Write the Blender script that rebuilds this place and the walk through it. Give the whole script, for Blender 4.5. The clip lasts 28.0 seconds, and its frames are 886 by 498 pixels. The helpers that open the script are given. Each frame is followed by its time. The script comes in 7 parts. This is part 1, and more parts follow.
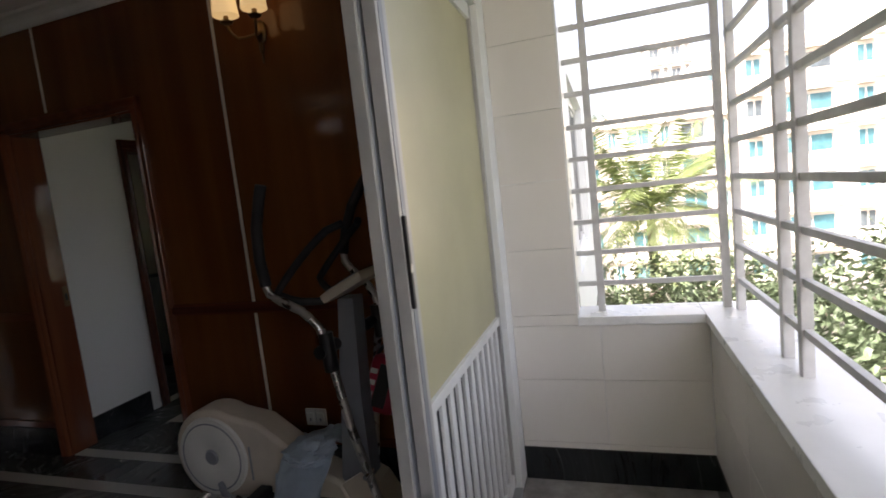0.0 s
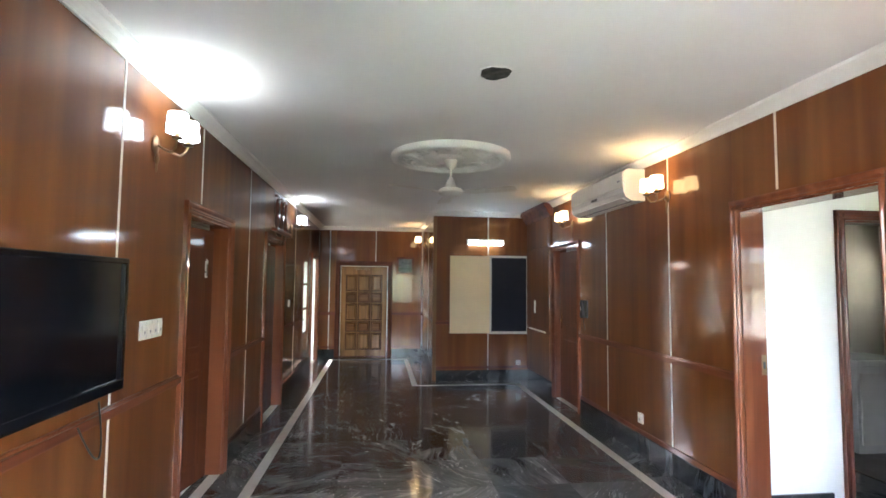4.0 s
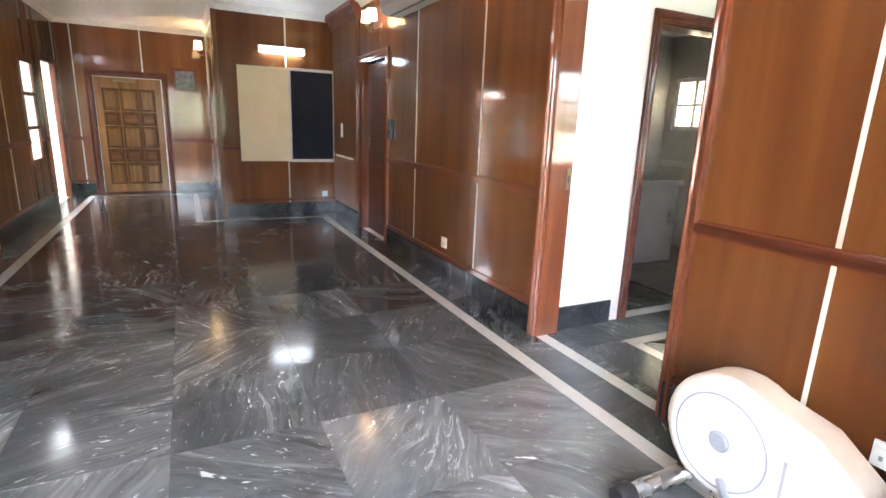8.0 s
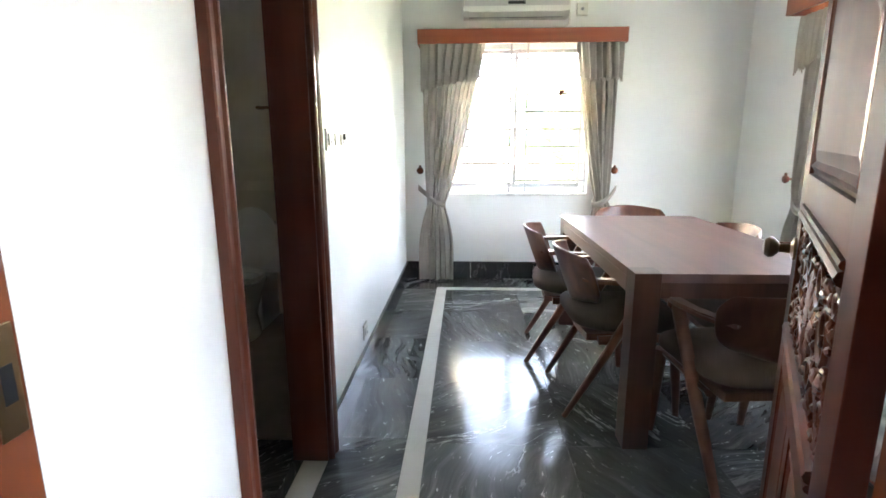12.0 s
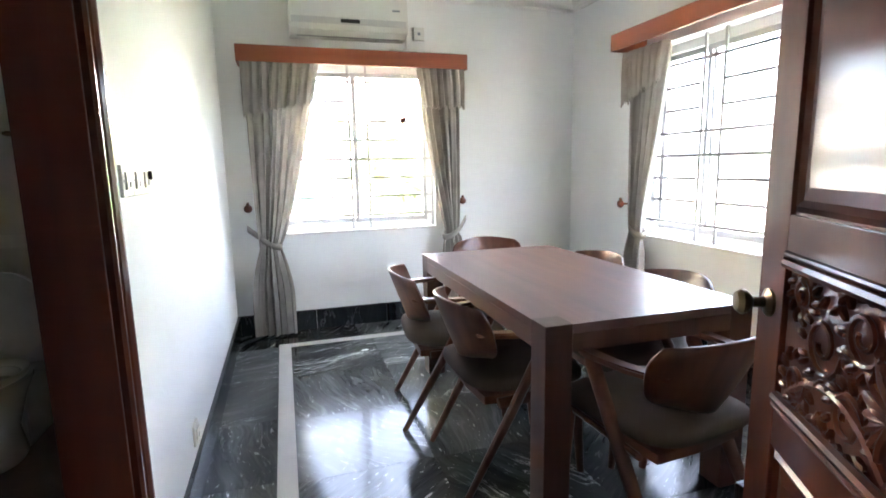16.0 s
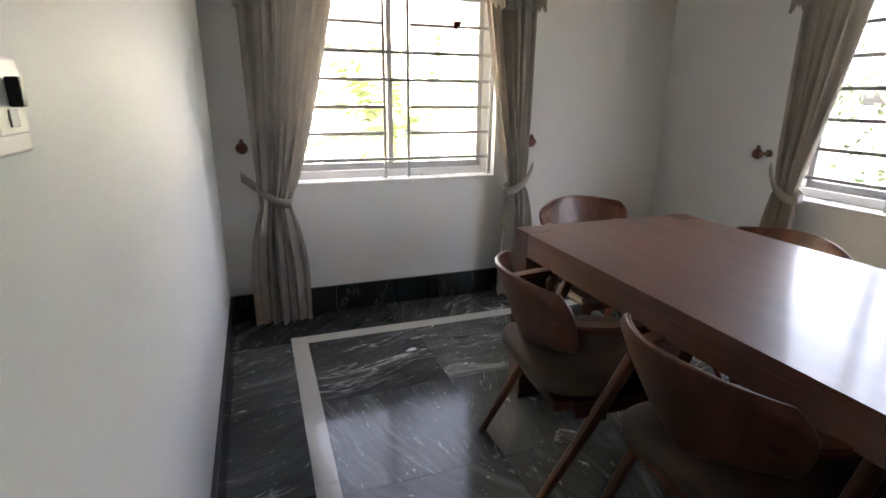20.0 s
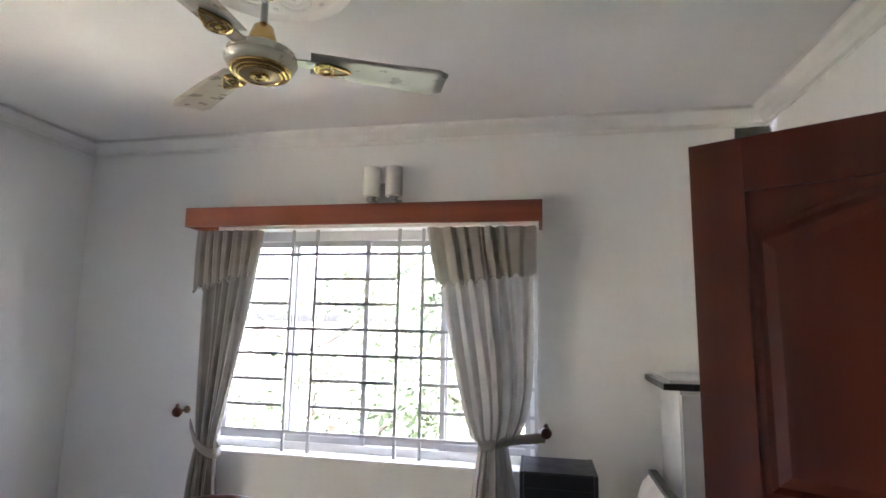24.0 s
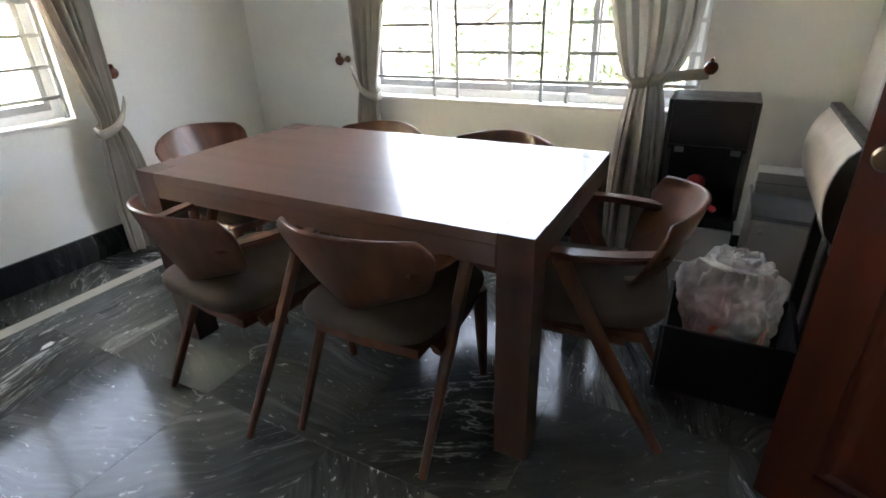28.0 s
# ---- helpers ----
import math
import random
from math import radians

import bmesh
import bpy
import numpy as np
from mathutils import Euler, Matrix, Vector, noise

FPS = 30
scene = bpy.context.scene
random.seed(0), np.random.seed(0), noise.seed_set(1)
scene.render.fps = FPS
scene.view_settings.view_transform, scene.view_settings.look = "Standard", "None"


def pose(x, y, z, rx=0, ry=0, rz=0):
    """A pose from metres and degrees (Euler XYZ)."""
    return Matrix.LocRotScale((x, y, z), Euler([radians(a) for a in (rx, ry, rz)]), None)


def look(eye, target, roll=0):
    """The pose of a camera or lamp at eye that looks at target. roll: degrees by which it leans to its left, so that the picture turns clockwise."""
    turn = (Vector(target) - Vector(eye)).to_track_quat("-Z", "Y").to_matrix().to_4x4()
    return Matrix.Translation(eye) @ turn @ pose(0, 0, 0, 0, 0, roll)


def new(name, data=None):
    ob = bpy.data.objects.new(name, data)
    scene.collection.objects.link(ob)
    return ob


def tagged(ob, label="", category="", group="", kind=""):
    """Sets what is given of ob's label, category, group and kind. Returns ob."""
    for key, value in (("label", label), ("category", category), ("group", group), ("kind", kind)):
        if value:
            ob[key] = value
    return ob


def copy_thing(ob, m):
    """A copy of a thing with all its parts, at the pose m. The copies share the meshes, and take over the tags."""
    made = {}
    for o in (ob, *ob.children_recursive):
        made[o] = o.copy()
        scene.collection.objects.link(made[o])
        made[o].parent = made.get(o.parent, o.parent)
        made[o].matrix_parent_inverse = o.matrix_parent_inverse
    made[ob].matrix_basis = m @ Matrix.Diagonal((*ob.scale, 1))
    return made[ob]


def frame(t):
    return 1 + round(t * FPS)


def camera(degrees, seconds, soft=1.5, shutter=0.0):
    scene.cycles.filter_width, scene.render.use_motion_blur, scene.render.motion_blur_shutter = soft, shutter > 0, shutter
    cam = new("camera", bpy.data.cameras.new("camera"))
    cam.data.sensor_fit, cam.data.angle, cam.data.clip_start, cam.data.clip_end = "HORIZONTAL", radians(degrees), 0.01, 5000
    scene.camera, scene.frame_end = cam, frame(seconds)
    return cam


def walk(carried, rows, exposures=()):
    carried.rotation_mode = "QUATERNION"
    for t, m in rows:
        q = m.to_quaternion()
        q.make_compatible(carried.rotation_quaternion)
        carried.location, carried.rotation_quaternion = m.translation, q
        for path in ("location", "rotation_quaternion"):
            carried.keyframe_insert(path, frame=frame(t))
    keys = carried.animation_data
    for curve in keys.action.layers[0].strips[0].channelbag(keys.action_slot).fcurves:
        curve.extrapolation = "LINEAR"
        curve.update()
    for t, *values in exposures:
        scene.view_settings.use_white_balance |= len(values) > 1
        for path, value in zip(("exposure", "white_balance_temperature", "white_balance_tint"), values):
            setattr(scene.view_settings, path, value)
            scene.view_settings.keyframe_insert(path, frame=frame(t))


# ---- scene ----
cam = camera(81.8, 28.0, 1.6, 0.08)
PATH = [
    (0, (1.083, 1.528, 1.407), (2.969, 2.157, 1.189), -6.3),
    (0.5, (0.987, 1.522, 1.401), (2.514, 2.797, 1.197), -4.5),
    (1, (0.904, 1.499, 1.42), (1.959, 3.186, 1.214), -3.5),
    (1.5, (0.873, 1.469, 1.407), (1.644, 3.305, 1.215), -2.1),
    (2, (0.876, 1.507, 1.443), (1.313, 3.45, 1.255), -2.3),
    (2.5, (0.872, 1.584, 1.453), (0.983, 3.574, 1.291), -1.9),
    (4.5, (0.921, 1.805, 1.545), (1.268, 3.766, 1.729), 2.3),
    (5, (0.917, 1.808, 1.546), (1.484, 3.724, 1.639), 2.2),
    (5.5, (0.91, 1.766, 1.535), (1.634, 3.629, 1.477), 1.7),
    (6, (0.872, 1.7, 1.456), (1.535, 3.556, 1.118), 1.0),
    (6.5, (0.966, 1.758, 1.362), (1.612, 3.588, 0.879), -0.5),
    (7, (1.083, 1.937, 1.336), (1.774, 3.751, 0.855), -0.3),
    (7.5, (1.217, 2.112, 1.332), (1.932, 3.916, 0.852), 0.6),
    (8, (1.337, 2.431, 1.304), (2.213, 4.166, 0.832), 2.2),
    (8.5, (1.412, 2.7, 1.383), (2.529, 4.287, 0.9), 1.6),
    (9, (1.619, 3.013, 1.372), (2.826, 4.54, 0.912), 0.3),
    (9.4, (1.789, 3.292, 1.397), (3.094, 4.737, 0.938), -0.3),
    (9.5, (1.834, 3.322, 1.398), (3.171, 4.738, 0.944), 0.2),
    (10, (1.988, 3.658, 1.414), (3.603, 4.744, 0.954), 1.0),
    (10.4, (2.14, 3.868, 1.378), (3.833, 4.827, 0.919), 1.8),
    (10.5, (2.202, 3.912, 1.367), (3.913, 4.846, 0.92), 0.4),
    (11, (2.424, 4.106, 1.253), (4.201, 4.937, 0.865), 0.9),
    (11.5, (2.68, 4.319, 1.262), (4.594, 4.74, 0.863), 1.2),
    (12, (2.924, 4.395, 1.266), (4.879, 4.481, 0.854), -0.2),
    (12.5, (3.143, 4.461, 1.271), (5.096, 4.385, 0.847), -1.6),
    (14.5, (3.504, 4.563, 1.469), (5.406, 3.946, 1.485), -1.1),
    (15, (3.534, 4.576, 1.46), (5.403, 3.952, 1.804), -1.2),
    (15.5, (3.559, 4.59, 1.405), (5.438, 3.956, 1.666), -1.2),
    (16, (3.411, 4.537, 1.295), (5.299, 3.956, 0.978), -1.1),
    (16.1, (3.382, 4.54, 1.278), (5.256, 3.972, 0.86), -1.1),
    (16.5, (3.318, 4.518, 1.172), (5.102, 4.013, 0.423), -0.9),
    (17, (3.337, 4.513, 1.165), (5.085, 4.028, 0.324), -0.7),
    (17.5, (3.584, 4.519, 1.178), (5.372, 4.118, 0.378), -0.5),
    (18, (3.818, 4.498, 1.213), (5.652, 4.154, 0.494), -1.0),
    (18.5, (4.078, 4.437, 1.219), (5.946, 4.194, 0.549), -1.2),
    (19, (4.296, 4.529, 1.233), (6.176, 4.364, 0.57), -0.9),
    (19.5, (4.488, 4.686, 1.269), (6.324, 4.223, 0.626), 0.7),
    (20, (4.617, 4.728, 1.288), (6.417, 4.076, 0.712), 0.6),
    (20.5, (4.649, 4.812, 1.359), (6.213, 3.656, 0.892), 3.0),
    (22.5, (4.655, 4.885, 1.525), (5.876, 3.316, 1.742), -3.2),
    (23, (4.65, 4.875, 1.527), (5.55, 3.105, 1.768), -0.4),
    (23.5, (4.64, 4.87, 1.58), (5.217, 2.969, 1.811), 1.0),
    (24, (4.63, 4.875, 1.566), (5.002, 2.929, 1.836), 1.0),
    (24.5, (4.6, 4.885, 1.523), (4.9, 2.921, 1.75), -1.0),
    (25, (4.52, 4.971, 1.471), (5.352, 3.159, 1.313), -2.7),
    (25.5, (4.474, 4.985, 1.381), (5.419, 3.288, 0.906), -3.3),
    (26, (4.41, 4.987, 1.258), (5.323, 3.494, 0.29), -3.6),
    (26.5, (4.377, 4.994, 1.227), (5.122, 3.66, -0.064), -2.7),
    (27, (4.331, 4.984, 1.218), (4.805, 3.607, -0.154), 2.0),
    (27.5, (4.416, 4.99, 1.24), (4.974, 3.444, 0.1), 0.0),
    (28, (4.531, 4.849, 1.291), (5.398, 3.265, 0.43), -2.0),
]
EXPOSURES = [
    (0, 2.3, 6680, 17), (0.3, 3.0, 6680, 17), (0.6, 4.3, 6590, 15), (1, 5.9, 6950, 21), (1.5, 6.2, 6500, 17), (2.5, 6.15, 6020, 13),
    (4.5, 6.85, 6020, 13), (6, 7.15, 6130, 14), (8, 7.1, 6330, 17), (10, 7.0, 6200, 15), (11, 6.55, 6210, 15), (12.5, 6.5, 6300, 15),
    (14.5, 6.0, 5970, 16), (15.5, 6.0, 6020, 17), (17, 7.0, 6450, 21), (18.5, 6.2, 6700, 21), (19.5, 5.2, 6830, 22), (20.5, 4.6, 6680, 22),
    (22.5, 4.9, 5980, 24), (23.2, 4.95, 5980, 24), (24, 5.3, 5980, 24), (24.5, 5.25, 5980, 22), (25.2, 5.2, 6200, 16), (25.7, 5.6, 6490, 15),
    (26.0, 6.5, 6490, 15), (26.5, 8.1, 6490, 15), (27.2, 8.1, 6590, 15), (28, 5.5, 6590, 15),
]
walk(cam, [(t, look(eye, target, roll)) for t, eye, target, roll in PATH], EXPOSURES)

# ---- world and sun ----
world = bpy.data.worlds.new("world")
scene.world = world
world.use_nodes = True
wn = world.node_tree
sky = wn.nodes.new("ShaderNodeTexSky")
sky.sky_type, sky.sun_disc = "NISHITA", False
sky.sun_elevation, sky.sun_rotation = radians(52), radians(-60)
sky.air_density, sky.dust_density, sky.ozone_density = 0.85, 5.5, 0.6
haze = wn.nodes.new("ShaderNodeHueSaturation")
haze.inputs["Saturation"].default_value = 0.55
wn.links.new(sky.outputs[0], haze.inputs["Color"])
wn.links.new(haze.outputs[0], wn.nodes["Background"].inputs[0])
wn.nodes["Background"].inputs[1].default_value = 0.15
sun = new("sun", bpy.data.lights.new("sun", "SUN"))
sun.data.energy, sun.data.angle, sun.data.color = 3.4, radians(10), (1.0, 0.96, 0.9)
sun.matrix_world = look((-6, 3.5, 9), (0, 0, 0))

# ---- materials ----
def node(nt, kind, **inputs):
    n = nt.nodes.new(kind)
    for key, value in inputs.items():
        n.inputs[key.replace("_", " ")].default_value = value
    return n


def ramp(nt, source, stops):
    r = nt.nodes.new("ShaderNodeValToRGB")
    while len(r.color_ramp.elements) < len(stops):
        r.color_ramp.elements.new(0.5)
    for e, (p, c) in zip(r.color_ramp.elements, stops):
        e.position, e.color = p, (*c, 1) if len(c) == 3 else c
    nt.links.new(source, r.inputs[0])
    return r.outputs[0]


def base(name):
    m = bpy.data.materials.new(name)
    m.use_nodes = True
    nt = m.node_tree
    return m, nt, nt.nodes["Principled BSDF"]


def coords(nt, scale=(1, 1, 1), spin=False, obj=True):
    """Object coordinates, shifted by the object's random number; spin turns them about z by it too."""
    tc = nt.nodes.new("ShaderNodeTexCoord")
    info = nt.nodes.new("ShaderNodeObjectInfo")
    add = nt.nodes.new("ShaderNodeVectorMath")
    mul = node(nt, "ShaderNodeMath")
    mul.operation = "MULTIPLY"
    mul.inputs[1].default_value = 37.0
    nt.links.new(info.outputs["Random"], mul.inputs[0])
    nt.links.new(tc.outputs["Object" if obj else "Generated"], add.inputs[0])
    nt.links.new(mul.outputs[0], add.inputs[1])
    out = add.outputs[0]
    if spin:
        rot = nt.nodes.new("ShaderNodeVectorRotate")
        rot.rotation_type = "Z_AXIS"
        turn = node(nt, "ShaderNodeMath")
        turn.operation = "MULTIPLY"
        turn.inputs[1].default_value = 61.0
        nt.links.new(info.outputs["Random"], turn.inputs[0])
        nt.links.new(turn.outputs[0], rot.inputs["Angle"])
        nt.links.new(out, rot.inputs["Vector"])
        out = rot.outputs[0]
    mp = nt.nodes.new("ShaderNodeMapping")
    mp.inputs["Scale"].default_value = scale
    nt.links.new(out, mp.inputs["Vector"])
    return mp.outputs[0]


def noise_of(nt, vec, scale, detail=4.0, rough=0.55, distortion=0.0):
    n = node(nt, "ShaderNodeTexNoise", Scale=scale, Detail=detail, Roughness=rough, Distortion=distortion)
    nt.links.new(vec, n.inputs["Vector"])
    return n.outputs["Fac"]


def bump(nt, bsdf, height, strength, distance=0.002):
    b = node(nt, "ShaderNodeBump", Strength=strength, Distance=distance)
    nt.links.new(height, b.inputs["Height"])
    nt.links.new(b.outputs[0], bsdf.inputs["Normal"])


def plain(name, col, rough=0.5, metal=0.0, vary=0.08, scale=6.0, grain=60.0, relief=0.15, coat=0.0, sheen=0.0):
    """A painted, moulded or metal surface: two scales of tone, uneven gloss, fine relief."""
    m, nt, b = base(name)
    vec = coords(nt)
    big, small = noise_of(nt, vec, scale, 5), noise_of(nt, vec, grain, 3)
    lo = tuple(c * (1 - 1.6 * vary) for c in col)
    hi = tuple(min(1.0, c * (1 + 1.2 * vary)) for c in col)
    nt.links.new(ramp(nt, big, [(0.3, lo), (0.55, col), (0.75, hi)]), b.inputs["Base Color"])
    rr = ramp(nt, noise_of(nt, vec, scale * 2.3, 4), [(0.3, (max(0.02, rough * 0.8),) * 3), (0.7, (min(1, rough * 1.2),) * 3)])
    nt.links.new(rr, b.inputs["Roughness"])
    b.inputs["Metallic"].default_value, b.inputs["Coat Weight"].default_value = metal, coat
    b.inputs["Sheen Weight"].default_value = sheen
    bump(nt, b, small, relief)
    return m


def wood(name, dark, mid, light, rough=0.3, coat=0.6, axis=2, scale=1.0, coat_rough=0.08, gloss=0.5):
    """Varnished timber with long grain along one axis, broad figure and fine pores."""
    m, nt, b = base(name)
    s = [9.0 * scale] * 3
    s[axis] = 0.55 * scale
    vec = coords(nt, tuple(s))
    figure = noise_of(nt, vec, 1.0, 3, 0.45, 0.35)
    wide = noise_of(nt, coords(nt, tuple(v * 0.22 for v in s)), 1.0, 3)
    mix = nt.nodes.new("ShaderNodeMath")
    mix.operation = "MULTIPLY_ADD"
    mix.inputs[1].default_value = 0.55
    nt.links.new(figure, mix.inputs[0])
    half = nt.nodes.new("ShaderNodeMath")
    half.operation = "MULTIPLY"
    half.inputs[1].default_value = 0.45
    nt.links.new(wide, half.inputs[0])
    nt.links.new(half.outputs[0], mix.inputs[2])
    nt.links.new(ramp(nt, mix.outputs[0], [(0.365, dark), (0.5, mid), (0.635, light)]), b.inputs["Base Color"])
    rr = ramp(nt, wide, [(0.3, (rough * 0.9,) * 3), (0.7, (min(1, rough * 1.12),) * 3)])
    nt.links.new(rr, b.inputs["Roughness"])
    b.inputs["Coat Weight"].default_value, b.inputs["Coat Roughness"].default_value = coat, coat_rough
    b.inputs["Specular IOR Level"].default_value = gloss
    bump(nt, b, figure, 0.04, 0.001)
    return m


def marble(name, ground, mid, vein, spin=True, rough=0.05, flecks=True, much=1.0, dense=0.0, vary=0.3, gloss=0.5):
    """Polished stone, turned and toned at random slab by slab: cloudy ground, fine wavy streaks in fields, crisp broken white dashes, few long veins."""
    m, nt, b = base(name)
    vec = coords(nt, (1, 1, 1), spin)
    swirl = node(nt, "ShaderNodeTexNoise", Scale=1.5, Detail=2.0)
    nt.links.new(vec, swirl.inputs["Vector"])
    bend = nt.nodes.new("ShaderNodeVectorMath")
    bend.operation = "MULTIPLY_ADD"
    bend.inputs[1].default_value = (0.34, 0.34, 0.0)
    nt.links.new(swirl.outputs["Color"], bend.inputs[0])
    nt.links.new(vec, bend.inputs[2])
    vec = bend.outputs[0]

    def stretched(sx, sy):
        mp = nt.nodes.new("ShaderNodeMapping")
        mp.inputs["Scale"].default_value = (sx, sy, 1.0)
        nt.links.new(vec, mp.inputs["Vector"])
        return mp.outputs[0]

    def times(a, c, op="MULTIPLY"):
        n = nt.nodes.new("ShaderNodeMath")
        n.operation = op
        for k, v in enumerate((a, c)):
            if isinstance(v, float):
                n.inputs[k].default_value = v
            else:
                nt.links.new(v, n.inputs[k])
        return n.outputs[0]

    def blend(fac, a, colour):
        mx = nt.nodes.new("ShaderNodeMix")
        mx.data_type = "RGBA"
        nt.links.new(fac, mx.inputs[0])
        nt.links.new(a, mx.inputs[6])
        mx.inputs[7].default_value = (*colour, 1)
        return mx.outputs[2]

    cloud = noise_of(nt, stretched(1.0, 2.2), 2.0, 7, 0.62, 0.8)
    info = nt.nodes.new("ShaderNodeObjectInfo")
    tone = times(times(info.outputs["Random"], 13.7), 1.0, "MODULO")
    shade = times(times(cloud, 0.75), times(times(tone, vary), 0.08 - 0.5 * vary, "ADD"), "ADD")
    body = ramp(nt, shade, [(0.25, ground), (0.55, tuple(0.6 * g + 0.4 * h for g, h in zip(ground, mid))), (0.85, mid)])
    if flecks:
        amount = times(times(times(info.outputs["Random"], 7.3), 1.0, "MODULO"), 0.85)
        mask = ramp(nt, noise_of(nt, vec, 1.9, 3, 0.5, 0.5), [(0.34, (0.06 + 0.30 * dense,) * 3), (0.62, (1, 1, 1))])
        mask = times(mask, times(amount, 0.28 + 0.3 * dense, "ADD"))
        # broad soft bands, then fine hair streaks
        band_fac = ramp(nt, noise_of(nt, stretched(1.3, 9.0), 1.0, 8, 0.62, 0.7), [(0.38, (0, 0, 0)), (0.50, (0.28,) * 3), (0.54, (0.10,) * 3), (0.64, (0.75,) * 3), (0.70, (0.35,) * 3), (0.80, (1, 1, 1))])
        hair = ramp(nt, noise_of(nt, stretched(2.0, 30.0), 1.1, 7, 0.62, 0.4), [(0.42, (0, 0, 0)), (0.60, (0.35,) * 3), (0.75, (0.8,) * 3)])
        streak = times(times(band_fac, hair, "MAXIMUM"), times(mask, 0.50 + 0.5 * dense))
        body = blend(streak, body, tuple(0.64 * m + 0.36 * v for m, v in zip(mid, vein)))
        # crisp broken flecks, a few chips and long veins
        dash = times(ramp(nt, noise_of(nt, stretched(17.0, 56.0), 1.0, 5, 0.62, 0.7), [(0.63, (0, 0, 0)), (0.67, (0.8,) * 3)]), mask)
        chip = times(ramp(nt, noise_of(nt, stretched(9.0, 20.0), 1.0, 6, 0.66, 0.8), [(0.685, (0, 0, 0)), (0.70, (0.85,) * 3)]), mask)
        line = ramp(nt, noise_of(nt, stretched(0.5, 1.9), 1.2, 7, 0.60, 0.6), [(0.494, (0, 0, 0)), (0.5, (0.6,) * 3), (0.506, (0, 0, 0))])
        line = times(line, ramp(nt, noise_of(nt, vec, 1.3, 2), [(0.52, (0, 0, 0)), (0.60, (1, 1, 1))]))
        patch = ramp(nt, noise_of(nt, stretched(2.6, 9.0), 1.0, 5, 0.5, 0.5), [(0.725, (0, 0, 0)), (0.74, (0.95,) * 3)])
        fac = times(times(times(dash, chip, "MAXIMUM"), times(patch, line, "MAXIMUM"), "MAXIMUM"), much)
    else:
        fac = ramp(nt, noise_of(nt, stretched(1.5, 5.0), 1.6, 8, 0.62, 1.1), [(0.55, (0, 0, 0)), (0.8, (0.45,) * 3)])
    nt.links.new(blend(fac, body, vein), b.inputs["Base Color"])
    smear = ramp(nt, noise_of(nt, vec, 3.5, 6), [(0.35, (rough,) * 3), (0.7, (rough * 2.2,) * 3)])
    nt.links.new(smear, b.inputs["Roughness"])
    b.inputs["Specular IOR Level"].default_value = gloss
    bump(nt, b, noise_of(nt, vec, 4.0, 2), 0.02, 0.002)
    return m


def film(name, col, clear=0.4):
    """Thin crinkled plastic film, part see-through."""
    m, nt, b = base(name)
    vec = coords(nt)
    b.inputs["Base Color"].default_value, b.inputs["Roughness"].default_value = (*col, 1), 0.18
    bump(nt, b, noise_of(nt, vec, 13.0, 4, 0.55, 1.2), 0.8, 0.02)
    tr = nt.nodes.new("ShaderNodeBsdfTransparent")
    mx = nt.nodes.new("ShaderNodeMixShader")
    nt.links.new(ramp(nt, noise_of(nt, vec, 6.0, 4, 0.55, 0.8), [(0.35, (clear * 0.35,) * 3), (0.65, (clear * 1.7,) * 3)]), mx.inputs[0])
    nt.links.new(b.outputs[0], mx.inputs[1])
    nt.links.new(tr.outputs[0], mx.inputs[2])
    nt.links.new(mx.outputs[0], nt.nodes["Material Output"].inputs[0])
    return m


def cloth(name, col, rough=0.9, through_light=0.0, weave=500.0, sheen=0.2):
    m, nt, b = base(name)
    vec = coords(nt)
    big = noise_of(nt, vec, 5.0, 5)
    nt.links.new(ramp(nt, big, [(0.3, tuple(c * 0.82 for c in col)), (0.7, tuple(min(1, c * 1.1) for c in col))]), b.inputs["Base Color"])
    b.inputs["Roughness"].default_value, b.inputs["Sheen Weight"].default_value = rough, sheen
    bump(nt, b, noise_of(nt, vec, weave, 2), 0.25, 0.001)
    if through_light:
        tr = nt.nodes.new("ShaderNodeBsdfTranslucent")
        tr.inputs[0].default_value = (*col, 1)
        mx = nt.nodes.new("ShaderNodeMixShader")
        mx.inputs[0].default_value = through_light
        nt.links.new(b.outputs[0], mx.inputs[1])
        nt.links.new(tr.outputs[0], mx.inputs[2])
        nt.links.new(mx.outputs[0], nt.nodes["Material Output"].inputs[0])
    return m


def glowing(name, col, strength):
    m, nt, b = base(name)
    b.inputs["Base Color"].default_value = (0.8, 0.78, 0.7, 1)
    b.inputs["Emission Color"].default_value, b.inputs["Emission Strength"].default_value = (*col, 1), strength
    b.inputs["Roughness"].default_value = 0.4
    return m


def glass(name, tint=(0.95, 0.97, 0.96), rough=0.0):
    m, nt, b = base(name)
    tr = nt.nodes.new("ShaderNodeBsdfTransparent")
    tr.inputs[0].default_value = (*tint, 1)
    gl = nt.nodes.new("ShaderNodeBsdfGlossy")
    gl.inputs["Roughness"].default_value = 0.02 + rough
    lw = nt.nodes.new("ShaderNodeLayerWeight")
    lw.inputs[0].default_value = 0.2
    mx = nt.nodes.new("ShaderNodeMixShader")
    nt.links.new(ramp(nt, lw.outputs["Facing"], [(0.0, (0.03,) * 3), (0.75, (0.06,) * 3), (1.0, (0.5,) * 3)]), mx.inputs[0])
    nt.links.new(tr.outputs[0], mx.inputs[1])
    nt.links.new(gl.outputs[0], mx.inputs[2])
    nt.links.new(mx.outputs[0], nt.nodes["Material Output"].inputs[0])
    return m


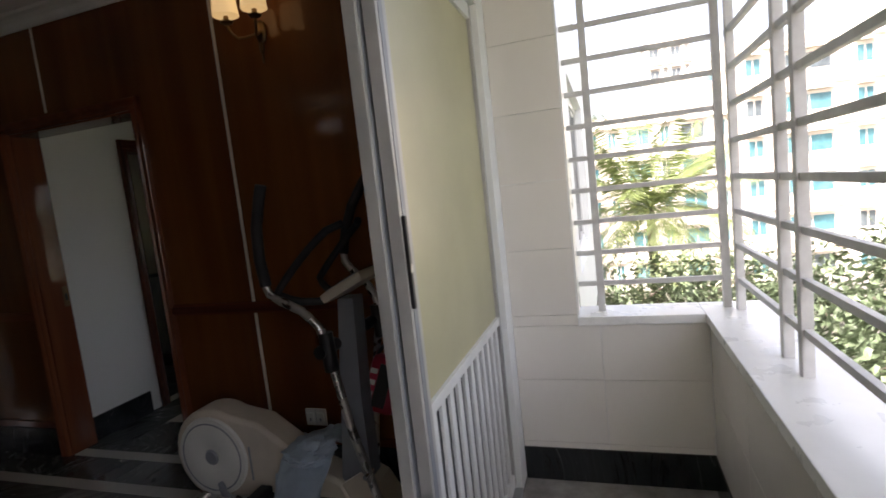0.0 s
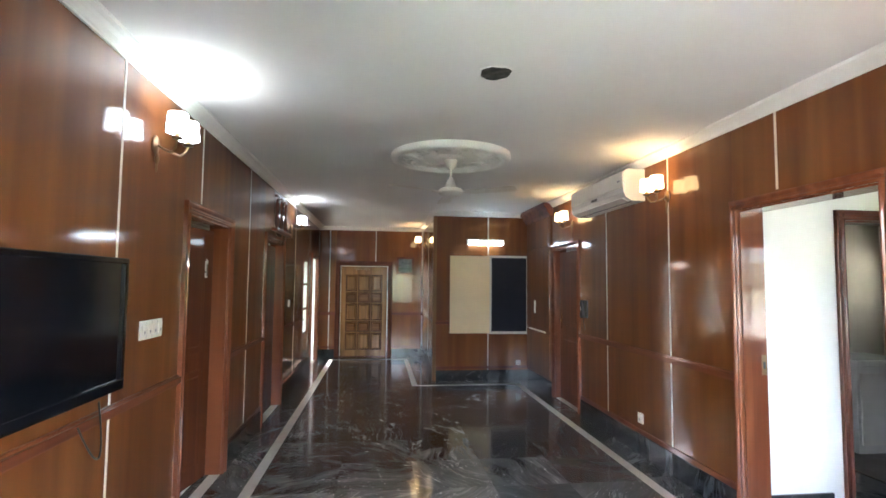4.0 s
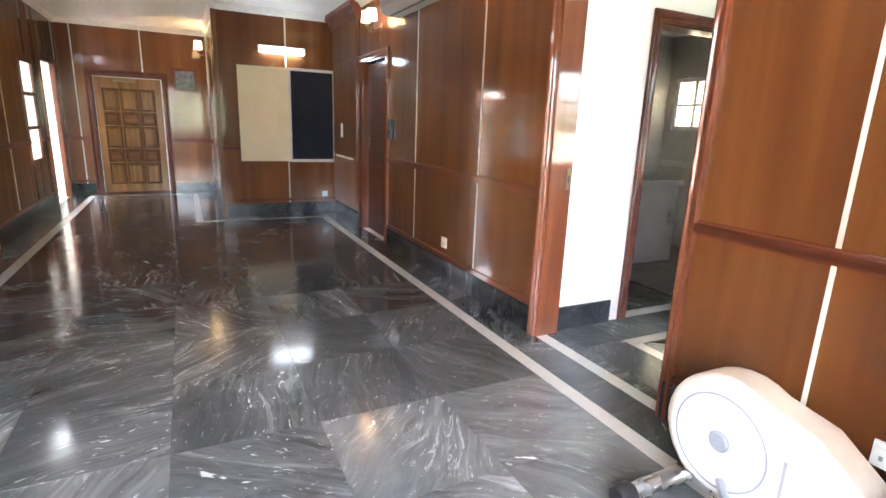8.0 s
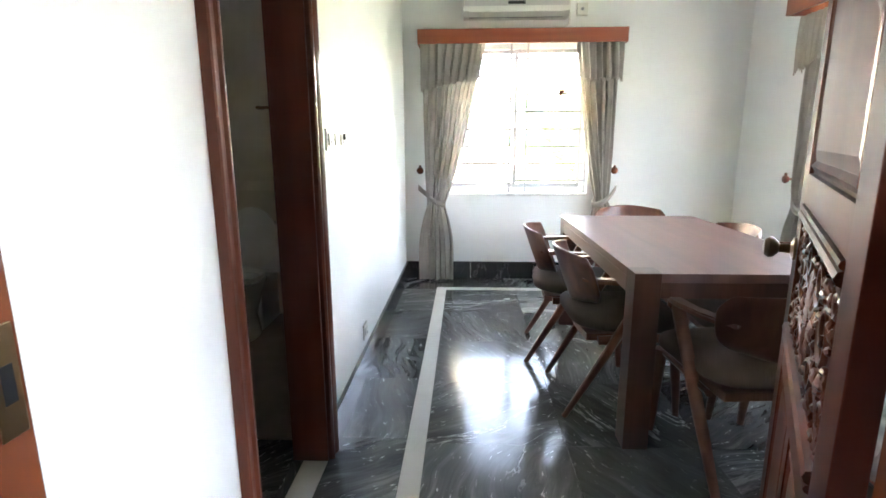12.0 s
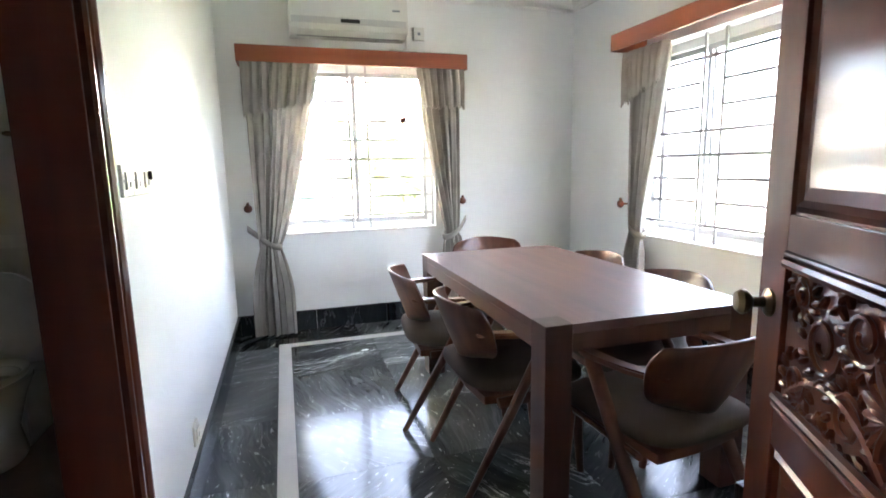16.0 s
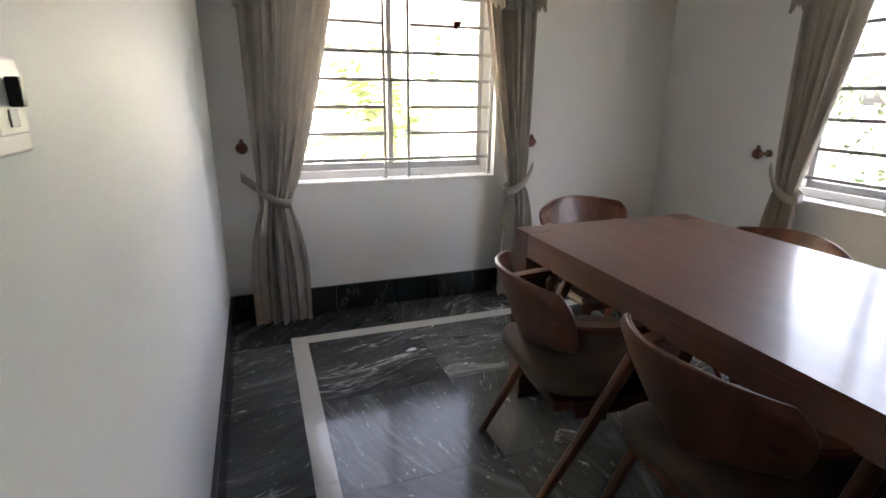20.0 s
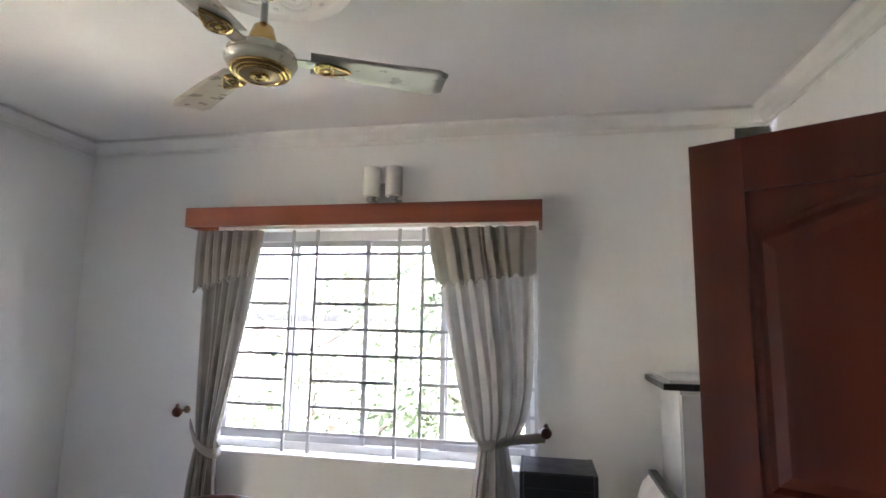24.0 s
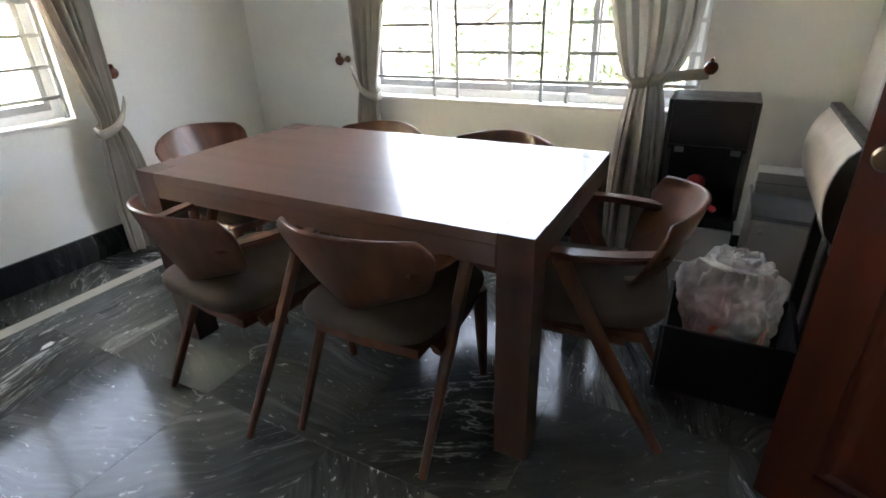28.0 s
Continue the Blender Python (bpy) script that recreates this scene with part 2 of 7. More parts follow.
M_PANEL = wood("varnished_panel", (0.108, 0.033, 0.0088), (0.155, 0.0515, 0.0130), (0.210, 0.076, 0.0195), 0.5, 0.9, 2, 0.7, 0.085, 0.12)
M_TRIM = wood("varnished_trim", (0.12, 0.034, 0.015), (0.175, 0.051, 0.020), (0.23, 0.072, 0.028), 0.5, 0.9, 2, 1.2, 0.06, 0.12)
M_TRIM_Y = wood("varnished_rail", (0.08, 0.02, 0.01), (0.15, 0.04, 0.016), (0.22, 0.065, 0.024), 0.45, 0.9, 1, 1.4, 0.05, 0.15)
M_TRIM_X = wood("varnished_rail_across", (0.08, 0.02, 0.01), (0.15, 0.04, 0.016), (0.22, 0.065, 0.024), 0.45, 0.9, 0, 1.4, 0.05, 0.15)
M_DOOR = wood("reddish_door_timber", (0.080, 0.021, 0.008), (0.108, 0.030, 0.011), (0.14, 0.041, 0.015), 0.5, 0.25, 2, 0.9, 0.06, 0.12)
M_DARK_DOOR = wood("dark_reddish_door_timber", (0.062, 0.0125, 0.0056), (0.084, 0.018, 0.0078), (0.108, 0.025, 0.0108), 0.55, 0.4, 2, 0.9, 0.13, 0.1)
M_CASING = wood("dark_casing_timber", (0.068, 0.018, 0.009), (0.10, 0.027, 0.013), (0.135, 0.038, 0.017), 0.45, 0.4, 2, 0.9, 0.08, 0.12)
M_FRONT = wood("pale_door_timber", (0.105, 0.050, 0.018), (0.165, 0.083, 0.030), (0.235, 0.128, 0.046), 0.5, 0.3, 2, 1.6, 0.15, 0.15)
M_FRONT_RED = wood("reddish_panel_timber", (0.062, 0.024, 0.009), (0.105, 0.042, 0.015), (0.145, 0.062, 0.022), 0.5, 0.3, 0, 1.6, 0.15, 0.15)
M_FRONT_DARK = wood("dark_moulding_timber", (0.045, 0.018, 0.007), (0.074, 0.031, 0.012), (0.105, 0.045, 0.017), 0.5, 0.3, 2, 1.6, 0.15, 0.15)
# The sheen of the bright walls is put into this lighter brown.
M_TABLE_SHEEN = wood("table_timber_sheen", (0.082, 0.032, 0.024), (0.112, 0.047, 0.036), (0.146, 0.065, 0.050), 0.42, 0.5, 0, 1.5, 0.13, 1.0)
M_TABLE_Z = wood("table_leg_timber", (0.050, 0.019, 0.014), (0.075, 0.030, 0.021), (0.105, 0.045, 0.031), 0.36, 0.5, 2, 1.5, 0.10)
M_CHAIR = wood("chair_timber", (0.065, 0.024, 0.013), (0.105, 0.040, 0.022), (0.15, 0.061, 0.034), 0.4, 0.15, 2, 1.8, 0.2, 0.3)
M_PELMET = wood("pelmet_timber", (0.15, 0.03, 0.012), (0.24, 0.055, 0.02), (0.31, 0.08, 0.03), 0.4, 0.3, 0, 1.0, 0.2)
M_BLACK_MARBLE = marble("dark_marble", (0.010, 0.012, 0.0115), (0.070, 0.077, 0.072), (0.76, 0.79, 0.76), True, 0.10, dense=0.65, vary=0.6, gloss=0.26)
# One stone in three tones: nearer the balcony, daylight is lightened into the colour.
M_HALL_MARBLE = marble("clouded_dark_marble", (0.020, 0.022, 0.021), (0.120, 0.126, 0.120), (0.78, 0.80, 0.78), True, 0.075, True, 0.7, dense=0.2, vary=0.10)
M_STREAKED_DAYLIT = marble("daylit_streaked_dark_marble", (0.046, 0.049, 0.047), (0.32, 0.328, 0.315), (0.85, 0.86, 0.84), True, 0.075, dense=0.85, vary=0.10)
M_HALF_DAYLIT = marble("half_daylit_streaked_dark_marble", (0.026, 0.028, 0.027), (0.185, 0.192, 0.184), (0.82, 0.83, 0.81), True, 0.075, dense=0.5, vary=0.10)
M_SKIRT = marble("dark_marble_skirting", (0.006, 0.008, 0.009), (0.024, 0.027, 0.030), (0.35, 0.37, 0.38), False, 0.12, True, 0.45)
M_WHITE_MARBLE = marble("white_marble", (0.50, 0.48, 0.43), (0.62, 0.60, 0.55), (0.36, 0.34, 0.30), True, 0.1, False)
M_GROUT = plain("dark_joint", (0.03, 0.032, 0.032), 0.4)
M_WALL = plain("white_wall_paint", (0.82, 0.83, 0.81), 0.6, vary=0.02, scale=1.3, grain=120, relief=0.12)
M_CEIL = plain("white_ceiling_paint", (0.82, 0.82, 0.80), 0.8, vary=0.025, scale=1.0, grain=90, relief=0.1)
M_PLASTER = plain("white_plaster_moulding", (0.80, 0.80, 0.77), 0.6, vary=0.03, relief=0.1)
M_STRIP = plain("white_inlay_strip", (0.72, 0.66, 0.58), 0.35, vary=0.08, scale=9)
M_ALU = plain("white_coated_aluminium", (0.72, 0.72, 0.70), 0.35, 0.0, vary=0.05, relief=0.05)
M_ALU_GREY = plain("grey_aluminium", (0.42, 0.43, 0.44), 0.35, 0.6, vary=0.06, relief=0.05)
M_GRILL = plain("grille_paint", (0.60, 0.59, 0.57), 0.5, 0.0, vary=0.1, scale=14, relief=0.2)
M_GRILL_DARK = plain("window_grille_paint", (0.42, 0.42, 0.41), 0.5, 0.0, vary=0.1, scale=14, relief=0.2)
M_TILE = plain("cream_wall_tile", (0.76, 0.72, 0.66), 0.22, vary=0.03, scale=2.0, relief=0.03)
M_TILE_WHITE = plain("glazed_white_ledge", (0.80, 0.79, 0.76), 0.3, vary=0.06, scale=4.0, relief=0.05)
M_CONCRETE = plain("worn_balcony_floor", (0.30, 0.28, 0.26), 0.6, vary=0.3, scale=7.0, grain=150, relief=0.4)
M_YELLOW_GLASS = plain("frosted_yellow_pane", (0.46, 0.43, 0.26), 0.35, vary=0.12, scale=1.2, relief=0.05)
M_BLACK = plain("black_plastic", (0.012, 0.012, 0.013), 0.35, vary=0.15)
M_RUBBER = plain("black_foam", (0.014, 0.014, 0.015), 0.75, vary=0.15, relief=0.5)
M_SCREEN = plain("dark_glossy_screen", (0.004, 0.005, 0.007), 0.12, vary=0.1, relief=0.0)
M_WHITE_PLASTIC = plain("white_plastic", (0.70, 0.69, 0.64), 0.35, vary=0.03, relief=0.03)
M_CREAM_PLASTIC = plain("cream_shroud_plastic", (0.58, 0.51, 0.41), 0.35, vary=0.05, relief=0.03)
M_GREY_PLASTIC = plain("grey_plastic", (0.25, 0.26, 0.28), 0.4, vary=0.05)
M_STEEL = plain("brushed_steel", (0.55, 0.54, 0.52), 0.28, 0.9, vary=0.08, relief=0.05)
M_CHROME = plain("chrome", (0.75, 0.75, 0.75), 0.1, 1.0, vary=0.03, relief=0.0)
M_BRASS = plain("polished_brass", (0.62, 0.42, 0.18), 0.2, 1.0, vary=0.12, relief=0.03)
M_BRONZE = plain("aged_brass", (0.20, 0.13, 0.07), 0.35, 0.9, vary=0.2, relief=0.1)
M_FAN = plain("pearl_fan_enamel", (0.46, 0.43, 0.375), 0.3, 0.15, vary=0.04, relief=0.02)
M_FAN_WHITE = plain("white_fan_enamel", (0.68, 0.66, 0.60), 0.35, vary=0.04, relief=0.02)
M_SEAT = cloth("taupe_upholstery", (0.070, 0.050, 0.038), 0.95, 0.0, 500.0, 0.0)
M_CURTAIN = cloth("grey_beige_curtain", (0.37, 0.337, 0.298), 0.95, 0.16, 500.0, 0.0)
M_TOWEL = cloth("pale_blue_towel", (0.36, 0.43, 0.50), 0.95, 0.0, 300)
M_RED = cloth("red_cloth", (0.45, 0.02, 0.035), 0.85)
M_RED_BAG = plain("red_bag_vinyl", (0.42, 0.02, 0.05), 0.4, vary=0.1)
M_BOARD_CREAM = plain("cream_board_felt", (0.86, 0.73, 0.50), 0.9, vary=0.03, scale=3, grain=200, relief=0.1)
M_BOARD_NAVY = cloth("navy_board_felt", (0.012, 0.016, 0.028), 0.9, 0, 300)
M_GLASS = glass("clear_glass")
M_SHADE_WARM = glowing("warm_lamp_shade", (1.0, 0.66, 0.28), 0.12)
M_SHADE_COOL = glowing("cool_lamp_shade", (0.93, 0.97, 1.0), 0.15)
M_TUBE = glowing("fluorescent_tube", (0.78, 0.92, 1.0), 0.30)
M_BAG = film("white_plastic_film", (0.88, 0.86, 0.85), 0.42)
M_DRAWER = plain("pale_grey_laminate", (0.55, 0.54, 0.52), 0.4, vary=0.05)
M_PORCELAIN = plain("white_porcelain", (0.72, 0.72, 0.70), 0.12, vary=0.02, relief=0.0)
M_BATH_TILE = plain("cream_bath_tile", (0.60, 0.55, 0.47), 0.5, vary=0.05, scale=3, relief=0.05)
M_SLATE = plain("brown_floor_tile", (0.17, 0.125, 0.095), 0.35, vary=0.15, scale=4)
M_PINK = cloth("pinkish_wrapping", (0.55, 0.20, 0.15), 0.7)
M_FROST = glass("frosted_bath_glass", (0.30, 0.30, 0.275), 0.25)
M_SASH = plain("grey_sash_aluminium", (0.42, 0.42, 0.42), 0.4, 0.0, vary=0.06, relief=0.05)
M_VINYL = plain("worn_cream_vinyl", (0.52, 0.47, 0.41), 0.45, vary=0.1, relief=0.1)

# ---- geometry helpers ----
def link(name, bm, mat, parent=None, label="", smooth=False):
    me = bpy.data.meshes.new(name)
    bmesh.ops.recalc_face_normals(bm, faces=bm.faces)
    bm.to_mesh(me)
    bm.free()
    me.materials.append(mat)
    if smooth:
        me.shade_smooth()
        me.set_sharp_from_angle(angle=radians(40))
    ob = new(name, me)
    if parent:
        ob.parent = parent
    if label:
        tagged(ob, label)
    return ob


def part(name, bm, mat, parent, label="", smooth=False):
    return link(name, bm, mat, parent, label, smooth)


def thing(name, label, category, at=(0, 0, 0), turn=0.0, group=""):
    ob = new(name)
    ob.empty_display_size = 0.1
    ob.matrix_world = pose(*at, 0, 0, turn)
    return tagged(ob, label, category, group)


def structure(name, bm, mat, label, smooth=False):
    return tagged(link(name, bm, mat, None, "", smooth), label, "", "", "structure")


def box(bm, x0, y0, z0, x1, y1, z1, bevel=0.0, m=None):
    r = bmesh.ops.create_cube(bm, size=1.0)
    vs = r["verts"]
    mm = Matrix.Translation(((x0 + x1) / 2, (y0 + y1) / 2, (z0 + z1) / 2)) @ Matrix.Diagonal((abs(x1 - x0), abs(y1 - y0), abs(z1 - z0), 1))
    bmesh.ops.transform(bm, matrix=(m @ mm) if m else mm, verts=vs)
    if bevel:
        es = list({e for v in vs for e in v.link_edges})
        bmesh.ops.bevel(bm, geom=es, offset=bevel, segments=2, profile=0.6, affect="EDGES")
    return bm


def boxed(x0, y0, z0, x1, y1, z1, bevel=0.0, m=None):
    return box(bmesh.new(), x0, y0, z0, x1, y1, z1, bevel, m)


def rod(bm, p0, p1, r0, r1=None, n=12):
    p0, p1 = Vector(p0), Vector(p1)
    r1 = r0 if r1 is None else r1
    d = p1 - p0
    m = Matrix.Translation((p0 + p1) / 2) @ d.to_track_quat("Z", "Y").to_matrix().to_4x4()
    bmesh.ops.create_cone(bm, cap_ends=True, segments=n, radius1=r0, radius2=r1, depth=d.length, matrix=m)
    return bm


def sweep(bm, points, radii, n=10, flat=1.0):
    """A tube along points; flat squashes it across its second axis."""
    pts = [Vector(p) for p in points]
    radii = radii if isinstance(radii, (list, tuple)) else [radii] * len(pts)
    side, rings = None, []
    for i, p in enumerate(pts):
        d = (pts[min(i + 1, len(pts) - 1)] - pts[max(i - 1, 0)]).normalized()
        if side is None:
            side = d.orthogonal().normalized()
        side = (side - d * side.dot(d)).normalized()
        up = d.cross(side)
        rings.append([bm.verts.new(p + radii[i] * (math.cos(2 * math.pi * k / n) * side + flat * math.sin(2 * math.pi * k / n) * up)) for k in range(n)])
    for a, b in zip(rings, rings[1:]):
        for k in range(n):
            bm.faces.new((a[k], a[(k + 1) % n], b[(k + 1) % n], b[k]))
    bm.faces.new(rings[0][::-1])
    bm.faces.new(rings[-1])
    return bm


def bow(p0, p1, p2, n=8):
    """Points on a quadratic curve."""
    a, b, c = Vector(p0), Vector(p1), Vector(p2)
    return [a.lerp(b, t).lerp(b.lerp(c, t), t) for t in (i / n for i in range(n + 1))]


def lathe(bm, profile, n=24, m=None):
    """Turns (radius, height) rows about z."""
    rings = []
    m = m or Matrix()
    for r, z in profile:
        rings.append([bm.verts.new(m @ Vector((r * math.cos(2 * math.pi * k / n), r * math.sin(2 * math.pi * k / n), z))) for k in range(n)])
    for a, b in zip(rings, rings[1:]):
        for k in range(n):
            bm.faces.new((a[k], a[(k + 1) % n], b[(k + 1) % n], b[k]))
    if profile[0][0] > 1e-4:
        bm.faces.new(rings[0][::-1])
    if profile[-1][0] > 1e-4:
        bm.faces.new(rings[-1])
    bmesh.ops.remove_doubles(bm, verts=bm.verts, dist=1e-5)
    return bm


def extrude(bm, outline, a0, a1, m=None):
    """A flat outline (u, v), drawn out along the third axis from a0 to a1, laid by m."""
    m = m or Matrix()
    lo = [bm.verts.new(m @ Vector((u, v, a0))) for u, v in outline]
    hi = [bm.verts.new(m @ Vector((u, v, a1))) for u, v in outline]
    n = len(outline)
    for k in range(n):
        bm.faces.new((lo[k], lo[(k + 1) % n], hi[(k + 1) % n], hi[k]))
    bm.faces.new(lo[::-1])
    bm.faces.new(hi)
    return bm


ALONG_Y = Matrix(((1, 0, 0, 0), (0, 0, 1, 0), (0, 1, 0, 0), (0, 0, 0, 1)))  # outline in x and z, drawn out along y
ALONG_X = Matrix(((0, 0, 1, 0), (1, 0, 0, 0), (0, 1, 0, 0), (0, 0, 0, 1)))  # outline in y and z, drawn out along x


def surface(bm, nu, nv, fn):
    grid = [[bm.verts.new(fn(i / nu, j / nv)) for j in range(nv + 1)] for i in range(nu + 1)]
    for i in range(nu):
        for j in range(nv):
            bm.faces.new((grid[i][j], grid[i + 1][j], grid[i + 1][j + 1], grid[i][j + 1]))
    return bm


def ball(bm, centre, size, m=None, u=10, v=7):
    mm = Matrix.Translation(centre) @ (m or Matrix()) @ Matrix.Diagonal((*size, 1))
    bmesh.ops.create_uvsphere(bm, u_segments=u, v_segments=v, radius=1.0, matrix=mm)
    return bm


def wall_with_openings(bm, axis, d0, d1, a0, a1, z0, z1, openings=()):
    """A wall between the depths d0 and d1, from a0 to a1 along the other axis; openings: rows of a, a, z, z that go through it."""
    def piece(p, q, r, s):
        if q - p > 1e-4 and s - r > 1e-4:
            box(bm, *((d0, p, r, d1, q, s) if axis == "x" else (p, d0, r, q, d1, s)))
    at = a0
    for p, q, r, s in sorted(openings):
        piece(at, p, z0, z1)
        piece(p, q, z0, r)
        piece(p, q, s, z1)
        at = q
    piece(at, a1, z0, z1)
    return bm

# ---- the large structure ----
XR, XL, YF, YL = 3.28, -0.32, 9.82, 12.45      # hall faces: right, left, board wall, front door wall
XJ = 1.78                                       # lobby side wall
HC, DC = 2.66, 2.70                             # ceilings of hall and dining room
DX0, DX1, DY0, DY1 = 3.44, 7.62, 1.99, 4.945    # dining room
D_DOOR = (3.93, 4.908, 0.0, 2.03)
DOOR_2 = (7.72, 8.55, 0.0, 1.98)
BATH_DOOR = (4.085, 4.765, 0.0, 1.985)
L_DOORS = ((5.22, 6.12, 0.0, 1.96), (7.48, 8.42, 0.0, 1.98))
SIDE_WIN = (10.22, 10.80, 0.68, 1.87)
LIT_DOOR = (11.22, 12.06, 0.0, 1.96)
FRONT = (0.08, 1.08, 0.0, 1.87)
WIN_E = (3.30, 4.62, 0.78, 2.12)
WIN_S = (4.645, 6.66, 0.75, 2.10)

wall_east = structure("wall_east", wall_with_openings(bmesh.new(), "x", XR + 0.02, DX0, 2.12, 9.97, 0, HC + 0.2, [D_DOOR, DOOR_2]), M_WALL, "white plastered wall between hall and dining room")
wall_west = structure("wall_west", wall_with_openings(bmesh.new(), "x", XL - 0.15, XL - 0.02, 2.0, 12.6, 0, HC + 0.1, [*L_DOORS, SIDE_WIN, LIT_DOOR]), M_WALL, "plastered wall behind varnished panelling")
wall_board = structure("wall_board", wall_with_openings(bmesh.new(), "y", YF + 0.02, YF + 0.15, XJ + 0.02, 3.30, 0, HC + 0.1), M_WALL, "plastered wall behind varnished panelling")
wall_jog = structure("wall_jog", wall_with_openings(bmesh.new(), "x", XJ + 0.02, XJ + 0.16, YF + 0.15, 12.6, 0, HC + 0.1), M_WALL, "plastered wall beside the lobby")
wall_front = structure("wall_front", wall_with_openings(bmesh.new(), "y", YL + 0.02, YL + 0.15, XL - 0.02, XJ + 0.02, 0, HC + 0.1, [FRONT]), M_WALL, "plastered wall round the front door")
wall_south = structure("wall_south", wall_with_openings(bmesh.new(), "y", 2.0, 2.12, XL - 0.02, 3.41, 0, HC + 0.1, [(0.46, 3.28, 0.0, 2.25)]), M_WALL, "white wall over the sliding doors")
wall_north = structure("wall_north", wall_with_openings(bmesh.new(), "y", DY1, DY1 + 0.14, XR + 0.16, DX1, 0, DC + 0.1, [BATH_DOOR]), M_WALL, "smooth white dining room wall")
wall_window_east = structure("wall_window_east", wall_with_openings(bmesh.new(), "x", DX1, DX1 + 0.23, 1.74, 7.2, 0, DC + 0.1, [WIN_E]), M_WALL, "white dining room wall with a curtained window")
wall_window_south = structure("wall_window_south", wall_with_openings(bmesh.new(), "y", 1.74, DY0, 3.44, DX1, 0, DC + 0.1, [WIN_S]), M_WALL, "white dining room wall with a wide barred window")
ceiling_hall = structure("ceiling_hall", boxed(XL - 0.4, 2.0, HC, 3.30, 12.6, HC + 0.12), M_CEIL, "flat white hall ceiling")
ceiling_dining = structure("ceiling_dining", boxed(3.44, 1.74, DC, DX1 + 0.23, 5.085, DC + 0.12), M_CEIL, "flat white dining room ceiling")
floor_hall = structure("floor_hall", boxed(XL - 0.15, 2.0, -0.2, XR + 0.16, 12.6, -0.02), M_GROUT, "polished dark marble slab floor with white border bands")
floor_dining = structure("floor_dining", boxed(XR + 0.16, 1.74, -0.2, DX1 + 0.23, 5.085, -0.02), M_GROUT, "polished dark marble slab floor with white border bands")

# rooms behind the doors, closed round
bath = bmesh.new()
wall_with_openings(bath, "x", 6.6, 6.72, 5.085, 7.1, -0.1, 2.5, [(6.36, 6.90, 1.35, 1.93)])
wall_with_openings(bath, "y", 7.0, 7.1, 3.44, 6.6, -0.1, 2.5)
structure("wall_bath", bath, M_BATH_TILE, "cream tiled bathroom walls")
structure("ceiling_bath", boxed(3.44, 5.085, 2.4, 6.72, 7.1, 2.5), M_CEIL, "white bathroom ceiling")
structure("floor_bath", boxed(4.94, 5.085, -0.1, 6.72, 7.1, -0.02), M_SLATE, "brown tiled bathroom floor")
structure("floor_bath_entry", boxed(3.44, 5.085, -0.1, 4.94, 7.1, -0.03), M_BLACK_MARBLE, "dark marble floor inside the bathroom door")
room = bmesh.new()
wall_with_openings(room, "x", -2.6, -2.5, 9.2, 12.6, 0, 2.7, [(10.9, 11.6, 1.1, 2.0)])
wall_with_openings(room, "y", 9.1, 9.2, -2.6, XL - 0.15, 0, 2.7)
wall_with_openings(room, "y", 12.6, 12.7, -2.6, XL - 0.15, 0, 2.7, [(-1.35, -0.475, 0.4, 2.3)])
structure("wall_side_room", room, M_WALL, "white walls of a bright side room")
structure("ceiling_side_room", boxed(-2.6, 9.1, 2.7, XL - 0.15, 12.7, 2.8), M_CEIL, "white side room ceiling")
structure("floor_side_room", boxed(-2.6, 9.1, -0.1, XL - 0.15, 12.7, -0.005), M_WHITE_MARBLE, "pale side room floor")
store = bmesh.new()
for y0, y1 in ((4.9, 6.5), (7.2, 8.7)):
    wall_with_openings(store, "x", -1.9, -1.8, y0, y1, 0, 2.7)
    wall_with_openings(store, "y", y0 - 0.1, y0, -1.9, XL - 0.15, 0, 2.7)
    wall_with_openings(store, "y", y1, y1 + 0.1, -1.9, XL - 0.15, 0, 2.7)
    box(store, -1.9, y0 - 0.1, 2.7, XL - 0.15, y1 + 0.1, 2.8)
    box(store, -1.9, y0 - 0.1, -0.1, XL - 0.15, y1 + 0.1, -0.005)
box(store, 3.44, 7.3, 0, 4.4, 7.4, 2.5)
box(store, 3.44, 8.8, 0, 4.4, 8.9, 2.5)
box(store, 4.4, 7.3, 0, 4.5, 8.9, 2.5)
box(store, 3.44, 7.3, 2.5, 4.5, 8.9, 2.6)
box(store, 3.44, 7.3, -0.1, 4.5, 8.9, -0.005)
structure("wall_closed_rooms", store, M_WALL, "plain walls of the rooms behind closed doors")

corridor = bmesh.new()
for b6 in ((-0.35, 12.6, -0.1, -0.25, 14.0, 2.7), (2.0, 12.6, -0.1, 2.1, 14.0, 2.7), (-0.35, 14.0, -0.1, 2.1, 14.1, 2.7), (-0.35, 12.6, 2.7, 2.1, 14.1, 2.8), (-0.35, 12.6, -0.2, 2.1, 14.1, -0.1)):
    box(corridor, *b6)
structure("wall_corridor", corridor, M_WALL, "plain walls of the landing outside the front door")

# balcony
BX, BY = 3.41, 1.165
structure("balcony_floor", boxed(-0.7, 0.92, -0.2, BX + 0.19, 2.0, -0.01), M_CONCRETE, "worn dusty dark balcony floor")
structure("balcony_ceiling", boxed(-0.7, 0.7, 2.52, BX + 0.19, 2.0, 2.66), M_CEIL, "white balcony soffit")
structure("parapet", boxed(-0.7, 0.93, 0, BX, BY - 0.012, 0.745), M_WALL, "low balcony parapet")
structure("parapet_end", boxed(BX + 0.012, 0.93, 0, BX + 0.19, 1.70, 0.745), M_WALL, "low parapet at the balcony's end")
structure("balcony_pier", wall_with_openings(bmesh.new(), "x", BX + 0.012, BX + 0.19, 1.70, 2.0, 0, 2.66), M_WALL, "pier at the balcony's end")
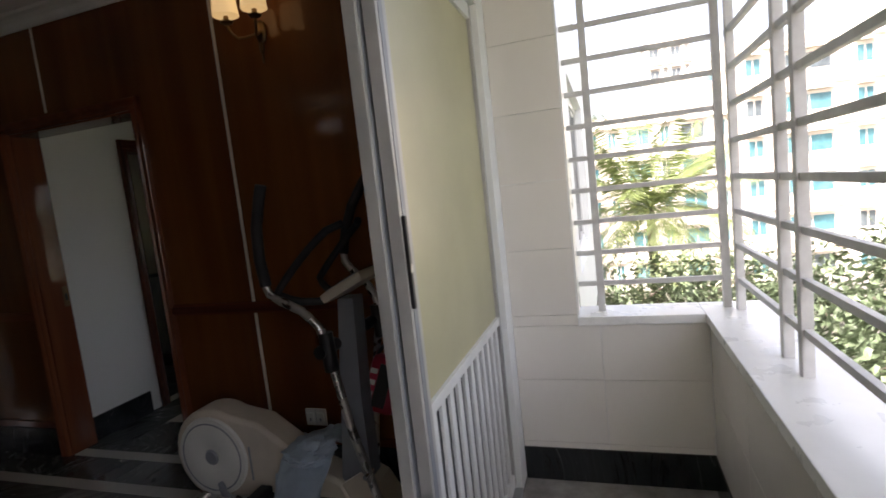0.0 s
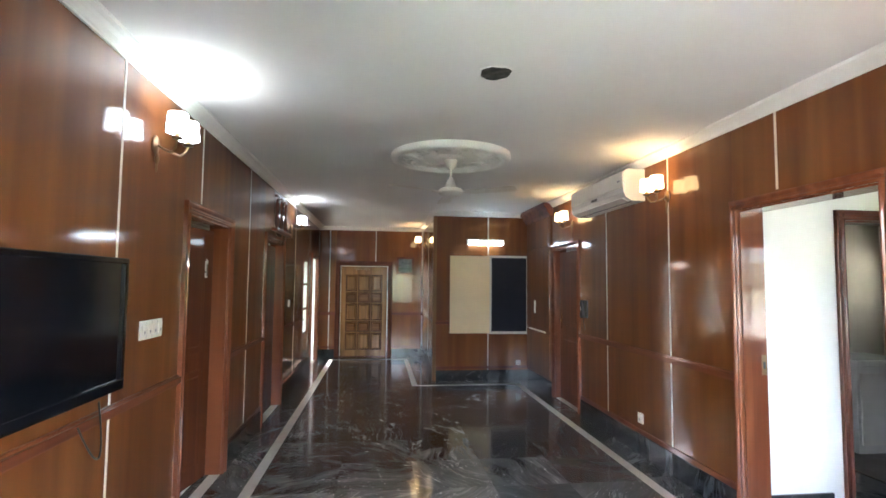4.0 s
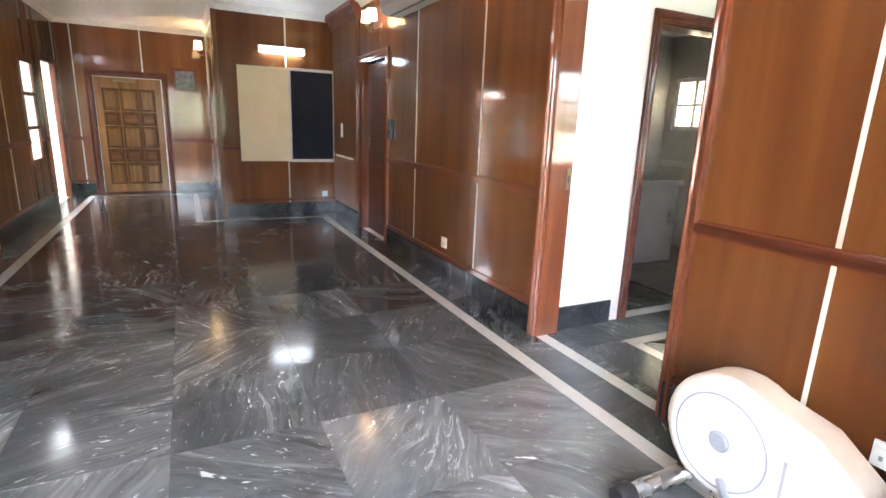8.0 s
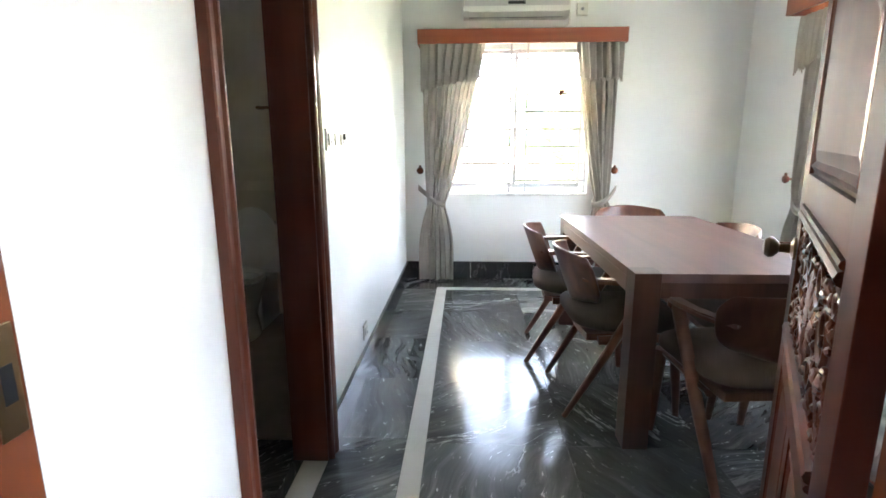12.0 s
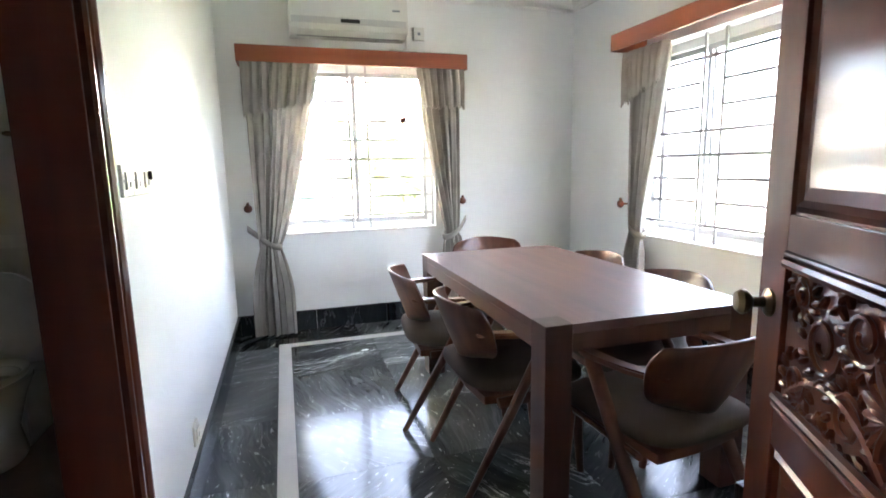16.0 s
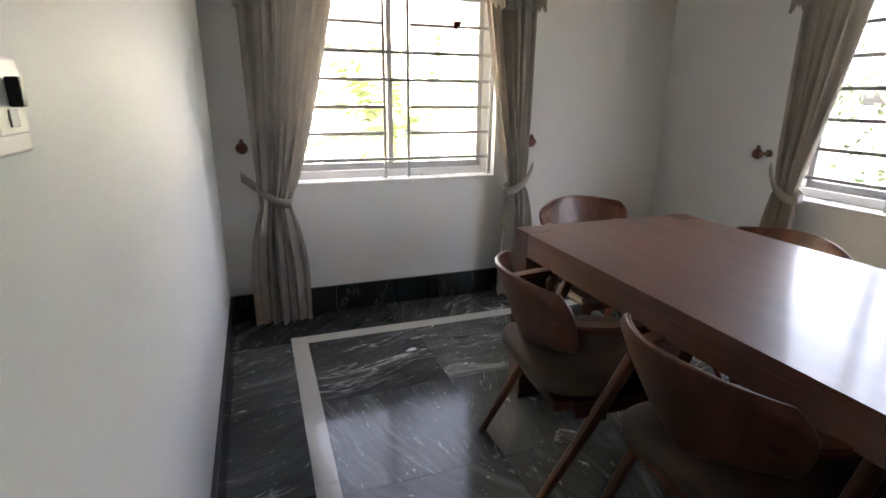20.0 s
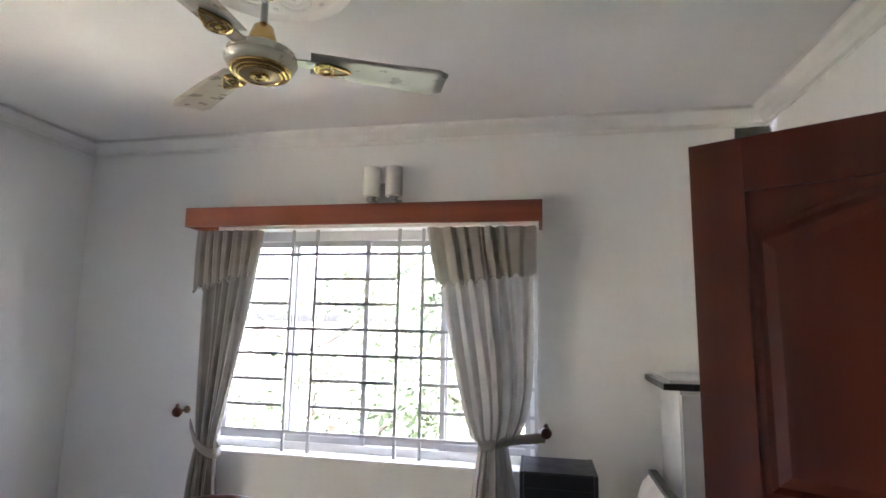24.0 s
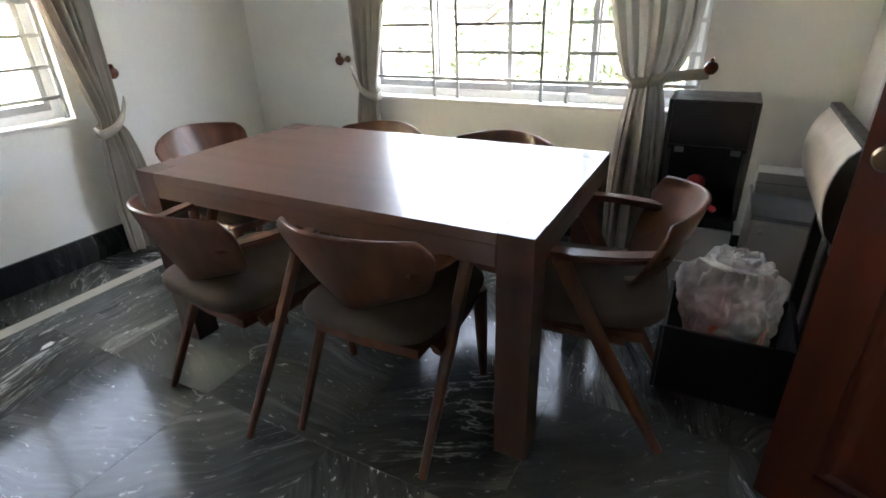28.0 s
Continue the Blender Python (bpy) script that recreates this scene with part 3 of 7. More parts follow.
structure("balcony_wall_west", boxed(-0.8, 0.92, -0.2, -0.7, 2.0, 2.66), M_WALL, "white wall closing the balcony")
ledge = bmesh.new()
box(ledge, -0.7, 0.91, 0.745, BX + 0.2, BY + 0.012, 0.785, 0.004)
structure("parapet_ledge", ledge, M_TILE_WHITE, "white stone ledge on the parapet")
structure("parapet_ledge_end", boxed(BX - 0.012, BY + 0.012, 0.745, BX + 0.2, 1.70, 0.785, 0.004), M_TILE_WHITE, "white stone ledge on the parapet")
structure("balcony_skirting", box(box(bmesh.new(), BX - 0.006, BY, -0.01, BX + 0.008, 2.0, 0.15), -0.7, BY - 0.008, -0.01, BX - 0.006, BY + 0.006, 0.15), M_SKIRT, "dark stone skirting")

# cornices
def cornice(name, outline, a0, a1, m, label="white moulded plaster cornice"):
    return structure(name, extrude(bmesh.new(), outline, a0, a1, m), M_PLASTER, label)


def coving(at, side, top, h=0.075):
    s = side
    return [(at, top), (at + s * h, top), (at + s * h, top - 0.018), (at + s * 0.7 * h, top - 0.026), (at + s * 0.45 * h, top - 0.04), (at + s * 0.3 * h, top - 0.058), (at + s * 0.012, top - 0.066), (at + s * 0.012, top - h), (at, top - h)]


cornice("cornice_hall_east", coving(XR, -1, HC), 2.12, YF, ALONG_Y)
cornice("cornice_hall_west", coving(XL, 1, HC), 2.12, YL, ALONG_Y)
cornice("cornice_board", coving(YF, -1, HC), XJ, XR, ALONG_X)
cornice("cornice_front", coving(YL, -1, HC), XL, XJ, ALONG_X)
cornice("cornice_jog", coving(XJ, -1, HC), YF, YL, ALONG_Y)
cornice("cornice_dining_north", coving(DY1, -1, DC, 0.09), DX0, DX1, ALONG_X)
cornice("cornice_dining_south", coving(DY0, 1, DC, 0.09), DX0, DX1, ALONG_X)
cornice("cornice_dining_east", coving(DX1, -1, DC, 0.09), DY0, DY1, ALONG_Y)
cornice("cornice_dining_west", coving(DX0, 1, DC, 0.09), DY0, DY1, ALONG_Y)

# skirting in the dining room: slabs of dark marble
def skirting(name, pieces, axis, face, side, h=0.15, label="polished black marble skirting"):
    ob = tagged(new(name), label, "", "", "structure")
    for a0, a1 in pieces:
        n = max(1, round((a1 - a0) / 0.62))
        for k in range(n):
            p, q = a0 + (a1 - a0) * k / n + 0.001, a0 + (a1 - a0) * (k + 1) / n - 0.001
            d0, d1 = sorted((face + side * 0.001, face + side * 0.02))
            part("skirting_slab", boxed(*((d0, p, 0.001, d1, q, h) if axis == "x" else (p, d0, 0.001, q, d1, h)), 0.002), M_SKIRT, ob)
    return ob


skirting("baseboard_dining_north", [(DX0, 3.925), (4.82, DX1)], "y", DY1, -1, 0.16)
skirting("baseboard_dining_east", [(DY0 + 0.02, DY1 - 0.02)], "x", DX1, -1, 0.16)
skirting("baseboard_dining_south", [(DX0, DX1)], "y", DY0, 1, 0.16)
skirting("baseboard_dining_west", [(DY0 + 0.02, 3.945)], "x", DX0, 1, 0.16)
skirting("baseboard_hall_east", [(2.12, 3.913), (4.97, 7.64), (8.63, YF - 0.03)], "x", XR, -1, 0.18)
skirting("baseboard_hall_west", [(2.12, 5.13), (6.21, 7.4), (8.5, 11.14), (12.14, YL - 0.03)], "x", XL, 1, 0.18)
skirting("baseboard_board", [(XJ, XR)], "y", YF, -1, 0.16)
skirting("baseboard_jog", [(YF + 0.02, YL - 0.02)], "x", XJ, -1, 0.16)
skirting("baseboard_front", [(XL, 0.0), (1.16, XJ - 0.02)], "y", YL, -1, 0.16)

# varnished panelling: boards between white inlay strips, parted by a dado rail
def panelling(wall, axis, face, side, a0, a1, strips, top, gaps=(), rail=0.92, over=()):
    """gaps: rows of a, a, z, z left open for doors; over: strips that run only above an opening."""
    def slab(name, p, q, r, s, d, e, mat, bev=0.002):
        if q - p < 0.006 or s - r < 0.006:
            return
        u, v = sorted((face + side * d, face + side * e))
        part(name, boxed(*((u, p, r, v, q, s) if axis == "x" else (p, u, r, q, v, s)), bev), mat, wall)

    def spread(p, q, r, s, name, d, e, mat):
        cuts = [(max(p, g[0]), min(q, g[1]), g[2], g[3]) for g in sorted(gaps) if g[0] < q and g[1] > p and g[2] < s and g[3] > r]
        if not cuts:
            slab(name, p, q, r, s, d, e, mat)
            return
        g = cuts[0]
        for u, v, w, x in ((p, g[0], r, s), (g[0], g[1], r, max(r, g[2])), (g[0], g[1], min(s, g[3]), s)):
            slab(name, u, v, w, x, d, e, mat)
        spread(g[1], q, r, s, name, d, e, mat) if q > g[1] + 1e-4 else None

    edges = [a0, *strips, a1]
    mat_rail = M_TRIM_Y if axis == "x" else M_TRIM_X
    for p, q in zip(edges, edges[1:]):
        lo, hi = p + (0.009 if p != a0 else 0), q - (0.009 if q != a1 else 0)
        spread(lo, hi, 0.0, rail - 0.03, "panel", -0.02, 0.0, M_PANEL)
        spread(lo, hi, rail + 0.03, top, "panel", -0.02, 0.0, M_PANEL)
    for s in strips:
        spread(s - 0.009, s + 0.009, 0.2, rail - 0.03, "inlay_strip", -0.018, 0.002, M_STRIP)
        spread(s - 0.009, s + 0.009, rail + 0.03, top, "inlay_strip", -0.018, 0.002, M_STRIP)
    for s, z in over:
        slab("inlay_strip", s - 0.009, s + 0.009, z, top, -0.001, 0.003, M_STRIP)
    for r, s, d in ((rail - 0.03, rail + 0.03, 0.012), (rail - 0.018, rail + 0.018, 0.026), (0.182, 0.222, 0.014)):
        spread(a0, a1, r, s, "rail", -0.02 if d == 0.012 else d - 0.0145, d, mat_rail)


gap = lambda o, m=0.07: (o[0] - m, o[1] + m, o[2], o[3] + m)
panelling(wall_east, "x", XR, -1, 2.12, YF, [3.335, 5.75, 6.93], HC - 0.07, [gap(D_DOOR, 0.058), gap(DOOR_2)], 0.92, [(4.57, 2.11)])
panelling(wall_west, "x", XL, 1, 2.12, YL, [3.2, 4.35, 6.77, 9.4, 12.28], HC - 0.07, [gap(o) for o in (*L_DOORS, LIT_DOOR)] + [gap(SIDE_WIN, 0.03)], 0.92, [(5.45, 2.05)])
panelling(wall_board, "y", YF, -1, XJ, XR, [2.62], HC - 0.07, (), 0.90)
panelling(wall_jog, "x", XJ, -1, YF + 0.02, YL, [11.1], HC - 0.07, (), 0.88)
panelling(wall_front, "y", YL, -1, XL, XJ - 0.02, [0.0 - 0.12], HC - 0.07, [gap(FRONT)], 0.88, [(0.81, 1.95)])
structure("corner_trim", extrude(bmesh.new(), [(XJ - 0.045, YF + 0.03), (XJ - 0.045, YF - 0.024), (XJ + 0.01, YF - 0.024), (XJ + 0.01, YF - 0.001), (XJ - 0.021, YF - 0.001), (XJ - 0.021, YF + 0.03)], 0.0, HC - 0.075), M_FRONT, "pale varnished corner bead")


# door casings and linings
def casing(name, axis, face, side, o, lining, mat=M_CASING, w=0.075, label="moulded dark-stained door casing", parent=None):
    """Moulded casing round the opening o on one face of a wall, and a lining through it (lining: the two depths)."""
    ob = tagged(new(name), label, "", "", "structure")
    a0, a1, z0, z1 = o
    prof = [(0, 0), (0, 0.016), (0.008, 0.024), (0.018, 0.024), (0.026, 0.017), (0.04, 0.015), (0.047, 0.022), (0.06, 0.028), (0.071, 0.028), (0.075, 0.024), (0.075, 0)]
    prof = [(u * w / 0.075, v) for u, v in prof]
    for name2, a, s in (("jamb_casing", a0, -1), ("jamb_casing", a1, 1)):
        out = [(a + s * u, face + side * v) for u, v in prof]
        bm = extrude(bmesh.new(), out if axis == "y" else [(v, u) for u, v in out], 0.0, z1 + w)
        part(name2, bm, mat, ob)
    out = [(face + side * (v + 0.002), z1 + u) for u, v in prof]
    part("head_casing", extrude(bmesh.new(), out, a0 - w, a1 + w, ALONG_Y if axis == "x" else ALONG_X), mat, ob)
    d0, d1 = sorted(lining)
    t = 0.012
    for p, q, r, s in ((a0, a0 + t, 0, z1 - t), (a1 - t, a1, 0, z1 - t), (a0, a1, z1 - t, z1)):
        part("lining", boxed(*((d0, p, r, d1, q, s) if axis == "x" else (p, d0, r, q, d1, s)), 0.002), mat, ob)
    return ob


dining_trim = casing("door_trim_dining", "x", XR, -1, D_DOOR, (XR - 0.002, DX0 + 0.004), M_TRIM, 0.062, "moulded varnished doorway casing")
strike = part("strike_plate", boxed(3.402, D_DOOR[1] - 0.0155, 0.945, 3.436, D_DOOR[1] - 0.0125, 1.075, 0.001), M_BRONZE, dining_trim, "tarnished brass strike plate")
part("latch_hole", boxed(3.411, D_DOOR[1] - 0.0165, 0.985, 3.427, D_DOOR[1] - 0.0158, 1.03), M_BLACK, strike)
casing("door_trim_two", "x", XR, -1, DOOR_2, (XR - 0.002, DX0), M_TRIM)
casing("door_trim_bath", "y", DY1, -1, BATH_DOOR, (DY1 - 0.002, DY1 + 0.142), M_CASING, 0.07)
for o in L_DOORS:
    casing("door_trim_left", "x", XL, 1, o, (XL + 0.002, XL - 0.15), M_TRIM)
casing("door_trim_lit", "x", XL, 1, LIT_DOOR, (XL + 0.002, XL - 0.04), M_TRIM)
casing("door_trim_front", "y", YL, -1, FRONT, (YL - 0.002, YL + 0.15), M_CASING, 0.08)

# ---- lamps ----
def sconce(at, facing, mat, colour, power, label):
    """Two-armed wall lamp with small shades; facing: degrees about z of the wall's outward normal from +x."""
    s = thing("wall_sconce", label, "wall lamp", at, facing, "wall lamps in the hall")
    bm = ball(bmesh.new(), (0.012, 0, 0), (0.014, 0.032, 0.055))
    ball(bm, (0.02, 0, -0.075), (0.012, 0.012, 0.03))
    ball(bm, (0.02, 0, -0.12), (0.006, 0.006, 0.03))
    part("backplate", bm, M_BRONZE, s, "aged brass backplate with a drop finial", True)
    for side in (-1, 1):
        pts = [(0.02, 0, 0.0), (0.07, side * 0.02, -0.035), (0.12, side * 0.05, -0.045), (0.15, side * 0.075, -0.02), (0.15, side * 0.078, 0.02)]
        arm = bmesh.new()
        sweep(arm, [*bow(*pts[:3], 5), *bow(*pts[2:], 5)[1:]], 0.006, 8)
        lathe(arm, [(0.0, 0.012), (0.022, 0.016), (0.03, 0.026), (0.012, 0.03), (0.011, 0.055), (0.0, 0.056)], 12, Matrix.Translation((0.15, side * 0.078, 0)))
        a = part("arm", arm, M_BRONZE, s, "", True)
        sh = bmesh.new()
        lathe(sh, [(0.056, 0.05), (0.058, 0.052), (0.05, 0.155), (0.048, 0.155), (0.055, 0.055)], 20, Matrix.Translation((0.15, side * 0.078, 0)))
        part("shade", sh, mat, a, "glowing tapered lamp shade", True)
        lamp = new("bulb", bpy.data.lights.new("bulb", "POINT"))
        lamp.data.energy, lamp.data.color, lamp.data.shadow_soft_size = power, colour, 0.02
        lamp.parent = a
        lamp.location = (0.15, side * 0.078, 0.135)
    return s


WARM, COOL = (1.0, 0.66, 0.34), (0.86, 0.97, 1.0)
for y, power in ((3.05, 0.007), (5.74, 0.010), (7.87, 0.004)):
    sconce((XR, y, 2.26), 180, M_SHADE_WARM, WARM, power, "brass two-armed wall lamp with lit warm shades")
for y, power in ((4.68, 0.036), (8.95, 0.004)):
    sconce((XL, y, 2.26), 0, M_SHADE_COOL, COOL, power, "brass two-armed wall lamp with lit white shades")
sconce((XJ, 11.75, 2.26), 180, M_SHADE_WARM, WARM, 0.002, "brass two-armed wall lamp with lit warm shades")

tube = thing("tube_light", "lit white fluorescent tube fitting on the panelled wall", "wall light", (2.57, YF, 2.16))
part("housing", boxed(-0.30, -0.045, 0.02, 0.30, 0, 0.06, 0.004), M_WHITE_PLASTIC, tube)
for x in (-0.285, 0.285):
    part("end_cap", boxed(x - 0.012, -0.06, -0.02, x + 0.012, -0.01, 0.03, 0.003), M_WHITE_PLASTIC, tube)
part("tube", rod(bmesh.new(), (-0.275, -0.045, 0.0), (0.275, -0.045, 0.0), 0.033, None, 14), M_TUBE, tube, "glowing fluorescent tube", True)

# ---- dining room: windows ----
def barred_window(name, axis, face, out, o, bars, rows, full, mull, label):
    """Sliding aluminium window behind an iron grille. face: inner wall face; out: +1 or -1 outwards; bars: uprights; rows: heights; full: rows that cross all bays."""
    w = tagged(new(name), label, "window", "", "structure")
    a0, a1, z0, z1 = o

    def put(nm, p, q, r, s, d0, d1, mat, bev=0.003, parent=w):
        u, v = sorted((face + out * d0, face + out * d1))
        return part(nm, boxed(*((u, p, r, v, q, s) if axis == "x" else (p, u, r, q, v, s)), bev), mat, parent)

    put("window_sill", a0 - 0.0, a1 + 0.0, z0, z0 + 0.02, -0.012, 0.20, M_TILE_WHITE)
    for p, q, r, s in ((a0, a0 + 0.045, z0 + 0.02, z1), (a1 - 0.045, a1, z0 + 0.02, z1), (a0 + 0.045, a1 - 0.045, z0 + 0.02, z0 + 0.065), (a0 + 0.045, a1 - 0.045, z1 - 0.06, z1)):
        put("window_frame", p, q, r, s, 0.11, 0.19, M_ALU)
    cuts = [a0 + 0.045, *mull, a1 - 0.045]
    spans = [(p - (0.02 if k else 0), q + (0.02 if k < len(cuts) - 2 else 0), 0.12 + 0.03 * (k % 2)) for k, (p, q) in enumerate(zip(cuts, cuts[1:]))]
    for p, q, d in spans:
        sash = tagged(new("sash"), "aluminium sliding sash")
        sash.parent = w
        for u, v, r, s in ((p, p + 0.03, z0 + 0.065, z1 - 0.06), (q - 0.03, q, z0 + 0.065, z1 - 0.06), (p + 0.03, q - 0.03, z0 + 0.065, z0 + 0.105), (p + 0.03, q - 0.03, z1 - 0.095, z1 - 0.06)):
            put("stile", u, v, r, s, d, d + 0.024, M_SASH, 0.002, sash)
        pane = put("pane", p + 0.026, q - 0.026, z0 + 0.1, z1 - 0.09, d + 0.012, d + 0.016, M_GLASS, 0.0, sash)
        pane.visible_shadow = False
    ends = [a0 + 0.012, *bars, a1 - 0.012]
    for b in ends:
        u, v = face + out * 0.05, face + out * 0.062
        put("upright_bar", b - 0.009, b + 0.009, z0 + 0.02, z1, 0.05, 0.064, M_GRILL_DARK, 0.002)
    for k, z in enumerate(rows):
        spans = [(ends[0], ends[-1])] if k in full else [(ends[i], ends[i + 1]) for i in range(0, len(ends) - 1, 2)]
        for p, q in spans:
            put("cross_bar", p + 0.009, q - 0.009, z - 0.0095, z + 0.0095, 0.038, 0.05, M_GRILL_DARK, 0.002)
    return w


ROWS = [0.885 + 0.1515 * k for k in range(8)]
barred_window("window_south", "y", DY0, -1, WIN_S, [5.31, 5.458, 5.986, 6.146], ROWS, (0, 3, 4, 7), (5.19, 5.68, 6.17), "wide white aluminium sliding window with an iron grille")
barred_window("window_east", "x", DX1, 1, WIN_E, [3.851, 3.997], [r + 0.03 for r in ROWS], (0, 3, 4, 7), (3.942,), "white aluminium sliding window with an iron grille")


def pelmet(at, turn, width, depth, h):
    """Box pelmet; local x along the wall, y out of it, z up from its lower edge."""
    p = thing("curtain_pelmet", "reddish-brown varnished wooden box pelmet over a window", "pelmet", at, turn, "pelmets")
    part("front_board", boxed(-width / 2, depth - 0.02, 0, width / 2, depth, h, 0.003), M_PELMET, p)
    part("top_board", boxed(-width / 2 + 0.001, 0.0, h - 0.018, width / 2 - 0.001, depth - 0.02, h - 0.001), M_PELMET, p)
    for s in (-1, 1):
        part("end_board", boxed(s * width / 2, 0.0, 0, s * (width / 2 - 0.02), depth - 0.02, h - 0.018, 0.002), M_PELMET, p)
    return p


pelmet(((4.615 + 6.656) / 2, DY0, 2.068), 0, 6.656 - 4.615, 0.29, 0.112)
pelmet((DX1, (3.075 + 4.80) / 2, 2.056), 90, 4.80 - 3.075, 0.215, 0.115)


def curtain(at, turn, width, side, tie_z, tie_x, low_w, swag, label, seed, tie_in=None, hang=1.6, hook_z=0.13):
    """A tied-back curtain. Local x along the wall away from the window's middle is side * x; y out of the wall; z up from the floor.
    The heading hangs from -width to 0 (outer edge at 0)."""
    c = thing("curtain", label, "curtain", at, turn, "tied-back curtains")
    top = 2.06 - at[2]
    tie_in = -width * 0.36 if tie_in is None else tie_in

    def edge(z):
        """Outer and inner edge at a height."""
        if z > tie_z:
            f = (z - tie_z) / (top - tie_z)
            inner = tie_in - (width + tie_in) * f ** 0.8
            outer = tie_x * (1 - f) ** hang
            return outer, min(inner, outer - 0.12)
        f = (tie_z - z) / tie_z
        grow = math.sin(min(1, f * 1.6) * math.pi / 2)
        mid = (tie_x + tie_in) / 2
        half = 0.07 + (low_w / 2 - 0.07) * grow
        return mid + half, mid - half

    def pleat(k, v):
        """Uneven gathered folds: round fronts, tight valleys, drifting down the cloth."""
        drift = noise.noise(Vector((k * 0.45, v * 1.1, seed))) * 2.4 + noise.noise(Vector((k * 1.3, v * 2.0, seed + 9))) * 0.7
        a = 2 * math.pi * k + drift
        deep = 0.75 + 0.9 * noise.noise(Vector((k * 0.8, v * 0.7, seed + 4)))
        return (math.sin(a) + 0.38 * math.sin(2 * a + 0.9)) * deep

    def cloth_at(u, v):
        z = 0.02 + (top - 0.02) * v
        o, i = edge(z)
        k = (3.2 + 6.0 * width) * u
        pinch = 1 - 0.6 * math.exp(-(((z - tie_z) / 0.10) ** 2))
        amp = (0.052 + 0.026 * (1 - abs(2 * u - 1))) * pinch * (0.75 + 0.25 * (1 - v))
        y = 0.085 + amp * pleat(k, v) + 0.005 * math.sin(23 * u + 9 * v)
        x = o + (i - o) * u + 0.010 * math.cos(2 * math.pi * k + 2 * v) * pinch
        return Vector((side * x, max(0.012, y), z))

    bm = surface(bmesh.new(), 120, 48, cloth_at)
    part("drape", bm, M_CURTAIN, c, "", True)

    def valance(u, v):
        # gathered swag, longer towards the outer edge
        drop = swag[0] + (swag[1] - swag[0]) * (1 - u) ** 1.1 + 0.012 * math.sin(2 * math.pi * u * 9)
        z = top - drop * v
        o, i = 0.012, -width - 0.012 + 0.10 * v * width
        k = (4 + 7 * width) * u
        y = 0.165 + 0.024 * pleat(k, 1.2 - 0.5 * v) * (1 - 0.2 * v) + 0.02 * v * (1 - v)
        return Vector((side * (o + (i - o) * u), y, z))

    sw = part("valance", surface(bmesh.new(), 72, 16, valance), M_CURTAIN, c, "gathered valance with a fringed lower edge", True)
    fr = bmesh.new()
    for k in range(46):
        p = valance((k + 0.5) / 46, 1.0)
        ball(fr, p + Vector((0, 0, -0.006)), (0.004, 0.004, 0.010), None, 6, 4)
    tagged(part("fringe", fr, M_CURTAIN, sw), kind="stuff")
    tb = bmesh.new()
    o, i = edge(tie_z)
    hook = Vector((side * 0.055, 0.05, tie_z + hook_z))
    front = [hook, *bow(Vector((side * (o + 0.01), 0.09, tie_z + hook_z * 0.5)), Vector((side * (o + i) / 2, 0.135, tie_z - 0.015)), Vector((side * (i - 0.012), 0.10, tie_z - 0.02)), 8), *bow(Vector((side * (i - 0.01), 0.05, tie_z - 0.01)), Vector((side * (o + i) / 2, 0.02, tie_z + 0.03)), Vector((side * o, 0.02, tie_z + hook_z * 0.6)), 5)]
    ring = []
    for p in front:
        ring.append((tb.verts.new(p + Vector((0, 0, 0.024))), tb.verts.new(p - Vector((0, 0, 0.026)))))
    for (a, b2), (d, e) in zip(ring, ring[1:]):
        tb.faces.new((a, d, e, b2))
    t = part("tieback", tb, M_CURTAIN, c, "cloth tieback band", True)
    t.modifiers.new("thick", "SOLIDIFY").thickness = 0.006
    return c


def tieback_knob(at, turn):
    k = thing("tieback_knob", "dark turned wooden curtain tieback knob on the wall", "curtain knob", at, turn, "curtain knobs")
    part("stem", rod(bmesh.new(), (0, 0.0, 0), (0, 0.075, 0), 0.009, 0.008), M_BRONZE, k, "", True)
    part("rose", lathe(bmesh.new(), [(0.022, 0), (0.022, 0.006), (0.012, 0.012), (0.0, 0.012)], 16, pose(0, 0, 0, -90, 0, 0)), M_BRONZE, k, "", True)
    kn = bmesh.new()
    lathe(kn, [(0.0, 0.07), (0.014, 0.071), (0.026, 0.078), (0.031, 0.09), (0.026, 0.102), (0.012, 0.108), (0.0, 0.109)], 18, pose(0, 0, 0, -90, 0, 0))
    ball(kn, (0, 0.09, 0.036), (0.012, 0.012, 0.012))
    part("knob", kn, M_CASING, k, "", True)


# the south window's pair, then the east window's
curtain((6.62, DY0 + 0.03, 0.0), 0, 0.385, 1, 0.80, -0.03, 0.19, (0.24, 0.35), "grey-beige curtain tied back beside the window", 1)
curtain((4.665, DY0 + 0.03, 0.0), 0, 0.565, -1, 0.935, -0.10, 0.25, (0.31, 0.25), "wide grey-beige curtain pulled across and tied back", 2, -0.32, 7.0, 0.03)
curtain((DX1 - 0.03, 4.765, 0.0), 90, 0.52, 1, 0.73, -0.03, 0.30, (0.28, 0.37), "grey-beige curtain tied back beside the window", 3)
curtain((DX1 - 0.03, 3.11, 0.0), 90, 0.36, -1, 0.73, -0.03, 0.22, (0.29, 0.29), "grey-beige curtain tied back beside the window", 4)
for at, turn in (((6.755, DY0, 0.99), 0), ((4.607, DY0, 0.99), 0), ((DX1, 4.80, 1.01), 90), ((DX1, 3.085, 1.01), 90)):
    tieback_knob(at, turn)


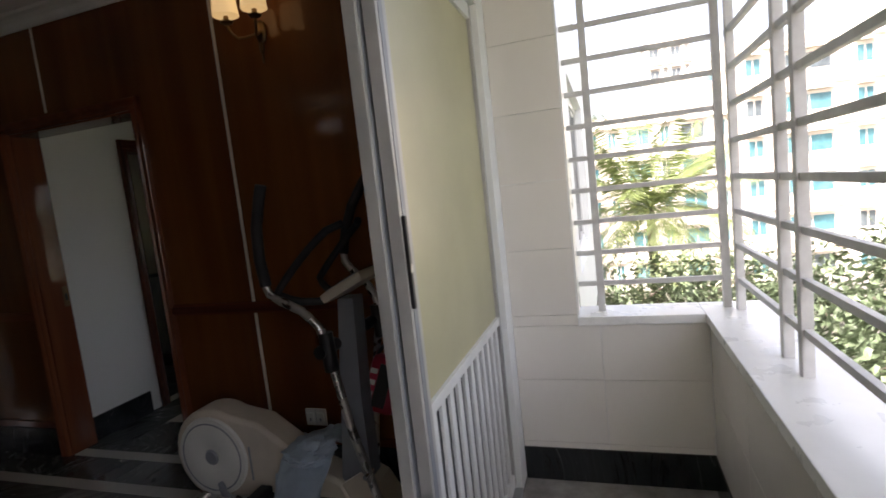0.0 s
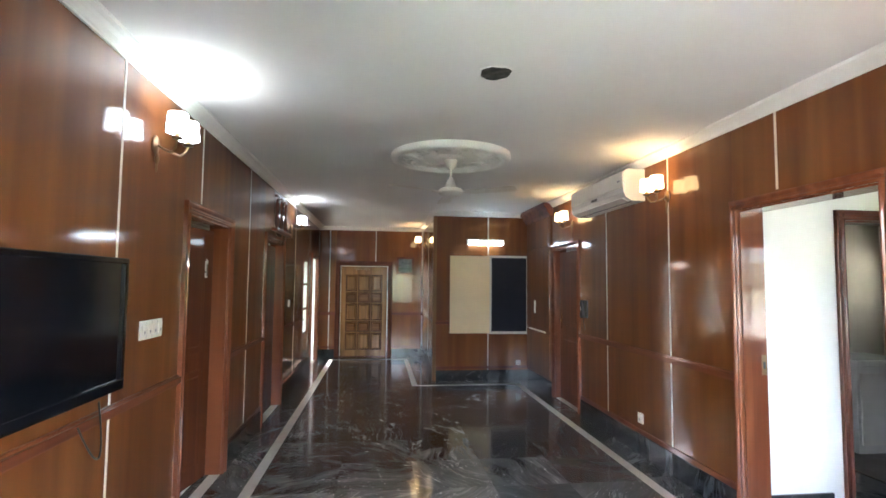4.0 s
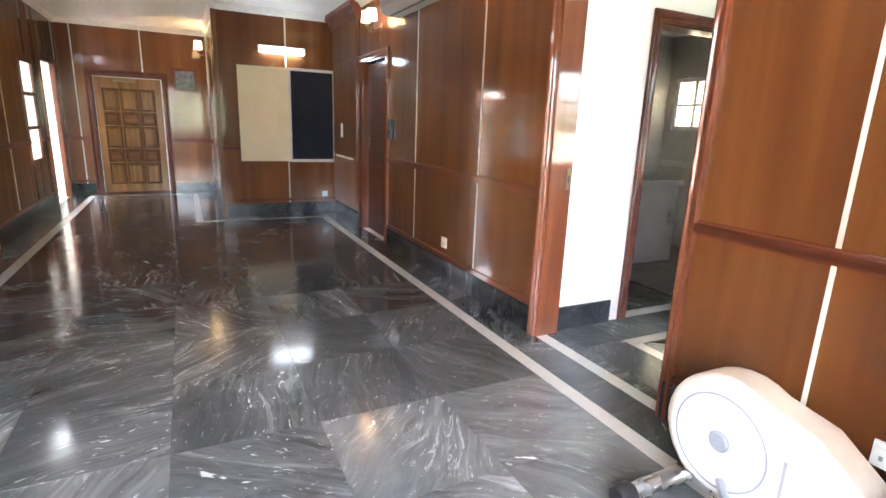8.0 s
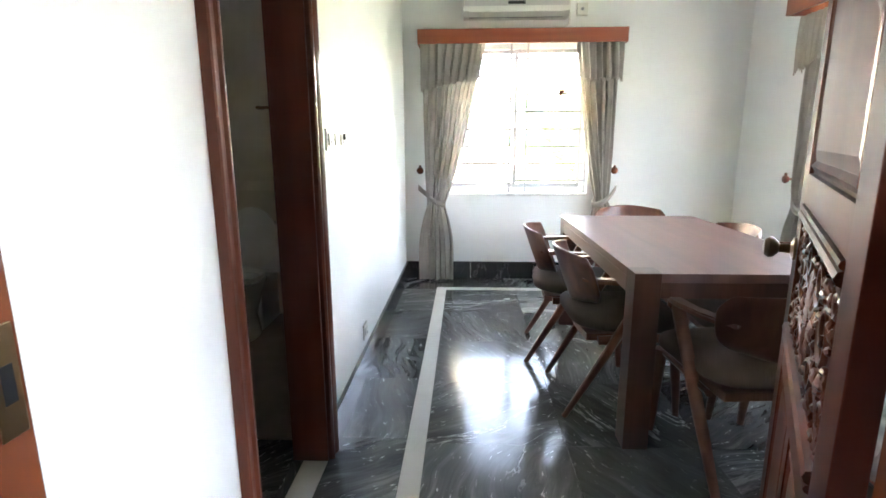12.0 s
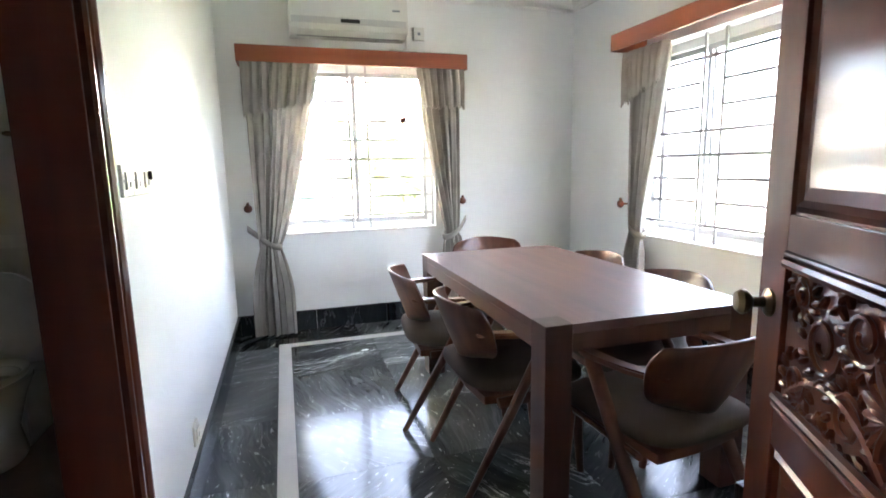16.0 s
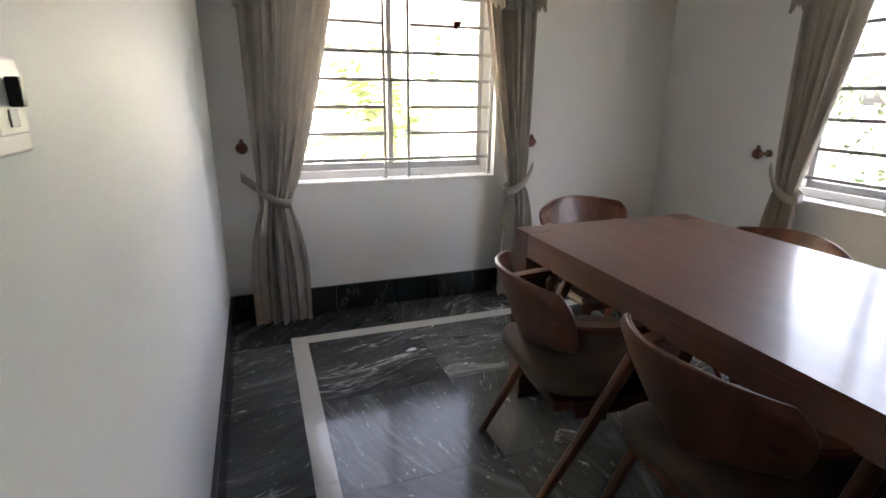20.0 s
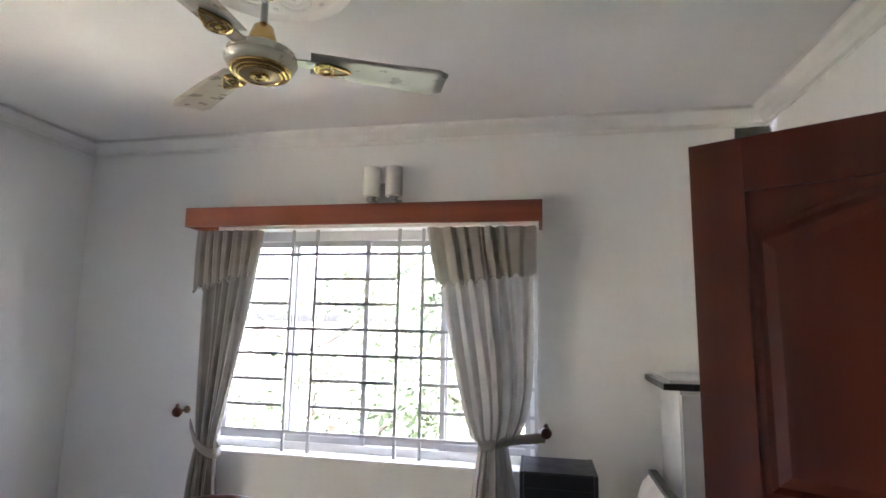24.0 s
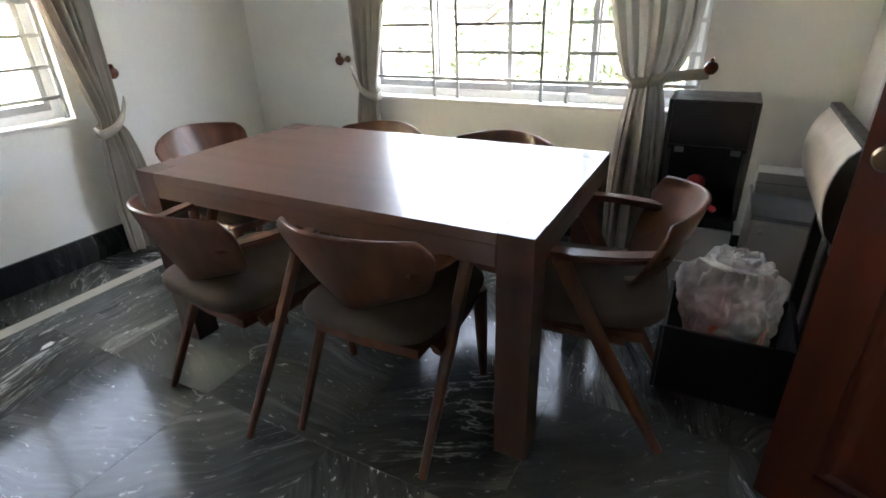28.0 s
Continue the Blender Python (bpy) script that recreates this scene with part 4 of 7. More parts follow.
# ---- table and chairs ----
def dining_table(x0, y0, x1, y1, h):
    t = thing("dining_table", "long dark brown wooden dining table with square legs", "table", ((x0 + x1) / 2, (y0 + y1) / 2, 0))
    a, b = (x1 - x0) / 2, (y1 - y0) / 2
    L = 0.105
    cross = [(-a, -b + L), (-a + L, -b + L), (-a + L, -b), (a - L, -b), (a - L, -b + L), (a, -b + L), (a, b - L), (a - L, b - L), (a - L, b), (-a + L, b), (-a + L, b - L), (-a, b - L)]
    part("tabletop", extrude(bmesh.new(), cross, h - 0.035, h - 0.0006), M_TABLE_SHEEN, t, "smooth dark-stained top with a worn sheen, partly put into its colour")
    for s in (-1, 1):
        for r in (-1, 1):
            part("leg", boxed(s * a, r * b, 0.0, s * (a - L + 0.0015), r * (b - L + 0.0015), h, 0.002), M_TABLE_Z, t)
        part("apron", boxed(-a + L, s * b, h - 0.10, a - L, s * (b - 0.028), h - 0.036, 0.002), M_TABLE_SHEEN, t)
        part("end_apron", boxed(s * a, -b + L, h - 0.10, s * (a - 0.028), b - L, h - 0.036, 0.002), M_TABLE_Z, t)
    return t


dining_table(4.881, 2.842, 6.473, 3.732, 0.76)


def dining_chair():
    """Open-armed chair with a bent plywood back, made at the origin; it faces +x."""
    c = thing("dining_chair", "brown wooden armchair with a curved plywood back and taupe padded seat", "chair", (0, 0, 0), 0, "chairs round the table")
    w = 0.235
    for s in (-1, 1):
        # raked rear leg rising forward to the arm
        bm = bmesh.new()
        sweep(bm, [(-0.30, s * w, 0.0), (-0.12, s * (w + 0.004), 0.32), (0.04, s * (w + 0.012), 0.63), (0.055, s * (w + 0.012), 0.655)], [0.016, 0.025, 0.026, 0.016], 10, 0.8)
        part("rear_leg", bm, M_CHAIR, c, "", True)
        bm = bmesh.new()
        sweep(bm, [(0.225, s * (w - 0.02), 0.0), (0.205, s * (w - 0.02), 0.22), (0.19, s * (w - 0.02), 0.40)], [0.015, 0.022, 0.026], 10)
        part("front_leg", bm, M_CHAIR, c, "", True)
        bm = bmesh.new()
        outer = [(0.092, 0.030), (0.075, 0.040), (0.0, 0.040), (-0.12, 0.030), (-0.20, 0.004), (-0.245, -0.038)]
        inner = [(-0.225, -0.060), (-0.16, -0.024), (-0.06, 0.0), (0.02, -0.006), (0.075, -0.010), (0.092, 0.0)]
        extrude(bm, [(x, s * (w + y)) for x, y in outer + inner], 0.645, 0.667)
        bmesh.ops.bevel(bm, geom=bm.edges[:], offset=0.006, segments=2, affect="EDGES")
        part("armrest", bm, M_CHAIR, c, "", True)
        bm = bmesh.new()
        sweep(bm, [(-0.16, s * (w - 0.012), 0.375), (0.20, s * (w - 0.03), 0.385)], 0.022, 8, 0.55)
        part("side_rail", bm, M_CHAIR, c, "", True)

    def shell(off):
        def fn(u, v):
            a = (u - 0.5) * 2
            z = 0.512 + 0.245 * v
            half = 0.262 * (0.64 + 0.36 * math.sin(min(1.0, v * 1.15) * math.pi / 2))
            half *= math.sqrt(1 - 0.80 * (max(0.0, 0.34 - v) / 0.34) ** 2.2) * math.sqrt(1 - 0.30 * (max(0.0, v - 0.78) / 0.22) ** 2)
            y = a * half
            sag = 0.018 * (1 - abs(a) ** 3) if v > 0.9 else 0.0
            x = -0.238 + 0.105 * abs(a) ** 2.0 - 0.097 * v + off
            return Vector((x, y, z + 0.022 * (1 - a * a) * v))
        return fn

    bm = surface(bmesh.new(), 28, 14, shell(0.0))
    b = part("backrest", bm, M_CHAIR, c, "bent plywood backrest", True)
    mod = b.modifiers.new("thick", "SOLIDIFY")
    mod.thickness, mod.offset = 0.013, 0.0
    bv = b.modifiers.new("round", "BEVEL")
    bv.width, bv.segments = 0.004, 2
    bm = bmesh.new()
    extrude(bm, [(-0.205, -0.19), (-0.215, 0.0), (-0.205, 0.19), (0.215, 0.205), (0.215, -0.205)], 0.362, 0.395)
    part("seat_frame", bm, M_CHAIR, c)

    def cushion(u, v):
        t, ph = u * 2 * math.pi, (v - 0.5) * math.pi
        k = 0.42
        cx = math.copysign(abs(math.cos(t)) ** k, math.cos(t))
        cy = math.copysign(abs(math.sin(t)) ** k, math.sin(t))
        r = math.copysign(abs(math.cos(ph)) ** 0.35, 1)
        return Vector((-0.01 + 0.262 * cx * r, (0.238 + 0.012 * cx) * cy * r, 0.436 + 0.05 * max(0.0, -cx) ** 2 * 0.5 + 0.046 * math.copysign(abs(math.sin(ph)) ** 0.7, math.sin(ph)) + 0.008 * (1 - (cx * r) ** 2)))

    bm = surface(bmesh.new(), 40, 14, cushion)
    bmesh.ops.remove_doubles(bm, verts=bm.verts, dist=0.0005)
    part("seat", bm, M_SEAT, c, "taupe upholstered seat pad", True)
    return c


chair = dining_chair()
spots = [(5.94, 3.71, -97), (5.376, 3.63, -89), (4.85, 3.317, 8), (6.60, 3.16, 178), (5.97, 3.03, 91), (5.35, 3.03, 88)]
chair.matrix_world = pose(spots[0][0], spots[0][1], 0, 0, 0, spots[0][2])
for x, y, a in spots[1:]:
    copy_thing(chair, pose(x, y, 0, 0, 0, a))


# ---- open door ----
def panelled_leaf(name, label, at, turn, w, h, mat, carved=True, knob_out=True):
    """Leaf hinged at the origin along +x, thickness along y."""
    d = tagged(new(name), label, "door", "", "structure")
    d.matrix_world = pose(*at, 0, 0, turn)
    t, st = 0.036, 0.115
    for x0, x1 in ((0, st), (w - st, w)):
        part("stile", boxed(x0, -t / 2, 0.01, x1, t / 2, h, 0.002), mat, d)
    for z0, z1 in ((0.01, 0.17), (0.71, 0.81), (1.10, 1.19), (h - 0.13, h)):
        part("rail", boxed(st, -t / 2 + 0.0005, z0, w - st, t / 2 - 0.0005, z1, 0.001), mat, d)
    mid = w / 2
    part("muntin", boxed(mid - 0.03, -t / 2 + 0.0005, 0.17, mid + 0.03, t / 2 - 0.0005, 0.71, 0.001), mat, d)

    def raised(x0, x1, z0, z1, arch=0.0):
        bm = bmesh.new()
        box(bm, x0, -0.008, z0, x1, 0.008, z1)
        for s in (-1, 1):
            def ring(ins):
                n = 14
                pts = [(x0 + ins, z0 + ins), (x1 - ins, z0 + ins)]
                for k in range(n + 1):
                    f = k / n
                    x = (x1 - ins) + ((x0 + ins) - (x1 - ins)) * f
                    pts.append((x, z1 - ins - arch + arch * math.sin(math.pi * f) ** 1.3))
                return pts
            last = None
            for ins, y in ((0.006, 0.008), (0.018, 0.0165), (0.03, 0.009), (0.055, 0.0145)):
                now = [bm.verts.new((x, s * y, z)) for x, z in ring(ins)]
                if last:
                    for k in range(len(now)):
                        bm.faces.new((last[k], last[(k + 1) % len(now)], now[(k + 1) % len(now)], now[k]))
                last = now
            bm.faces.new(last)
        return part("raised_panel", bm, mat, d)

    raised(st, mid - 0.03, 0.17, 0.71)
    raised(mid + 0.03, w - st, 0.17, 0.71)
    raised(st, w - st, 1.19, h - 0.13, 0.09)
    if carved:
        for s in (-1, 1):
            panel = part("carved_panel", boxed(st, s * 0.002, 0.81, w - st, s * 0.006, 1.10), mat, d, "carved foliage panel")
            cx, cz = w / 2, 0.955

            def frond(bm, x, z, a, length, wide):
                ball(bm, (x + length * 0.5 * math.cos(a), s * 0.009, z + length * 0.5 * math.sin(a)), (length * 0.55, 0.009, wide), pose(0, 0, 0, 0, -math.degrees(a), 0), 6, 4)

            def scroll(x, z, r, m, start, turns):
                bm = bmesh.new()
                pts, rad = [], []
                n = 20
                for i in range(n):
                    f = i / (n - 1)
                    a = start + m * turns * 2 * math.pi * f
                    rr = r * (1 - 0.8 * f)
                    pts.append((x + rr * math.cos(a), s * (0.008 + 0.004 * f), z + rr * math.sin(a)))
                    rad.append(0.0068 * (1 - 0.4 * f))
                    if i < 13:
                        frond(bm, x + (r + 0.002) * math.cos(a), z + (r + 0.002) * math.sin(a), a + m * 0.7, 0.03, 0.0075)
                sweep(bm, pts, rad, 6, 1.0)
                part("carved_scroll", bm, mat, panel, "", True)

            for m in (-1, 1):
                for x, z, r, a0, turn in ((0.085, 0.072, 0.050, 200, 1), (0.105, -0.075, 0.048, 160, -1), (0.195, 0.022, 0.060, 180, 1), (0.278, 0.092, 0.034, 200, -1), (0.278, -0.080, 0.040, 150, 1)):
                    scroll(cx + m * x, cz + z, r, m * turn, radians(a0 if m > 0 else 180 - a0), 1.5)
                bm = bmesh.new()
                for i in range(5):
                    a = radians(90 - m * (10 + 24 * i))
                    frond(bm, cx + 0.012 * math.cos(a), cz - 0.02 + 0.012 * math.sin(a), a, 0.09 - 0.008 * i, 0.011)
                    frond(bm, cx + m * 0.01, cz - 0.03, radians(-90 + m * (14 + 22 * i)), 0.075 - 0.006 * i, 0.010)
                for i in range(12):
                    frond(bm, cx + m * (0.135 + 0.03 * (i % 6)), cz + (-0.128 if i < 6 else 0.128), radians(53 * i), 0.034, 0.009)
                sweep(bm, bow((cx, s * 0.008, cz - 0.12), (cx + m * 0.16, s * 0.009, cz + 0.02), (cx + m * 0.31, s * 0.008, cz - 0.12), 10), 0.008, 6)
                part("carved_leaf_spray", bm, mat, panel, "", True)
            for z in (0.815, 1.095):
                part("moulding", rod(rod(bmesh.new(), (st, s * 0.016, z), (w - st, s * 0.016, z), 0.012, None, 8), (st, s * 0.018, z + (0.018 if z > 1.0 else -0.018)), (w - st, s * 0.018, z + (0.018 if z > 1.0 else -0.018)), 0.007, None, 8), mat, d, "", True)
    if knob_out:
        for s in (-1, 1):
            bm = lathe(bmesh.new(), [(0.0, 0.0), (0.03, 0.001), (0.03, 0.006), (0.012, 0.012), (0.011, 0.035), (0.016, 0.038), (0.025, 0.047), (0.027, 0.057), (0.020, 0.067), (0.0, 0.071)], 20, pose(w - 0.06, s * 0.018, 1.0, -90 * s, 0, 0))
            part("door_knob", bm, M_BRONZE, d, "aged brass door knob", True)
    return d


panelled_leaf("door_dining", "varnished reddish wooden door with a carved panel, standing open", (3.452, 3.963, 0), -28.6, 0.912, 2.005, M_DARK_DOOR)


# ---- ceiling fan, rose, air conditioner, lamps ----
def plaster_rose(at, r, label, ring=False):
    p = thing("ceiling_rose", label, "ceiling rose", at, 0, "plaster ceiling roses")
    bm = lathe(bmesh.new(), [(r, 0.0), (r, -0.022), (r * 0.985, -0.036), (r * 0.95, -0.040), (r * 0.92, -0.032), (r * 0.89, -0.022), (r * 0.86, -0.020), (r * 0.36, -0.020), (r * 0.34, -0.030), (r * 0.25, -0.038), (0.0, -0.040)], 64)
    if ring:
        bm.free()
        bm = lathe(bmesh.new(), [(r, 0.0), (r, -0.030), (r * 0.985, -0.048), (r * 0.95, -0.058), (r * 0.91, -0.056), (r * 0.875, -0.044), (r * 0.86, -0.030), (r * 0.83, -0.034), (r * 0.81, -0.026), (r * 0.80, -0.018), (r * 0.28, -0.018), (r * 0.26, -0.030), (r * 0.16, -0.038), (0.0, -0.040)], 72)
    part("disc", bm, M_PLASTER, p, "", True)
    g = r / 0.4
    for k in range(8):
        a = k * math.pi / 4
        bm = bmesh.new()
        cx, cy = r * 0.60 * math.cos(a), r * 0.60 * math.sin(a)
        # scalloped lobe with curled ends
        pts, rad = [], []
        for i in range(21):
            f = i / 20
            th = a + radians(-150 + 300 * f)
            rr = r * (0.20 - 0.07 * abs(2 * f - 1) ** 4)
            pts.append((cx + rr * math.cos(th), cy + rr * math.sin(th), -0.021))
            rad.append((0.010 - 0.004 * abs(2 * f - 1)) * g)
        sweep(bm, pts, rad, 6, 0.9)
        inner = [(cx + r * 0.11 * math.cos(a + radians(q)), cy + r * 0.11 * math.sin(a + radians(q)), -0.020) for q in range(-110, 111, 20)]
        sweep(bm, inner, 0.006 * g, 6)
        ball(bm, (cx - 0.02 * r * math.cos(a), cy - 0.02 * r * math.sin(a), -0.020), (0.07 * r, 0.035 * r, 0.010), pose(0, 0, 0, 0, 0, math.degrees(a)), 8, 5)
        b2 = a + math.pi / 8
        ball(bm, (r * 0.79 * math.cos(b2), r * 0.79 * math.sin(b2), -0.020), (0.035 * r, 0.035 * r, 0.010), None, 8, 5)
        part("relief_lobe", bm, M_PLASTER, p, "", True)
    return p


def ceiling_fan(at, drop, first, length, blade_mat, body_mat, trim_mat, label, ornate):
    """at: on the ceiling; drop: down to the blades."""
    f = thing("ceiling_fan", label, "ceiling fan", at, 0, "")
    part("canopy", lathe(bmesh.new(), [(0.0, -0.008), (0.055, -0.03), (0.06, -0.05), (0.05, -0.075), (0.032, -0.11), (0.025, -0.125), (0.0, -0.127)], 24), trim_mat, f, "", True)
    part("down_rod", rod(bmesh.new(), (0, 0, -0.12), (0, 0, -drop + 0.06), 0.011), M_STEEL if ornate else body_mat, f, "", True)
    z = -drop
    part("upper_cup", lathe(bmesh.new(), [(0.013, z + 0.13), (0.03, z + 0.115), (0.045, z + 0.07), (0.05, z + 0.045), (0.0, z + 0.044)], 24), trim_mat, f, "", True)
    body = [(0.0, z + 0.046), (0.075, z + 0.042), (0.105, z + 0.025), (0.112, z), (0.10, z - 0.022), (0.07, z - 0.034), (0.0, z - 0.036)]
    part("motor_housing", lathe(bmesh.new(), body, 32), body_mat, f, "", True)
    if ornate:
        boss = part("boss", lathe(bmesh.new(), [(0.086, z - 0.026), (0.086, z - 0.036), (0.06, z - 0.046), (0.0, z - 0.047)], 32), M_BRONZE, f, "dark bronze boss with brass rings", True)
        for r, dz, th in ((0.088, 0.033, 0.006), (0.076, 0.041, 0.0045), (0.065, 0.046, 0.0035), (0.026, 0.052, 0.004)):
            ring = [(r * math.cos(a), r * math.sin(a), z - dz) for a in (i * math.pi / 18 for i in range(37))]
            part("ring", sweep(bmesh.new(), ring, th, 8), trim_mat, boss, "polished brass ring", True)
        part("button", lathe(bmesh.new(), [(0.03, z - 0.046), (0.028, z - 0.053), (0.016, z - 0.056), (0.012, z - 0.054), (0.006, z - 0.058), (0.0, z - 0.058)], 24), trim_mat, boss, "polished brass button", True)
    for k in range(3):
        m = pose(0, 0, z + (0.022 if ornate else 0.0), 0, 0, first + 120 * k)
        def blade(u, v, top=0.0):
            x = 0.15 + (length - 0.15) * u
            wd = 0.055 + 0.018 * u - 0.02 * max(0, u - 0.92) / 0.08
            y = (v - 0.5) * 2 * wd + 0.012 * math.sin(u * 2.2)
            return m @ Vector((x, y, -0.006 - 0.22 * (v - 0.5) * wd * 2 * 0.6 + 0.004 * math.sin(v * math.pi)))
        b = part("blade", surface(bmesh.new(), 12, 5, blade), blade_mat, f, "", True)
        b.modifiers.new("thick", "SOLIDIFY").thickness = 0.003
        bm = bmesh.new()
        box(bm, 0.09, -0.024, -0.012, 0.19, 0.024, -0.006, 0.002, m)
        part("blade_arm", bm, body_mat, f)
        if ornate:
            drop_shape = [(0.165 + 0.035 + 0.036 * math.cos(a), 0.036 * math.sin(a)) for a in (0.9 + i * (2 * math.pi - 1.8) / 14 for i in range(15))] + [(0.262, -0.012), (0.276, 0.0), (0.262, 0.012)]
            plate_part = part("blade_ornament", extrude(bmesh.new(), drop_shape, -0.020, -0.012, m), M_BRONZE, b, "dark bronze teardrop ornament with a brass rim", True)
            bm = sweep(bmesh.new(), [m @ Vector((x, y, -0.0205)) for x, y in drop_shape + drop_shape[:1]], 0.004, 6)
            sweep(bm, [m @ Vector((0.20 + 0.024 * math.cos(a), 0.024 * math.sin(a), -0.021)) for a in (i * math.pi / 9 for i in range(19))], 0.004, 6)
            lathe(bm, [(0.010, -0.020), (0.009, -0.025), (0.0, -0.026)], 12, m @ Matrix.Translation((0.20, 0, 0)))
            part("ornament_rim", bm, trim_mat, b, "polished brass rim and button", True)
    return f


plaster_rose((5.485, 3.498, DC), 0.295, "round white plaster ceiling rose with scrolled relief")
ceiling_fan((5.485, 3.498, DC), 0.345, 86, 0.60, M_FAN, M_FAN, M_BRASS, "pearl and brass three-bladed ceiling fan", True)


def split_ac(at, turn, w, h, d, label):
    """Wall unit; local x along the wall, y out of it, z from its lower edge."""
    a = thing("air_conditioner", label, "air conditioner", at, turn)
    out = [(0.0, 0.0), (d * 0.62, 0.0), (d * 0.93, h * 0.12), (d, h * 0.26), (d, h * 0.80), (d * 0.94, h * 0.95), (d * 0.80, h), (0.0, h)]
    part("casing", extrude(bmesh.new(), out, -w / 2, w / 2, ALONG_X), M_WHITE_PLASTIC, a)
    part("front_panel", boxed(-w / 2 + 0.012, d, h * 0.42, w / 2 - 0.012, d + 0.008, h * 0.93, 0.004), M_WHITE_PLASTIC, a)
    part("lower_panel", boxed(-w / 2 + 0.012, d - 0.002, h * 0.24, w / 2 - 0.012, d + 0.005, h * 0.40, 0.003), M_DRAWER, a)
    part("display", boxed(-0.07, d + 0.004, h * 0.28, 0.07, d + 0.008, h * 0.37, 0.001), M_BLACK, a)
    part("badge", boxed(-w / 2 + 0.06, d + 0.007, h * 0.62, -w / 2 + 0.12, d + 0.010, h * 0.67, 0.001), M_GREY_PLASTIC, a)
    m = Matrix.Translation((0, d * 0.80, h * 0.055)) @ pose(0, 0, 0, 22, 0, 0)
    part("louvre", boxed(-w / 2 + 0.05, -0.04, -0.006, w / 2 - 0.05, 0.04, 0.002, 0.002, m), M_WHITE_PLASTIC, a)
    part("outlet_slot", boxed(-w / 2 + 0.05, d * 0.5, -0.003, w / 2 - 0.05, d * 0.66, 0.003), M_BLACK, a)
    return a


split_ac((DX1, 3.985, 2.275), 90, 0.87, 0.285, 0.20, "white wall-mounted split air conditioner above a window")
junction = thing("junction_box", "small white electrical junction box on the wall", "junction box", (DX1, 3.42, 2.35), 90)
part("box", boxed(-0.045, 0, -0.05, 0.045, 0.035, 0.05, 0.004), M_WHITE_PLASTIC, junction)
part("button", boxed(-0.012, 0.035, -0.012, 0.012, 0.038, 0.012, 0.002), M_GREY_PLASTIC, junction)
pipe = bmesh.new()
sweep(pipe, [(DX1 - 0.012, 3.52, 2.33), (DX1 - 0.012, 3.52, 2.24), (DX1 - 0.014, 3.56, 2.215), (DX1 - 0.014, 3.66, 2.215)], 0.009, 8)
tagged(link("drain_pipe", pipe, M_WHITE_PLASTIC, None, "", True), "thin white drain pipe below the air conditioner", "pipe")


def cylinder_lamp(at, turn, label):
    """Square backplate with two arms, each carrying an upright frosted cylinder."""
    s = thing("wall_lamp", label, "wall lamp", at, turn, "unlit dining room wall lamps")
    part("backplate", boxed(-0.05, 0.0, -0.035, 0.05, 0.018, 0.10, 0.003), M_ALU_GREY, s, "brushed steel backplate")
    part("crossbar", boxed(-0.10, 0.018, -0.03, 0.10, 0.03, -0.008, 0.002), M_ALU_GREY, s)
    for x in (-0.067, 0.067):
        arm = part("arm", boxed(x - 0.018, 0.03, -0.032, x + 0.018, 0.125, -0.012, 0.002), M_ALU_GREY, s)
        part("collar", lathe(bmesh.new(), [(0.0, -0.012), (0.026, -0.012), (0.026, 0.0), (0.0, 0.001)], 18, Matrix.Translation((x, 0.085, 0))), M_ALU_GREY, arm, "", True)
        part("shade", lathe(bmesh.new(), [(0.0, 0.0), (0.049, 0.002), (0.050, 0.172), (0.047, 0.175), (0.045, 0.172), (0.044, 0.03), (0.0, 0.028)], 24, Matrix.Translation((x, 0.085, 0))), M_WHITE_PLASTIC, arm, "frosted white glass cylinder", True)


cylinder_lamp((5.56, DY1, 2.16), 180, "unlit white twin-cylinder wall lamp on a steel bracket")
cylinder_lamp((5.53, DY0, 2.265), 0, "unlit white twin-cylinder wall lamp above the pelmet")


def plate(name, at, turn, w, h, rockers, label, category):
    """Switch or socket plate; local x along the wall, y out of it."""
    p = thing(name, label, category, at, turn)
    part("plate", boxed(-w / 2, 0, -h / 2, w / 2, 0.010, h / 2, 0.003), M_WHITE_PLASTIC, p)
    for k in range(rockers):
        x = (k - (rockers - 1) / 2) * (w / max(1, rockers))
        r = 0.32 * w / max(1, rockers)
        part("rocker", boxed(x - r, 0.010, -h * 0.28, x + r, 0.016, h * 0.28, 0.002), M_WHITE_PLASTIC, p)
        part("slot", boxed(x - r * 0.3, 0.0155, -h * 0.2, x + r * 0.3, 0.0175, -h * 0.02, 0.001), M_GREY_PLASTIC, p)
        if k:
            seam = x - w / rockers / 2
            part("seam", boxed(seam - 0.0012, 0.0095, -h / 2 + 0.003, seam + 0.0012, 0.0104, h / 2 - 0.003), M_GREY_PLASTIC, p)
        if w / max(1, rockers) > 0.085:
            for m in (-1, 1):
                part("screw", rod(bmesh.new(), (x + m * r * 1.3, 0.009, 0), (x + m * r * 1.3, 0.0112, 0), 0.0032, None, 10), M_GREY_PLASTIC, p)
    return p


gang = plate("light_switch", (5.09, DY1, 1.274), 180, 0.295, 0.086, 3, "white three-gang switch plate on the white wall", "switch")
part("toggle", boxed(-0.105, 0.016, 0.0, -0.094, 0.027, 0.026, 0.002), M_BLACK, gang, "small black lever")
plate("wall_socket", (5.56, DY1, 0.25), 180, 0.085, 0.085, 1, "white wall socket low on the white wall", "socket")


